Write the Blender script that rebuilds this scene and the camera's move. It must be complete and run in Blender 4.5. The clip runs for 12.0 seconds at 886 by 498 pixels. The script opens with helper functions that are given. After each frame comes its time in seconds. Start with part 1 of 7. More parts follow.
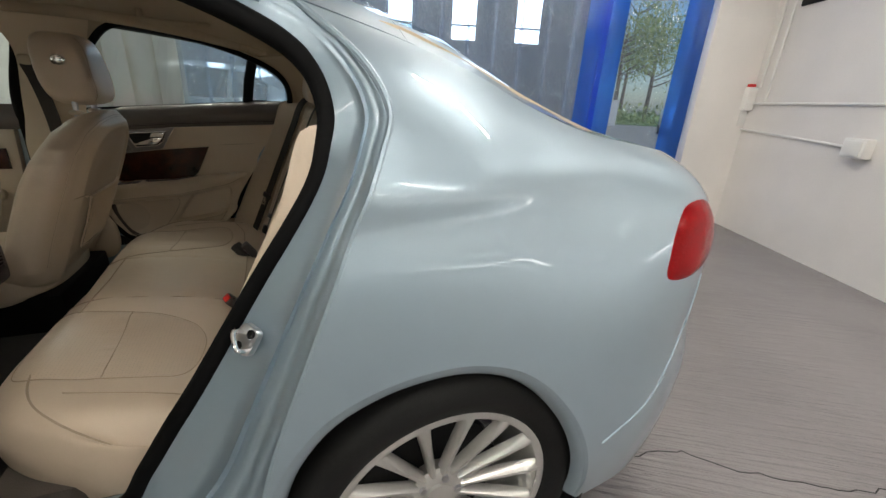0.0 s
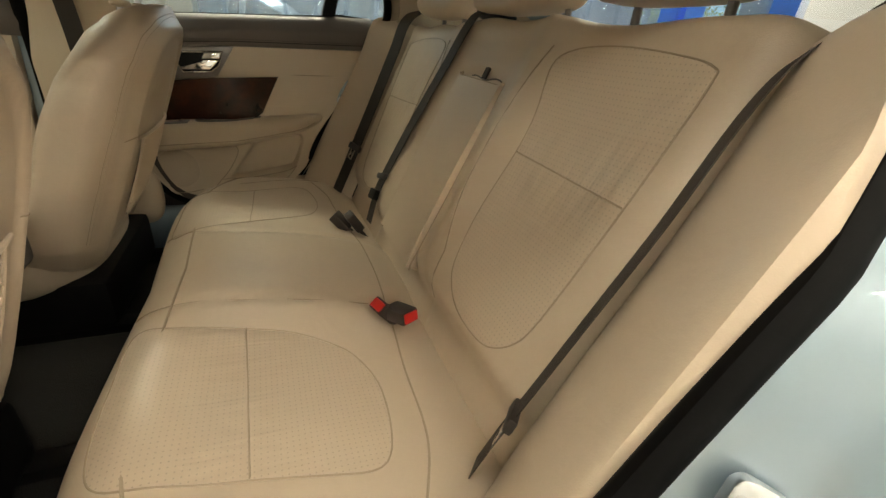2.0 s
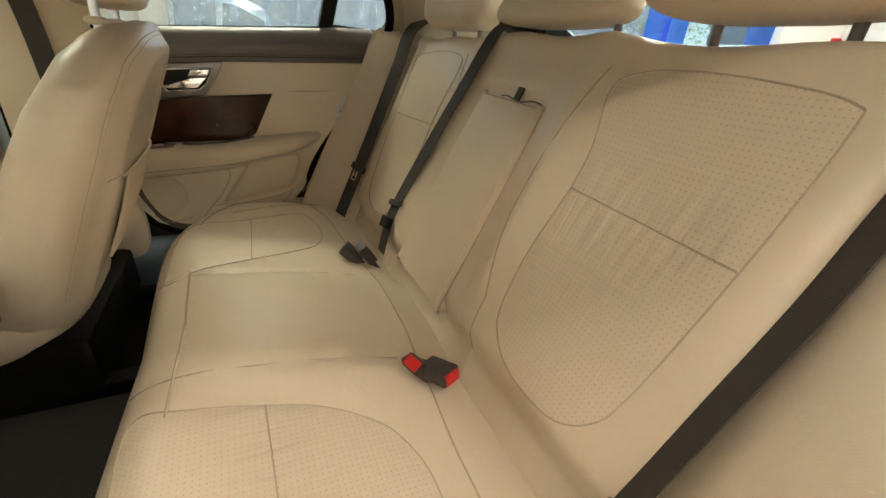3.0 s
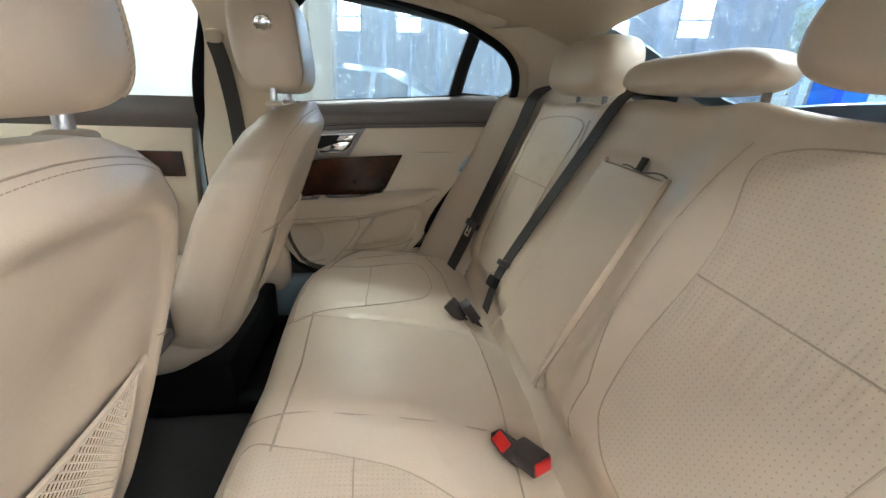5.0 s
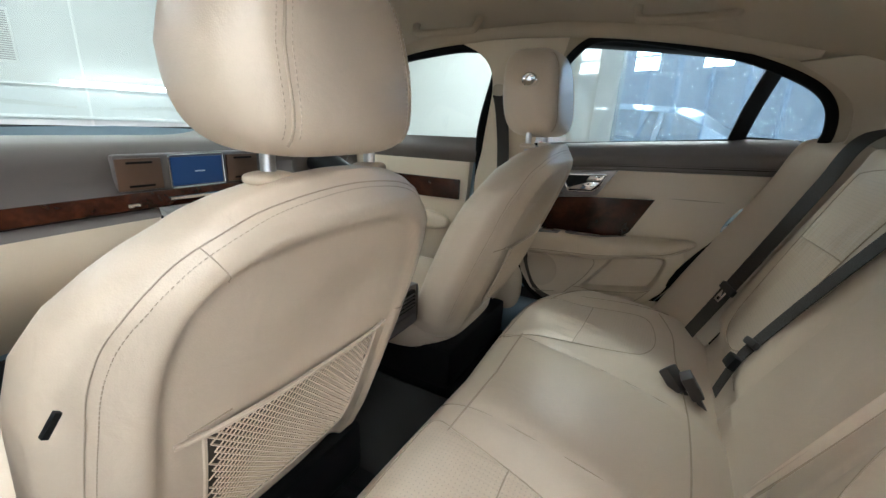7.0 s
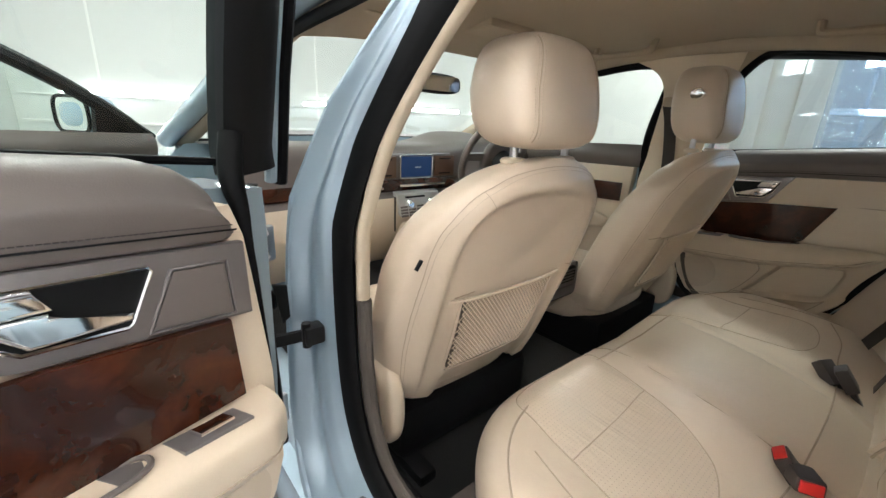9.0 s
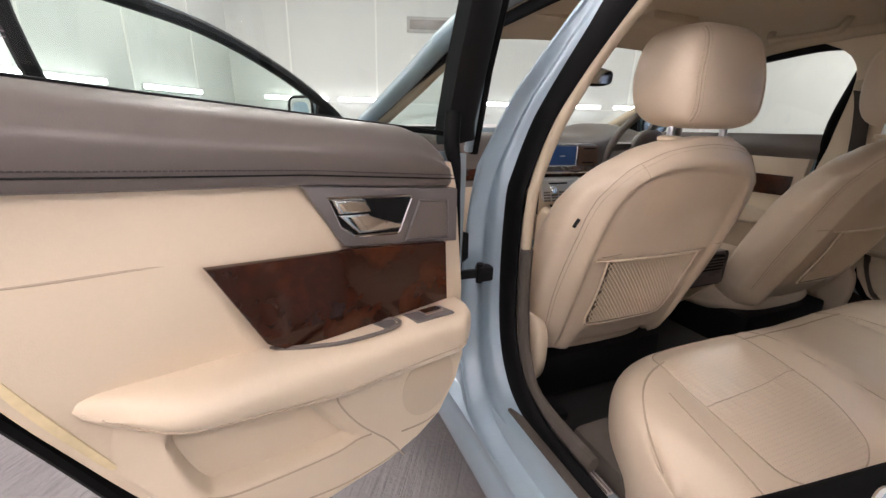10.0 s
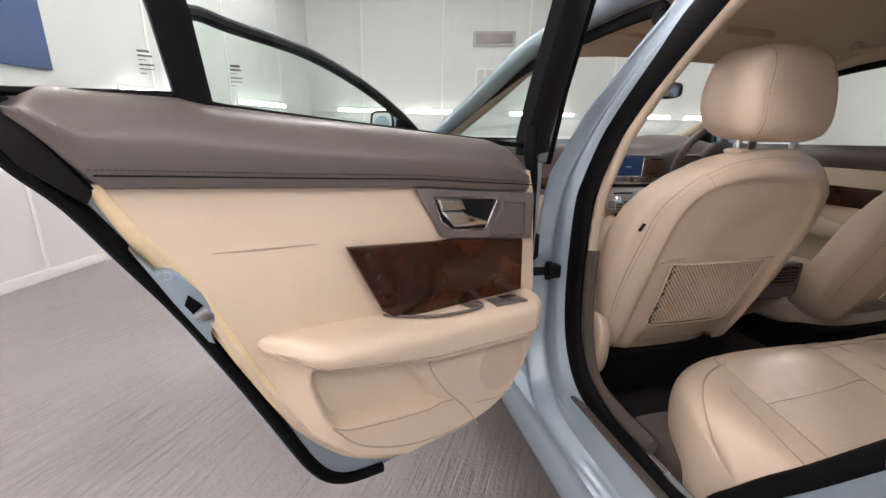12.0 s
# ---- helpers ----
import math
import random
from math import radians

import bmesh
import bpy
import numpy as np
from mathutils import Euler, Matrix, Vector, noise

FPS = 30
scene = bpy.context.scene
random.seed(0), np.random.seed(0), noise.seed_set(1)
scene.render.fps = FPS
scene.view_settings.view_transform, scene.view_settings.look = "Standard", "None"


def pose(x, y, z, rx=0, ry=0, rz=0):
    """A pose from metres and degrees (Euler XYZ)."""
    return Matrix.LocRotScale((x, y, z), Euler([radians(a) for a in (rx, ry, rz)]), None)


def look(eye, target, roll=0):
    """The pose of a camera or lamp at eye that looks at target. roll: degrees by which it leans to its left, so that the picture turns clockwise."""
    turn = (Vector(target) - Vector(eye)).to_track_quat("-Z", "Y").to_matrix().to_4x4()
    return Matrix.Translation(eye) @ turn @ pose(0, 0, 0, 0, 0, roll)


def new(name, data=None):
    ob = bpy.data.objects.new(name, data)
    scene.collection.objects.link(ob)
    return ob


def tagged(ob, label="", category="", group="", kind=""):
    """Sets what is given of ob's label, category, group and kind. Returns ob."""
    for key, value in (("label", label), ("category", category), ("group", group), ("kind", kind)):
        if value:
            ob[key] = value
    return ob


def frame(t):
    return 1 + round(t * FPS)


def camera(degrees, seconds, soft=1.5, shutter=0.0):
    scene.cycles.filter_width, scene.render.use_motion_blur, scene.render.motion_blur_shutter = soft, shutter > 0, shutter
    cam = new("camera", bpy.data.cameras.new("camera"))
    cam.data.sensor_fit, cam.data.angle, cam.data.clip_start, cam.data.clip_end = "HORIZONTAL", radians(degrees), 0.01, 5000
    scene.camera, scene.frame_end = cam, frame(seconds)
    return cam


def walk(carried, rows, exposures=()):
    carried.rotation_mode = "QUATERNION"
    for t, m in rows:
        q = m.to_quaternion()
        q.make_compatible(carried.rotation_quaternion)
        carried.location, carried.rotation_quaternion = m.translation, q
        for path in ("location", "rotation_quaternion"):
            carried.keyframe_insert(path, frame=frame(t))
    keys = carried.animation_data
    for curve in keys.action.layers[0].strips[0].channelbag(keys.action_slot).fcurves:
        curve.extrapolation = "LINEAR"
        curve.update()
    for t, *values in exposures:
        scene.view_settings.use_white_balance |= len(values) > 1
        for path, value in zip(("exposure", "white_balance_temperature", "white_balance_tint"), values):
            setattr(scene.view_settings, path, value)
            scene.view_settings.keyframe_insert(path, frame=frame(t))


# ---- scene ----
cam = camera(95.2, 12.0)
PATH = [
    (0, (-0.303, -1.413, 1.159), (0.427, 0.312, 0.458), 3.3),
    (0.5, (-0.428, -1.287, 1.159), (0.182, 0.477, 0.441), 3.9),
    (1, (-0.514, -1.138, 1.131), (0.075, 0.613, 0.364), 5.0),
    (1.5, (-0.564, -0.995, 1.08), (0.092, 0.697, 0.239), 5.9),
    (2, (-0.629, -0.85, 1.027), (0.123, 0.781, 0.147), 6.0),
    (2.5, (-0.678, -0.749, 1.043), (0.142, 0.849, 0.163), 5.3),
    (4.3, (-0.638, -0.678, 1.056), (0.152, 0.973, 0.252), 3.8),
    (4.5, (-0.636, -0.683, 1.063), (0.069, 1.016, 0.278), 3.3),
    (5, (-0.649, -0.694, 1.083), (-0.35, 1.156, 0.383), 3.2),
    (5.5, (-0.694, -0.681, 1.118), (-0.915, 1.205, 0.491), 3.3),
    (6, (-0.721, -0.658, 1.121), (-1.336, 1.148, 0.52), 3.7),
    (6.5, (-0.647, -0.686, 1.095), (-1.465, 1.038, 0.496), 3.4),
    (8.5, (-0.44, -0.954, 1.115), (-1.625, 0.554, 0.548), 3.0),
    (9, (-0.422, -1.037, 1.093), (-1.871, 0.209, 0.505), 2.5),
    (9.5, (-0.374, -1.116, 1.059), (-2.017, -0.14, 0.468), 2.0),
    (10, (-0.298, -1.208, 1.062), (-2.052, -0.47, 0.447), 1.8),
    (10.5, (-0.227, -1.279, 1.067), (-2.05, -0.71, 0.473), 1.3),
    (11, (-0.202, -1.29, 1.068), (-2.038, -0.765, 0.473), 1.5),
    (11.5, (-0.197, -1.294, 1.067), (-2.041, -0.79, 0.479), 1.5),
    (12, (-0.196, -1.299, 1.07), (-2.047, -0.81, 0.491), 1.6),
]
# seconds, stops, kelvin, tint: the clip's own exposure and white balance
EXPOSURES = [(0, -0.56, 6300, 10), (0.5, -0.43, 6400, 10), (1, -0.22, 6700, 10), (1.5, -0.14, 7000, 12), (2, 0.30, 7300, 7), (2.5, 0.64, 7300, 7),
             (4.5, 1.06, 5850, 7), (5, 1.02, 5600, 8), (5.5, 0.82, 5650, 8), (6, 0.70, 5450, 7), (6.5, 0.66, 5330, 6), (8.5, 0.72, 5800, 9),
             (9, 0.64, 5850, 10), (9.5, 0.44, 6050, 17), (10.5, 0.12, 6200, 23), (12, 0.09, 6150, 22)]
walk(cam, [(t, look(eye, target, roll)) for t, eye, target, roll in PATH], EXPOSURES)

# ---------------- light ----------------
world = bpy.data.worlds.new("world")
scene.world = world
world.use_nodes = True
_wn = world.node_tree.nodes
_sky = _wn.new("ShaderNodeTexSky")
_sky.sky_type, _sky.sun_disc = "NISHITA", False
_sky.sun_elevation, _sky.sun_rotation = radians(38), radians(150)
world.node_tree.links.new(_sky.outputs[0], _wn["Background"].inputs[0])
_wn["Background"].inputs[1].default_value = 0.15
sun = new("sun", bpy.data.lights.new("sun", "SUN"))
sun.data.energy, sun.data.angle, sun.data.color = 5.0, radians(0.5), (1.0, 0.95, 0.86)
sun.matrix_world = look((0, 0, 30), (8, 12, 0))

# the room stands at an angle to the car: u along the car, w across
ROOM = pose(0, 0, 0, 0, 0, -22.3)


def room(u, w, z=0.0):
    return ROOM @ Vector((u, w, z))


CEIL = 3.1


def ceiling_lamp(u, w, length=1.5, turn=0.0, power=50):
    lamp = bpy.data.lights.new("tube_light", "AREA")
    lamp.shape, lamp.size, lamp.size_y, lamp.energy, lamp.color = "RECTANGLE", length, 0.035, power, (1.0, 0.93, 0.82)
    ob = new("tube_light", lamp)
    ob.matrix_world = ROOM @ pose(u, w, CEIL - 0.09, 0, 0, turn)
    return ob


# ---------------- materials ----------------
def material(name, color, rough=0.5, metal=0.0, vary=0.12, scale=6.0, fine=120.0, bump=0.05, bump_scale=None,
             coat=0.0, sheen=0.0, spec=0.5, dist=0.002):
    m = bpy.data.materials.new(name)
    m.use_nodes = True
    n, l = m.node_tree.nodes, m.node_tree.links
    b = n["Principled BSDF"]
    tc = n.new("ShaderNodeTexCoord")
    big, small = n.new("ShaderNodeTexNoise"), n.new("ShaderNodeTexNoise")
    big.inputs["Scale"].default_value, big.inputs["Detail"].default_value = scale, 5
    small.inputs["Scale"].default_value, small.inputs["Detail"].default_value = fine, 4
    for t in (big, small):
        l.new(tc.outputs["Object"], t.inputs["Vector"])
    mix = n.new("ShaderNodeMix")
    mix.data_type = "RGBA"
    mix.inputs[6].default_value = (*[c * (1 - vary) for c in color], 1)
    mix.inputs[7].default_value = (*[min(1, c * (1 + vary)) for c in color], 1)
    add = n.new("ShaderNodeMath")
    add.operation = "MULTIPLY_ADD"
    l.new(small.outputs[0], add.inputs[0])
    add.inputs[1].default_value = 0.35
    sub = n.new("ShaderNodeMath")
    sub.operation = "SUBTRACT"
    l.new(big.outputs[0], sub.inputs[0])
    sub.inputs[1].default_value = 0.17
    l.new(sub.outputs[0], add.inputs[2])
    l.new(add.outputs[0], mix.inputs[0])
    l.new(mix.outputs[2], b.inputs["Base Color"])
    b.inputs["Roughness"].default_value, b.inputs["Metallic"].default_value = rough, metal
    b.inputs["Coat Weight"].default_value, b.inputs["Specular IOR Level"].default_value = coat, spec
    b.inputs["Coat Roughness"].default_value = 0.02
    b.inputs["Sheen Weight"].default_value = sheen
    if bump:
        bp = n.new("ShaderNodeBump")
        bp.inputs["Strength"].default_value, bp.inputs["Distance"].default_value = bump, dist
        src = small
        if bump_scale:
            src = n.new("ShaderNodeTexNoise")
            src.inputs["Scale"].default_value, src.inputs["Detail"].default_value = bump_scale, 6
            l.new(tc.outputs["Object"], src.inputs["Vector"])
        l.new(src.outputs[0], bp.inputs["Height"])
        l.new(bp.outputs[0], b.inputs["Normal"])
    return m


def leather(name, color, dots=False, wrinkle=0.20, pleat=None):
    """Grained leather with soft creases; dots: rows of fine perforations."""
    m = material(name, color, rough=0.345, vary=0.08, scale=4.0, fine=260, bump=0.0, spec=0.45)
    n, l = m.node_tree.nodes, m.node_tree.links
    b = n["Principled BSDF"]
    tc = n.new("ShaderNodeTexCoord")
    grain = n.new("ShaderNodeTexVoronoi")
    grain.inputs["Scale"].default_value = 650
    crease = n.new("ShaderNodeTexNoise")
    crease.inputs["Scale"].default_value, crease.inputs["Detail"].default_value = 11, 3
    crease.inputs["Distortion"].default_value = 1.2
    for t in (grain, crease):
        l.new(tc.outputs["Object"], t.inputs["Vector"])
    b1, b2 = n.new("ShaderNodeBump"), n.new("ShaderNodeBump")
    b1.inputs["Strength"].default_value, b1.inputs["Distance"].default_value = 0.12, 0.0008
    b2.inputs["Strength"].default_value, b2.inputs["Distance"].default_value = wrinkle, 0.009
    l.new(grain.outputs[0], b1.inputs["Height"])
    l.new(crease.outputs[0], b2.inputs["Height"])
    l.new(b2.outputs[0], b1.inputs["Normal"])
    last = b1
    if dots:
        sep = n.new("ShaderNodeSeparateXYZ")
        uv = n.new("ShaderNodeUVMap")
        sc = n.new("ShaderNodeVectorMath")
        sc.operation = "SCALE"
        sc.inputs["Scale"].default_value = 1 / 0.0074
        fr = n.new("ShaderNodeVectorMath")
        fr.operation = "FRACTION"
        ds = n.new("ShaderNodeVectorMath")
        ds.operation = "DISTANCE"
        ds.inputs[1].default_value = (0.5, 0.5, 0)
        l.new(uv.outputs[0], sc.inputs[0])
        l.new(sc.outputs[0], fr.inputs[0])
        l.new(fr.outputs[0], ds.inputs[0])
        lt = n.new("ShaderNodeMath")
        lt.operation = "LESS_THAN"
        lt.inputs[1].default_value = 0.14
        l.new(ds.outputs["Value"], lt.inputs[0])
        old = b.inputs["Base Color"].links[0].from_socket
        mx = n.new("ShaderNodeMix")
        mx.data_type = "RGBA"
        l.new(lt.outputs[0], mx.inputs[0])
        l.new(old, mx.inputs[6])
        mx.inputs[7].default_value = (*[c * 0.77 for c in color], 1)
        l.new(mx.outputs[2], b.inputs["Base Color"])
        st, pn, b4 = n.new("ShaderNodeMapping"), n.new("ShaderNodeTexNoise"), n.new("ShaderNodeBump")
        st.inputs["Scale"].default_value = (26, 4.0, 1) if pleat[0] == 1 else (4.0, 26, 1)
        st.inputs["Rotation"].default_value = (0, 0, 0.10)
        xy, sb, ab, mr, mm = n.new("ShaderNodeSeparateXYZ"), n.new("ShaderNodeMath"), n.new("ShaderNodeMath"), n.new("ShaderNodeMapRange"), n.new("ShaderNodeMath")
        sb.operation, ab.operation, mm.operation = "SUBTRACT", "ABSOLUTE", "MULTIPLY"
        sb.inputs[1].default_value = pleat[1]
        mr.inputs["From Min"].default_value, mr.inputs["From Max"].default_value = 0.0, 0.08
        mr.inputs["To Min"].default_value, mr.inputs["To Max"].default_value = 1.0, 0.12
        l.new(uv.outputs[0], xy.inputs[0])
        l.new(xy.outputs[pleat[0]], sb.inputs[0])
        l.new(sb.outputs[0], ab.inputs[0])
        l.new(ab.outputs[0], mr.inputs["Value"])
        pn.inputs["Scale"].default_value, pn.inputs["Detail"].default_value, pn.inputs["Distortion"].default_value = 1.0, 2, 0.9
        b4.inputs["Strength"].default_value, b4.inputs["Distance"].default_value = (0.85, 0.016) if pleat[0] == 1 else (0.5, 0.013)
        l.new(uv.outputs[0], st.inputs["Vector"])
        l.new(st.outputs[0], pn.inputs["Vector"])
        l.new(pn.outputs[0], mm.inputs[0])
        l.new(mr.outputs[0], mm.inputs[1])
        l.new(mm.outputs[0], b4.inputs["Height"])
        l.new(last.outputs[0], b4.inputs["Normal"])
        last = b4
        b3 = n.new("ShaderNodeBump")
        b3.invert = True
        b3.inputs["Strength"].default_value, b3.inputs["Distance"].default_value = 0.3, 0.002
        l.new(lt.outputs[0], b3.inputs["Height"])
        l.new(last.outputs[0], b3.inputs["Normal"])
        last = b3
    l.new(last.outputs[0], b.inputs["Normal"])
    return m


def burr_wood(name):
    m = material(name, (0.12, 0.035, 0.012), rough=0.25, bump=0.0, coat=0.4, spec=0.2)
    n, l = m.node_tree.nodes, m.node_tree.links
    b = n["Principled BSDF"]
    tc = n.new("ShaderNodeTexCoord")
    a, c = n.new("ShaderNodeTexNoise"), n.new("ShaderNodeTexNoise")
    a.inputs["Scale"].default_value, a.inputs["Detail"].default_value, a.inputs["Distortion"].default_value = 9, 4, 0.9
    c.inputs["Scale"].default_value, c.inputs["Detail"].default_value, c.inputs["Distortion"].default_value = 60, 5, 0.8
    for t in (a, c):
        l.new(tc.outputs["Object"], t.inputs["Vector"])
    ramp = n.new("ShaderNodeValToRGB")
    e = ramp.color_ramp.elements
    e[0].position, e[0].color = 0.30, (0.016, 0.0045, 0.002, 1)
    e[1].position, e[1].color = 0.78, (0.085, 0.021, 0.007, 1)
    k = e.new(0.52)
    k.color = (0.032, 0.008, 0.0034, 1)
    mixf = n.new("ShaderNodeMath")
    mixf.operation = "MULTIPLY_ADD"
    mixf.inputs[1].default_value = 0.26
    l.new(c.outputs[0], mixf.inputs[0])
    s = n.new("ShaderNodeMath")
    s.operation = "MULTIPLY"
    s.inputs[1].default_value = 0.76
    l.new(a.outputs[0], s.inputs[0])
    l.new(s.outputs[0], mixf.inputs[2])
    l.new(mixf.outputs[0], ramp.inputs[0])
    l.new(ramp.outputs[0], b.inputs["Base Color"])
    return m


def glass(name, tint=(0.9, 0.97, 0.94), opacity=0.06, rough=0.0):
    m = bpy.data.materials.new(name)
    m.use_nodes = True
    n, l = m.node_tree.nodes, m.node_tree.links
    n.remove(n["Principled BSDF"])
    tr, gl, mx = n.new("ShaderNodeBsdfTransparent"), n.new("ShaderNodeBsdfGlossy"), n.new("ShaderNodeMixShader")
    lw = n.new("ShaderNodeLayerWeight")
    lw.inputs[0].default_value = 0.5
    pw, sc = n.new("ShaderNodeMath"), n.new("ShaderNodeMath")
    pw.operation, sc.operation = "POWER", "MULTIPLY_ADD"
    pw.inputs[1].default_value, sc.inputs[1].default_value, sc.inputs[2].default_value = 4.0, 0.6, 0.05
    l.new(lw.outputs["Facing"], pw.inputs[0])
    l.new(pw.outputs[0], sc.inputs[0])
    tr.inputs[0].default_value = (*tint, 1)
    gl.inputs["Roughness"].default_value = rough
    l.new(sc.outputs[0], mx.inputs[0])
    l.new(tr.outputs[0], mx.inputs[1])
    l.new(gl.outputs[0], mx.inputs[2])
    l.new(mx.outputs[0], n["Material Output"].inputs[0])
    return m


def pvc(name, tint, gloss=0.25, milky=0.25):
    """Clear plastic strip: partly see-through, partly milky, shiny."""
    m = bpy.data.materials.new(name)
    m.use_nodes = True
    n, l = m.node_tree.nodes, m.node_tree.links
    n.remove(n["Principled BSDF"])
    tr, tl, gl = n.new("ShaderNodeBsdfTransparent"), n.new("ShaderNodeBsdfTranslucent"), n.new("ShaderNodeBsdfGlossy")
    tr.inputs[0].default_value = (*tint, 1)
    tl.inputs[0].default_value = (*[min(1, c) for c in tint], 1)
    gl.inputs["Roughness"].default_value = 0.05
    m1, m2 = n.new("ShaderNodeMixShader"), n.new("ShaderNodeMixShader")
    lw = n.new("ShaderNodeLayerWeight")
    lw.inputs[0].default_value = 0.5
    pw, sc = n.new("ShaderNodeMath"), n.new("ShaderNodeMath")
    pw.operation, sc.operation = "POWER", "MULTIPLY_ADD"
    pw.inputs[1].default_value, sc.inputs[1].default_value, sc.inputs[2].default_value = 4.0, 0.6, 0.05
    l.new(lw.outputs["Facing"], pw.inputs[0])
    l.new(pw.outputs[0], sc.inputs[0])
    m1.inputs[0].default_value = milky
    l.new(tr.outputs[0], m1.inputs[1])
    l.new(tl.outputs[0], m1.inputs[2])
    l.new(sc.outputs[0], m2.inputs[0])
    l.new(m1.outputs[0], m2.inputs[1])
    l.new(gl.outputs[0], m2.inputs[2])
    nz, bp = n.new("ShaderNodeTexNoise"), n.new("ShaderNodeBump")
    nz.inputs["Scale"].default_value, nz.inputs["Detail"].default_value = 7, 3
    bp.inputs["Strength"].default_value, bp.inputs["Distance"].default_value = 0.7, 0.06
    l.new(nz.outputs[0], bp.inputs["Height"])
    l.new(bp.outputs[0], gl.inputs["Normal"])
    l.new(m2.outputs[0], n["Material Output"].inputs[0])
    return m


def glow(name, color, strength):
    m = bpy.data.materials.new(name)
    m.use_nodes = True
    b = m.node_tree.nodes["Principled BSDF"]
    b.inputs["Base Color"].default_value = (*color, 1)
    b.inputs["Emission Color"].default_value = (*color, 1)
    b.inputs["Emission Strength"].default_value = strength
    return m


CREAM = (0.61, 0.50, 0.385)
M_LEATHER = leather("cream_leather", CREAM)
M_PERF = leather("perforated_back_leather", CREAM, dots=True, pleat=(1, 0.326))
M_PERF_SEAT = leather("perforated_seat_leather", CREAM, dots=True, pleat=(0, -0.69))
M_CARD = leather("cream_vinyl", (0.64, 0.53, 0.40), wrinkle=0.05)
# thread colour, darkened to hold the slight shadow in seam grooves
M_SEAM = material("seam_thread_and_shade", (0.42, 0.335, 0.245), rough=0.8)
M_TRIM = leather("taupe_vinyl", (0.125, 0.105, 0.095), wrinkle=0.06)
M_BEZEL = material("grey_satin_plastic", (0.20, 0.18, 0.175), rough=0.35, metal=0.5, bump=0.02)
# satin metal of the vents, its brownish reflection painted into the base colour
M_VENT = material("bronze_satin_reflection", (0.19, 0.12, 0.085), rough=0.3, metal=0.6, bump=0.02)
M_DARK = material("black_plastic", (0.007, 0.007, 0.0075), rough=0.5, bump=0.1, spec=0.16)
M_RUBBER = material("black_rubber", (0.0035, 0.0035, 0.0038), rough=0.6, bump=0.08, spec=0.09)
M_TYRE = material("tyre_rubber", (0.008, 0.008, 0.008), rough=0.6, bump=0.2, spec=0.25)
M_CHROME = material("chrome", (0.85, 0.85, 0.85), rough=0.08, metal=1.0, bump=0.0, vary=0.03)
M_STEEL = material("zinc_steel", (0.6, 0.6, 0.62), rough=0.28, metal=1.0, bump=0.06)
M_ALLOY = material("silver_alloy", (0.62, 0.61, 0.59), rough=0.3, metal=0.75, bump=0.02, coat=0.5)
M_WOOD = burr_wood("burr_walnut")
M_PAINT = material("ice_blue_paint", (0.32, 0.41, 0.48), rough=0.36, metal=0.5, vary=0.03, fine=900, bump=0.0, coat=1.0)
M_CARPET = material("dark_carpet", (0.021, 0.020, 0.018), rough=0.95, bump=0.9, fine=500, dist=0.006)
M_MAT = material("black_mat", (0.006, 0.006, 0.006), rough=0.95, bump=0.8, fine=420, dist=0.005)
M_TAUPE_CARPET = material("taupe_carpet", (0.085, 0.070, 0.058), rough=0.95, bump=0.8, fine=450, dist=0.005)
M_LINER = material("headliner_cloth", (0.46, 0.38, 0.28), rough=0.9, vary=0.05, fine=700, bump=0.3)
M_BELT = material("belt_webbing", (0.034, 0.027, 0.023), rough=0.7, bump=0.5, fine=600)
M_BUCKLE = material("buckle_plastic", (0.035, 0.028, 0.026), rough=0.45)
M_RED = material("red_plastic", (0.55, 0.018, 0.015), rough=0.35, bump=0.02)
M_LAMP = material("red_lamp_lens", (0.25, 0.0015, 0.003), rough=0.16, coat=0.10, spec=0.08, bump=0.5, bump_scale=160, vary=0.35)
M_GLASS = glass("green_tinted_glass", (0.86, 0.95, 0.91))
M_GLASS_BLUE = glass("tinted_glass", (0.80, 0.90, 0.95))
M_SCREEN = glow("screen_blue", (0.012, 0.038, 0.11), 0.24)


# ---------------- mesh helpers ----------------
def finish(me, mat, angle=38.0):
    me.materials.append(mat)
    for p in me.polygons:
        p.use_smooth = True
    me.set_sharp_from_angle(angle=radians(angle))


def part(name, bm, mat, parent=None, label="", angle=38.0):
    """Links a bmesh as one mesh object, under a thing or a part if one is given."""
    bmesh.ops.recalc_face_normals(bm, faces=bm.faces)
    me = bpy.data.meshes.new(name)
    bm.to_mesh(me)
    bm.free()
    finish(me, mat, angle)
    ob = new(name, me)
    if parent:
        ob.parent = parent
    if label:
        ob["label"] = label
    return ob


def thing(name, label, category, at=None, group="", kind=""):
    ob = new(name)
    ob.empty_display_size = 0.1
    if at is not None:
        ob.matrix_world = at
    return tagged(ob, label, category, group, kind)


def wall_part(name, bm, mat, label, kind="structure", category=""):
    return tagged(part(name, bm, mat), label, category or name.split("_")[0], "", kind)


def spline(pts, n=8, closed=False):
    """Catmull-Rom through the points, n steps a span."""
    P = [np.array(p, float) for p in pts]
    m = len(P)
    out = []
    for i in range(m if closed else m - 1):
        if closed:
            a, b, c, d = P[(i - 1) % m], P[i], P[(i + 1) % m], P[(i + 2) % m]
        else:
            a, b, c, d = P[max(i - 1, 0)], P[i], P[i + 1], P[min(i + 2, m - 1)]
        for k in range(n):
            t = k / n
            out.append(0.5 * ((2 * b) + (c - a) * t + (2 * a - 5 * b + 4 * c - d) * t * t + (3 * b - a - 3 * c + d) * t ** 3))
    if not closed:
        out.append(P[-1])
    return out


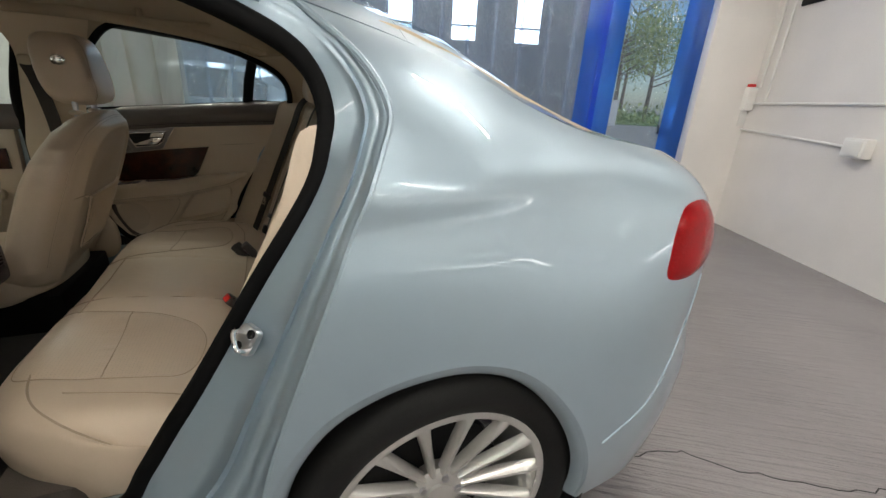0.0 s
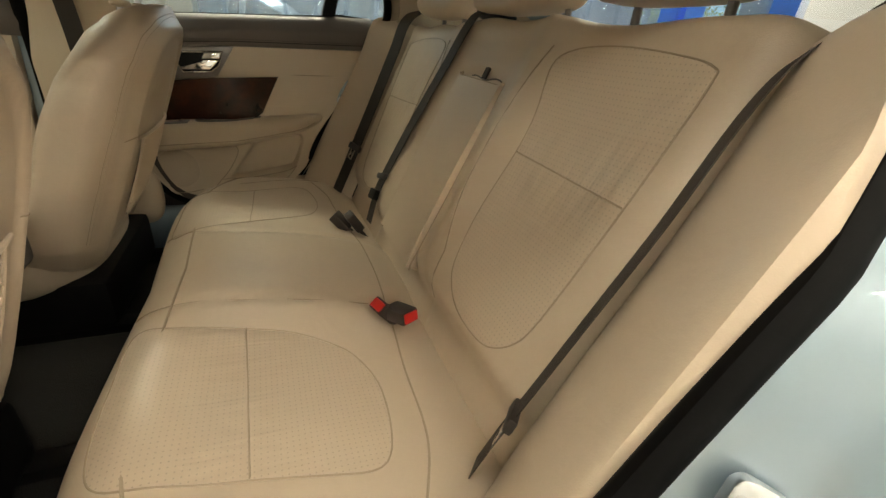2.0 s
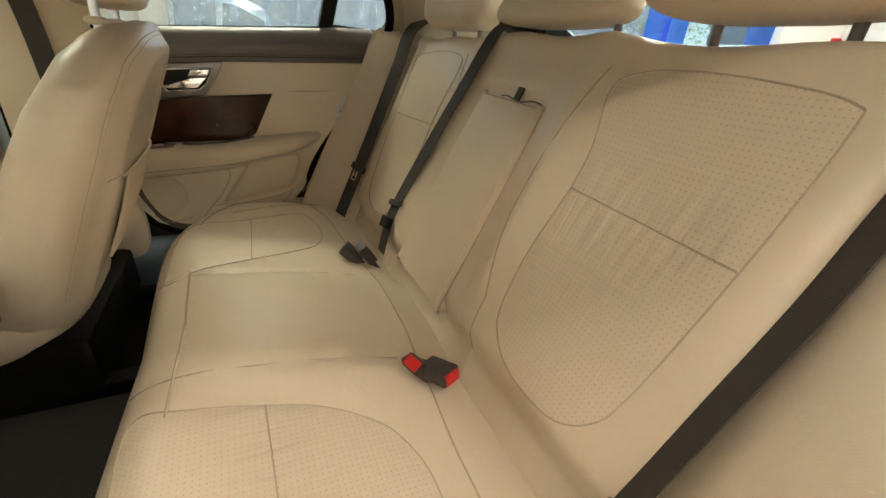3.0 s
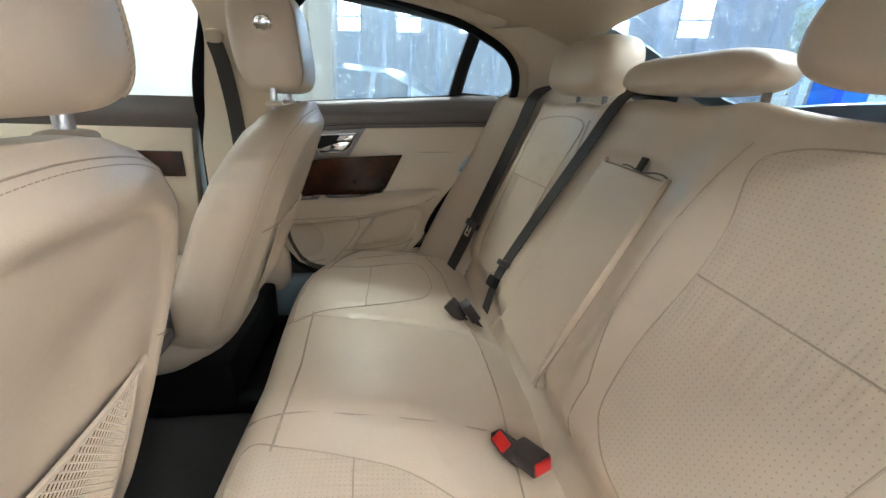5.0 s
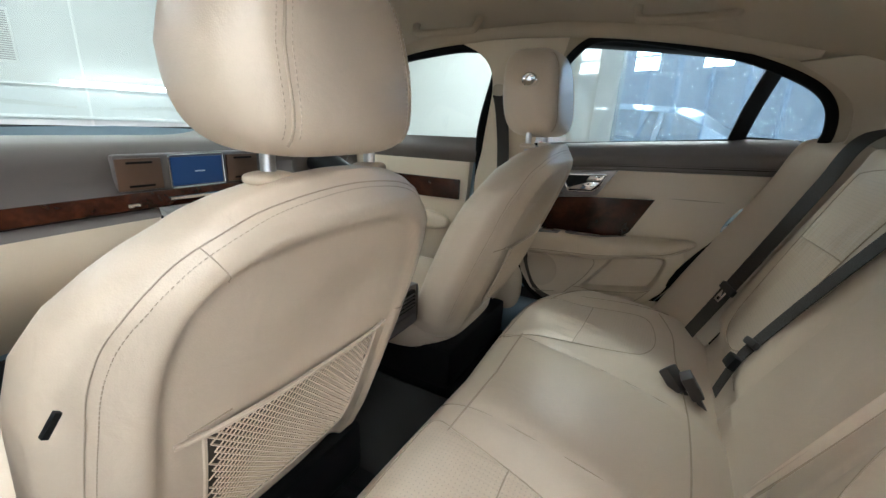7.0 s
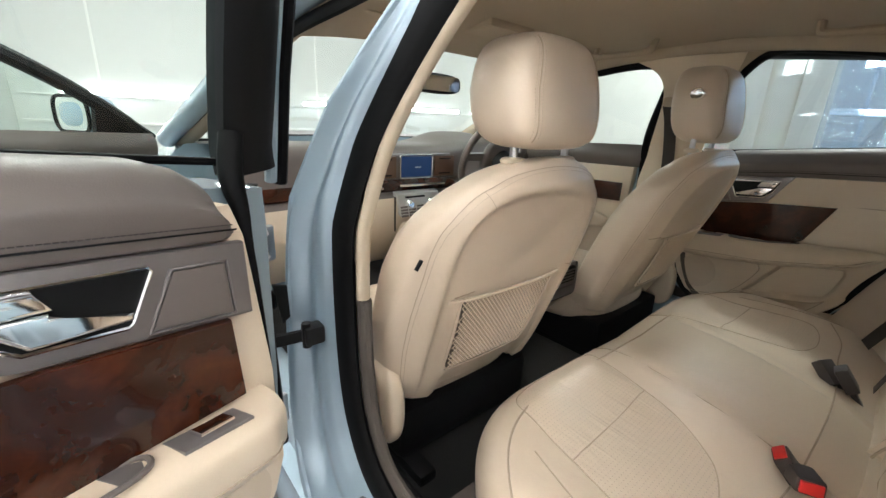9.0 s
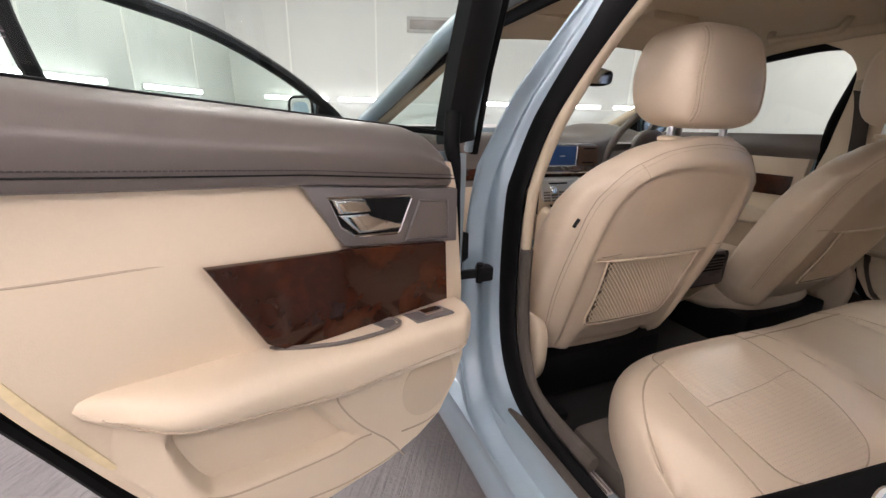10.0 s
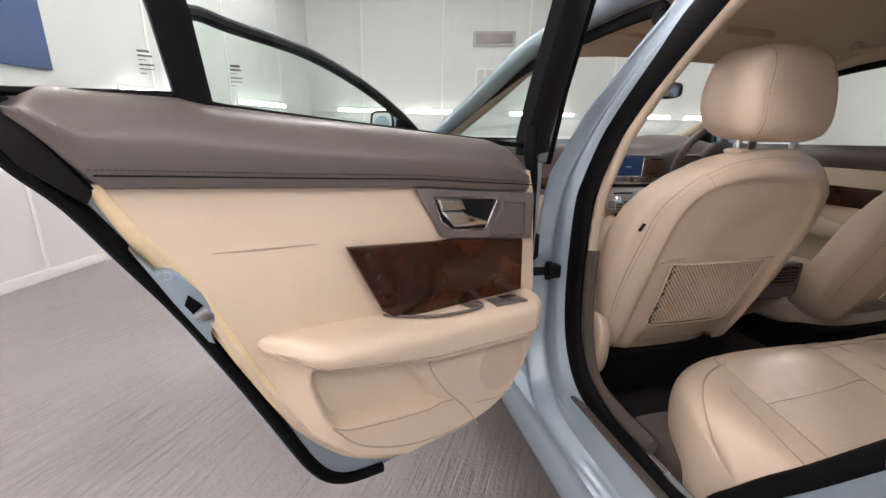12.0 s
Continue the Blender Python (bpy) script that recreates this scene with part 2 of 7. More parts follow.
def ip(x, pts):
    return float(np.interp(x, [p[0] for p in pts], [p[1] for p in pts]))


def smooth(a, b, x):
    t = min(1.0, max(0.0, (x - a) / (b - a)))
    return t * t * (3 - 2 * t)


def grid(f, nu, nv, closed_u=False, uv=None):
    """A sheet of quads from f(u, v), u and v from 0 to 1."""
    bm = bmesh.new()
    V = [[bm.verts.new(f(i / nu, j / nv)) for j in range(nv + 1)] for i in range(nu if closed_u else nu + 1)]
    layer = bm.loops.layers.uv.new("UVMap") if uv else None
    for i in range(nu):
        for j in range(nv):
            a, b = V[i], V[(i + 1) % len(V)]
            face = bm.faces.new((a[j], b[j], b[j + 1], a[j + 1]))
            if uv:
                for lp, (s, t) in zip(face.loops, ((i, j), (i + 1, j), (i + 1, j + 1), (i, j + 1))):
                    lp[layer].uv = (s / nu * uv[0], t / nv * uv[1])
    return bm


def thicken(bm, d):
    """Gives a sheet a back side d away and closes its rim."""
    bmesh.ops.recalc_face_normals(bm, faces=bm.faces)
    bmesh.ops.solidify(bm, geom=bm.faces[:], thickness=d)
    return bm


def loft(rings, caps=True, closed=True):
    bm = bmesh.new()
    R = [[bm.verts.new(p) for p in r] for r in rings]
    n = len(R[0])
    for a, b in zip(R, R[1:]):
        for i in range(n if closed else n - 1):
            j = (i + 1) % n
            bm.faces.new((a[i], a[j], b[j], b[i]))
    if caps and closed:
        bm.faces.new(R[0][::-1])
        bm.faces.new(R[-1])
    return bm


def tube(path, r, seg=8, closed=False, ry=None, up=(0.13, 0.21, 0.97)):
    """A round bar along a path; r: one radius, or one for each point; ry: its other radius, towards up."""
    P = [Vector(p) for p in path]
    n = len(P)
    bm = bmesh.new()
    rings = []
    a = None
    for i, p in enumerate(P):
        d = (P[(i + 1) % n] - P[i - 1]) if closed else (P[min(i + 1, n - 1)] - P[max(i - 1, 0)])
        d.normalize()
        if a is None or ry:
            a = d.cross(Vector(up))
            if a.length < 1e-3:
                a = d.cross(Vector((1, 0, 0)))
        else:
            a = a - d * a.dot(d)
        a.normalize()
        b = a.cross(d)
        rr = r[i] if hasattr(r, "__len__") else r
        rings.append([bm.verts.new(p + a * (rr * math.cos(t)) + b * ((ry or rr) * math.sin(t))) for t in (2 * math.pi * k / seg for k in range(seg))])
    for i in range(n if closed else n - 1):
        A, B = rings[i], rings[(i + 1) % n]
        for k in range(seg):
            bm.faces.new((A[k], A[(k + 1) % seg], B[(k + 1) % seg], B[k]))
    if not closed:
        bm.faces.new(rings[0][::-1])
        bm.faces.new(rings[-1])
    return bm


def ribbon(path, side, width, thick):
    """A flat strap along a path; side: the way across it at each point."""
    rings = []
    P = [Vector(p) for p in path]
    for i, p in enumerate(P):
        d = (P[min(i + 1, len(P) - 1)] - P[max(i - 1, 0)]).normalized()
        s = Vector(side[i] if isinstance(side, list) else side).normalized()
        nrm = d.cross(s).normalized()
        s = nrm.cross(d).normalized()
        w, t = s * width / 2, nrm * thick / 2
        rings.append([p - w - t, p + w - t, p + w + t, p - w + t])
    return loft(rings)


def box(cx, cy, cz, sx, sy, sz, bev=0.0, seg=2, m=None):
    bm = bmesh.new()
    bmesh.ops.create_cube(bm, size=1.0)
    bmesh.ops.scale(bm, vec=(sx, sy, sz), verts=bm.verts)
    if bev:
        bmesh.ops.bevel(bm, geom=bm.edges[:], offset=bev, segments=seg, affect="EDGES", profile=0.6)
    bmesh.ops.translate(bm, vec=(cx, cy, cz), verts=bm.verts)
    if m is not None:
        bmesh.ops.transform(bm, matrix=m, verts=bm.verts)
    return bm


def plate(outline, place, depth, bev=0.0, seg=2):
    """A slab with that outline; place(a, b, o) puts a point of it o above its face."""
    bm = bmesh.new()
    n = len(outline)
    lo = [bm.verts.new((a, b, -depth)) for a, b in outline]
    hi = [bm.verts.new((a, b, 0)) for a, b in outline]
    bm.faces.new(lo[::-1])
    top = bm.faces.new(hi)
    for i in range(n):
        bm.faces.new((lo[i], lo[(i + 1) % n], hi[(i + 1) % n], hi[i]))
    if bev:
        bmesh.ops.bevel(bm, geom=list(top.edges), offset=bev, segments=seg, affect="EDGES", profile=0.55, clamp_overlap=True)
    bmesh.ops.triangulate(bm, faces=[f for f in bm.faces if len(f.verts) > 4])
    for v in bm.verts:
        v.co = place(*v.co)
    return bm


def merge(*bms):
    out = bmesh.new()
    for b in bms:
        me = bpy.data.meshes.new("tmp")
        b.to_mesh(me)
        b.free()
        out.from_mesh(me)
        bpy.data.meshes.remove(me)
    return out


def rounded(w, h, r, n=5):
    """Outline of a rounded rectangle about the origin."""
    out = []
    for cx, cy, a0 in ((w / 2 - r, h / 2 - r, 0), (-w / 2 + r, h / 2 - r, 90), (-w / 2 + r, -h / 2 + r, 180), (w / 2 - r, -h / 2 + r, 270)):
        for k in range(n + 1):
            a = radians(a0 + 90 * k / n)
            out.append((cx + r * math.cos(a), cy + r * math.sin(a)))
    return out


def pillow(cx, cy, cz, wx, wy, wz, px=2.6, py=3.2, pz=2.8, nu=36, nv=20, shape=None):
    """A stuffed block: a superellipsoid, with shape(v) to bend it."""
    def f(u, v):
        a, b = 2 * math.pi * u, math.pi * (v - 0.5)
        def sg(t, e):
            return math.copysign(abs(t) ** (2 / e), t)
        p = Vector((wx / 2 * sg(math.cos(b), pz) * sg(math.cos(a), px), wy / 2 * sg(math.cos(b), pz) * sg(math.sin(a), py), wz / 2 * sg(math.sin(b), pz)))
        if shape:
            p = shape(p)
        return p + Vector((cx, cy, cz))
    bm = grid(f, nu, nv, closed_u=True)
    bmesh.ops.remove_doubles(bm, verts=bm.verts, dist=1e-5)
    return bm


# ---------------- room ----------------
def floor_paint():
    """Grey paint over broom-finished concrete: fine ridges one way, stains, scuffs."""
    m = material("grey_floor_paint", (0.222, 0.207, 0.208), rough=0.23, vary=0.18, scale=1.3, fine=34, bump=0.0)
    n, l = m.node_tree.nodes, m.node_tree.links
    tc, mp, nz, bp = n.new("ShaderNodeTexCoord"), n.new("ShaderNodeMapping"), n.new("ShaderNodeTexNoise"), n.new("ShaderNodeBump")
    mp.vector_type = "TEXTURE"
    mp.inputs["Rotation"].default_value = (0, 0, radians(FLOOR_TURN))
    mp.inputs["Scale"].default_value = (0.40, 0.022, 1)
    nz.inputs["Scale"].default_value, nz.inputs["Detail"].default_value, nz.inputs["Distortion"].default_value = 1.0, 4, 0.9
    n2, mul = n.new("ShaderNodeTexNoise"), n.new("ShaderNodeMath")
    n2.inputs["Scale"].default_value, n2.inputs["Detail"].default_value = 0.8, 4
    lv = n.new("ShaderNodeMapRange")
    lv.inputs["From Min"].default_value, lv.inputs["From Max"].default_value = 0.38, 0.58
    mul.operation = "MULTIPLY"
    l.new(tc.outputs["Object"], mp.inputs["Vector"])
    l.new(mp.outputs[0], nz.inputs["Vector"])
    l.new(tc.outputs["Object"], n2.inputs["Vector"])
    l.new(nz.outputs[0], mul.inputs[0])
    l.new(n2.outputs[0], lv.inputs["Value"])
    l.new(lv.outputs[0], mul.inputs[1])
    l.new(mul.outputs[0], bp.inputs["Height"])
    bp.inputs["Strength"].default_value, bp.inputs["Distance"].default_value = 1.0, 0.021
    pe, pb = n.new("ShaderNodeTexNoise"), n.new("ShaderNodeBump")
    pe.inputs["Scale"].default_value, pe.inputs["Detail"].default_value = 75, 4
    pb.inputs["Strength"].default_value, pb.inputs["Distance"].default_value = 0.5, 0.006
    l.new(tc.outputs["Object"], pe.inputs["Vector"])
    l.new(pe.outputs[0], pb.inputs["Height"])
    l.new(bp.outputs[0], pb.inputs["Normal"])
    l.new(pb.outputs[0], n["Principled BSDF"].inputs["Normal"])
    return m


FLOOR_TURN = 148.0
M_FLOOR = floor_paint()
M_WALL = material("white_wall_panel", (0.58, 0.585, 0.565), rough=0.45, vary=0.03, scale=0.8, bump=0.02)
M_WALL_PINK = material("white_painted_block", (0.72, 0.69, 0.66), rough=0.55, vary=0.13, scale=1.6, bump=0.12)
M_CEIL = material("white_ceiling", (0.78, 0.77, 0.74), rough=0.7, vary=0.05)
M_PLASTIC = material("white_plastic", (0.72, 0.71, 0.68), rough=0.4, vary=0.04)
M_GREYBOX = material("grey_plastic", (0.36, 0.35, 0.33), rough=0.5)
M_LED = glow("led_tube", (1.0, 0.97, 0.90), 16.0)
M_TUBE = glow("ceiling_tube", (1.0, 0.94, 0.84), 55.0)
M_BLUE = pvc("blue_pvc", (0.22, 0.52, 1.0), milky=0.30)
M_CLEAR = pvc("clear_pvc", (0.84, 0.89, 0.95), milky=0.20)
M_HAZY = pvc("hazy_pvc", (0.76, 0.73, 0.68), milky=0.5)
M_BANNER = material("blue_board", (0.045, 0.085, 0.20), rough=0.6)


def rbox(u0, u1, w0, w1, z0, z1, bev=0.0):
    return box((u0 + u1) / 2, (w0 + w1) / 2, (z0 + z1) / 2, abs(u1 - u0), abs(w1 - w0), abs(z1 - z0), bev, m=ROOM)


U0, U1, W0, W1 = -6.1, 3.35, -4.28, 3.0
# one floor sheet, out to the horizon
bm = bmesh.new()
bmesh.ops.create_grid(bm, x_segments=2, y_segments=2, size=9)
bmesh.ops.transform(bm, matrix=ROOM @ Matrix.Translation((-1, 1, 0)), verts=bm.verts)
wall_part("floor", bm, M_FLOOR, "grey painted concrete workshop floor, scuffed")
wall_part("wall_front", rbox(U0 - 0.15, U0, W0 - 0.15, W1 + 0.15, 0, CEIL), M_WALL, "white panelled workshop wall")
wall_part("wall_side", rbox(U0, U1, W0 - 0.15, W0, 0, CEIL), M_WALL, "white painted workshop side wall")
wall_part("wall_rear", rbox(U1, U1 + 0.2, W0 - 0.15, 3.75, 0, CEIL), M_WALL_PINK, "white painted blockwork wall")
wall_part("wall_partition", rbox(U0, -3.52, W1, W1 + 0.12, 0, CEIL), M_WALL, "plain white partition wall")
wall_part("wall_return", rbox(2.80, U1, W1, W1 + 0.12, 0, CEIL), M_WALL_PINK, "white painted wall end beside the curtain", category="wall")
wall_part("ceiling", rbox(U0 - 0.15, U1 + 0.2, W0 - 0.15, W1 + 0.15, CEIL, CEIL + 0.12), M_CEIL, "white workshop ceiling")

# panel joints, rails and light bars on the walls
for w in (-3.42, -2.2, -0.98, 0.24, 1.46, 2.6):
    wall_part("trim", rbox(U0 + 0.001, U0 + 0.008, w - 0.012, w + 0.012, 0.02, CEIL - 0.02, 0.002), M_PLASTIC, "white plastic panel joint strip", category="trim")
for u in (-5.2, -4.1, -3.06, -1.9, -0.7, 0.5):
    wall_part("trim", rbox(u - 0.012, u + 0.012, W0 + 0.001, W0 + 0.008, 0.02, CEIL - 0.02, 0.002), M_PLASTIC, "white plastic panel joint strip", category="trim")
wall_part("trim", rbox(U0 + 0.001, U0 + 0.03, W0 + 0.05, W1 - 0.05, 0.93, 0.96, 0.006), M_PLASTIC, "white conduit along the wall", category="trim")
wall_part("trim", rbox(U0 + 0.001, U0 + 0.02, W0 + 0.05, W1 - 0.05, 1.235, 1.25, 0.005), M_PLASTIC, "white cable conduit along the wall", category="trim")
wall_part("baseboard", rbox(-5.9, 2.8, W0 + 0.001, W0 + 0.012, 0, 0.07, 0.003), M_PLASTIC, "white skirting strip along the wall")


def light_bar(u0, u1, w0, w1, z, label="lit white LED batten on the wall"):
    t = thing("light_bar", label, "wall light", group="wall light bars")
    du, dw = (0.02 if u0 < 0 else -0.02, 0) if abs(u1 - u0) < 0.1 else (0, 0.02)
    part("housing", rbox(u0, u1, w0, w1, z - 0.03, z + 0.03, 0.006), M_PLASTIC, t)
    part("tube", rbox(u0 + du, u1 + du * 1.1, w0 + dw, w1 + (0.022 if dw else 0), z - 0.02, z + 0.02, 0.008), M_LED, t, "glowing white tube")


for w in (-3.36, -1.88 - 0.42, -0.72, 0.6, 1.7):
    light_bar(U0 + 0.002, U0 + 0.03, w - 0.45, w + 0.45, 1.28)
for u in (-4.7, -3.2, 0.6, 1.75, 2.8):
    light_bar(u - 0.5, u + 0.5, W0 + 0.002, W0 + 0.03, 1.28)
for w in (-3.4, -2.2, -1.0):
    light_bar(U1 - 0.03, U1 - 0.002, w - 0.5, w + 0.5, 1.28)

vent = thing("wall_vent", "grey louvred vent high on the white wall", "vent")
part("frame", rbox(U0 + 0.001, U0 + 0.02, -1.77, -1.17, 2.18, 2.38, 0.005), M_GREYBOX, vent)
part("panel", rbox(U0 + 0.02, U0 + 0.028, -1.73, -1.21, 2.22, 2.34, 0.003), M_BEZEL, vent)
louvre = thing("louvre", "small cream metal louvre on the white wall", "louvre")
part("frame", rbox(U0 + 0.001, U0 + 0.012, -1.71, -1.43, 1.42, 1.90, 0.003), M_PLASTIC, louvre)
for i in range(22):
    for k in (0, 1):
        z = 1.45 + i * 0.0195
        part("slat", rbox(U0 + 0.012, U0 + 0.022, -1.69 + k * 0.13, -1.58 + k * 0.13, z, z + 0.009, 0.002), M_GREYBOX, louvre)
part("notice_board", rbox(-2.22, -1.0, W0 + 0.002, W0 + 0.025, 1.36, 2.4, 0.004), M_BANNER)
tagged(bpy.data.objects["notice_board"], "dark blue board hung on the white wall", "board")

# switch, boxes and conduit on the rear wall
sw = thing("isolator_switch", "grey isolator switch with red cap on the wall", "switch")
part("body", rbox(U1 - 0.09, U1 - 0.001, 2.93, 3.05, 1.20, 1.42, 0.012), M_PLASTIC, sw)
part("cap", rbox(U1 - 0.075, U1 - 0.02, 2.95, 3.03, 1.42, 1.45, 0.006), M_RED, sw, "red cap")
for z in (1.25, 1.31, 1.37):
    part("button", rbox(U1 - 0.08, U1 - 0.03, 3.05, 3.075, z - 0.02, z + 0.02, 0.006), M_DARK, sw, "black button")
part("lower_box", rbox(U1 - 0.07, U1 - 0.001, 2.99, 3.09, 1.05, 1.20, 0.01), M_PLASTIC, sw)
jb = thing("junction_box", "white plastic junction box on the wall", "junction box")
part("body", rbox(U1 - 0.08, U1 - 0.001, 1.58, 1.76, 0.90, 1.04, 0.012), M_PLASTIC, jb)
part("lid", rbox(U1 - 0.09, U1 - 0.08, 1.60, 1.74, 0.915, 1.025, 0.004), M_PLASTIC, jb)
cond = thing("conduit", "white plastic conduit run on the wall", "conduit")
for pts in ([(2.93, 1.27), (0.4, 1.29)], [(3.04, 1.05), (3.04, 1.02), (1.76, 0.97)], [(2.90, 1.42), (2.88, 3.05)], [(2.78, 1.27), (2.76, 3.05)]):
    part("pipe", tube([room(U1 - 0.015, w, z) for w, z in pts], 0.011, 8), M_PLASTIC, cond)
part("wall_plate", rbox(U1 - 0.02, U1 - 0.001, 2.45, 2.70, 2.08, 2.28, 0.004), M_DARK)
tagged(bpy.data.objects["wall_plate"], "dark metal plate high on the wall", "plate")

for u, w, turn in ((-3.9, -3.5, 0), (-1.6, -3.5, 0), (0.5, -3.5, 0), (2.4, -3.5, 0), (-3.9, -1.7, 0), (-1.6, -1.7, 0), (0.7, -1.7, 0), (2.5, -1.7, 0), (-3.9, 1.9, 0), (-1.6, 1.9, 0), (0.7, 1.9, 0), (1.8, 0.4, 0)):
    ceiling_lamp(u, w, 1.5, turn, 30 if w > 0 else 11.8)
    cl = thing("ceiling_light", "white LED tube light on the ceiling", "ceiling light", group="ceiling tube lights")
    part("housing", box(0, 0, 0, 1.52, 0.10, 0.05, 0.01, m=ROOM @ pose(u, w, CEIL - 0.025, 0, 0, turn)), M_PLASTIC, cl)
    tube_at = ROOM @ pose(u, w, CEIL - 0.066, 0, 0, turn)
    part("tube", tube([tube_at @ Vector((-0.73, 0, 0)), tube_at @ Vector((0.73, 0, 0))], 0.021, 8), M_TUBE, cl, "glowing white tube")

# strip curtain, between the bay and the hall behind it
curtain = thing("strip_curtain", "hanging clear plastic strip curtain, hazy and shiny", "strip curtain")
random.seed(4)
u = -3.52
k = 0
while u < 1.62:
    wd = 0.30
    ph, mat = random.uniform(0, 6), (M_HAZY if u < -2.6 else M_CLEAR)
    off = 0.018 * (k % 2) + random.uniform(-0.01, 0.01)

    def strip(a, b, u=u, ph=ph, off=off, wd=wd):
        z = 0.03 + b * (CEIL - 0.1)
        bow = 0.030 * math.sin(math.pi * a) + 0.008 * math.sin(5 * b + ph + 3 * a)
        return room(u + a * wd, W1 + 0.05 + off + bow, z)
    part("strip", thicken(grid(strip, 8, 14), 0.003), mat, curtain)
    u += 0.262
    k += 1
part("rail", rbox(-3.52, U1, W1 + 0.02, W1 + 0.10, CEIL - 0.08, CEIL, 0.005), M_STEEL, curtain)
for u0, wd, n in ((1.58, 0.22, 2), (2.52, 0.24, 1)):
    for i in range(n):
        def strip(a, b, u=u0 + i * 0.17, wd=wd, i=i):
            return room(u + a * wd, W1 + 0.05 + 0.02 * (i % 2) + 0.03 * math.sin(math.pi * a) + 0.006 * math.sin(6 * b + i), 0.03 + b * (CEIL - 0.1))
        part("strip", thicken(grid(strip, 8, 14), 0.003), M_BLUE, curtain, "blue tinted plastic strip")

def strip(a, b):
    return room(1.93 + a * 0.62, W1 + 0.09 + 0.03 * math.sin(math.pi * a), 0.03 + b * (CEIL - 0.1))


part("strip", thicken(grid(strip, 8, 14), 0.003), pvc("pale_pvc", (0.86, 0.94, 1.0), milky=0.07), curtain, "pale blue see-through strip")

# hall behind the curtain
HW = 7.2
M_HALL = material("dark_hall_wall", (0.20, 0.215, 0.24), rough=0.6, vary=0.15, scale=1.5)
M_SKYPANE = glow("daylight_pane", (0.82, 0.91, 1.0), 10.0)
wall_part("wall_hall", rbox(-9.0, 3.05, HW, HW + 0.2, 0, 5.0), M_HALL, "dark cladding wall of the hall with tall windows")
wall_part("wall_hall_end", rbox(-9.2, -9.0, W1 + 0.1, HW + 0.2, 0, 5.0), M_HALL, "dark end wall of the hall")
wall_part("wall_hall_side", rbox(4.95, 5.15, 3.55, HW + 0.2, 0, 5.0), M_HALL, "dark side wall of the hall")
wall_part("wall_lintel", rbox(3.05, 4.95, HW, HW + 0.2, 3.3, 5.0), M_HALL, "dark lintel above the open doorway")
wall_part("ceiling_hall", rbox(-9.2, 5.15, W1 + 0.15, HW + 0.2, 5.0, 5.15), M_HALL, "dark hall roof")
wall_part("wall_upper", rbox(U0, 5.15, W1 + 0.02, W1 + 0.14, CEIL + 0.12, 5.0), M_HALL, "dark wall above the curtain")
for i, u in enumerate(np.arange(-7.9, 2.6, 1.2)):
    win = thing("window_%d" % (i + 1), "tall narrow daylit window with glazing bars", "window", kind="structure")
    part("window_frame", rbox(u - 0.27, u + 0.27, HW - 0.05, HW - 0.001, 2.15, 4.4, 0.01), M_GREYBOX, win)
    for z0, z1 in ((2.2, 2.42), (2.46, 3.4), (3.44, 4.35)):
        part("pane", rbox(u - 0.22, u + 0.22, HW - 0.056, HW - 0.051, z0, z1), M_SKYPANE, win)

# crack across the floor behind the car
crack = spline([(0.50, -0.62), (0.617, -0.646), (0.775, -0.671), (0.964, -0.703), (1.068, -0.825), (1.228, -0.919), (1.35, -1.009), (1.532, -1.081), (1.8, -1.2), (2.1, -1.25)], 5)
rnd = random.Random(3)
cr_pts = [Vector((x + rnd.gauss(0, 0.006), y + rnd.gauss(0, 0.006), 0.0006)) for x, y in crack]
tagged(part("floor_crack", ribbon(cr_pts, (0.5, 0.8, 0), 0.004, 0.001), M_DARK), "thin jagged crack in the painted floor", "crack", kind="structure")

# ---------------- the car: body ----------------
car = thing("car", "ice blue metallic saloon car with its near doors open", "car")
ZT = [(-2.45, 1.00), (-1.95, 1.19), (-1.6, 1.33), (-1.3, 1.388), (-0.9, 1.398), (-0.6, 1.375), (-0.258, 1.300), (-0.088, 1.259), (0.063, 1.213),
      (0.219, 1.15), (0.386, 1.10), (0.662, 1.055), (0.80, 1.01), (0.88, 0.95), (0.94, 0.88)]
TH = [(-2.45, 0.80), (-1.95, 0.70), (-1.3, 0.60), (-0.3, 0.62), (0.60, 0.62), (0.75, 0.56), (0.88, 0.46), (0.94, 0.40)]
FULL = [(-1.2, 0.905), (-0.3, 0.915), (0.0, 0.938), (0.15, 0.945), (0.22, 0.940), (0.36, 0.915), (0.5, 0.872), (0.6, 0.835), (0.7, 0.78), (0.8, 0.70), (0.88, 0.60), (0.94, 0.48)]
KH = [(-1.2, 0.17), (-0.2, 0.175), (0.0, 0.20), (0.15, 0.23), (0.3, 0.19), (0.45, 0.12), (0.6, 0.07), (0.94, 0.05)]


def curve(x, pts):
    """Smooth curve through the points, with no kinks at them."""
    x = max(pts[0][0], min(pts[-1][0], x))
    n = len(pts)
    i = next((k for k in range(n - 2) if x < pts[k + 1][0]), n - 2)

    def slope(k):
        a, b = pts[max(k - 1, 0)], pts[min(k + 1, n - 1)]
        return (b[1] - a[1]) / (b[0] - a[0])
    (x0, y0), (x1, y1) = pts[i], pts[i + 1]
    d = x1 - x0
    t = (x - x0) / d
    return (2 * t ** 3 - 3 * t * t + 1) * y0 + (t ** 3 - 2 * t * t + t) * d * slope(i) + (3 * t * t - 2 * t ** 3) * y1 + (t ** 3 - t * t) * d * slope(i + 1)


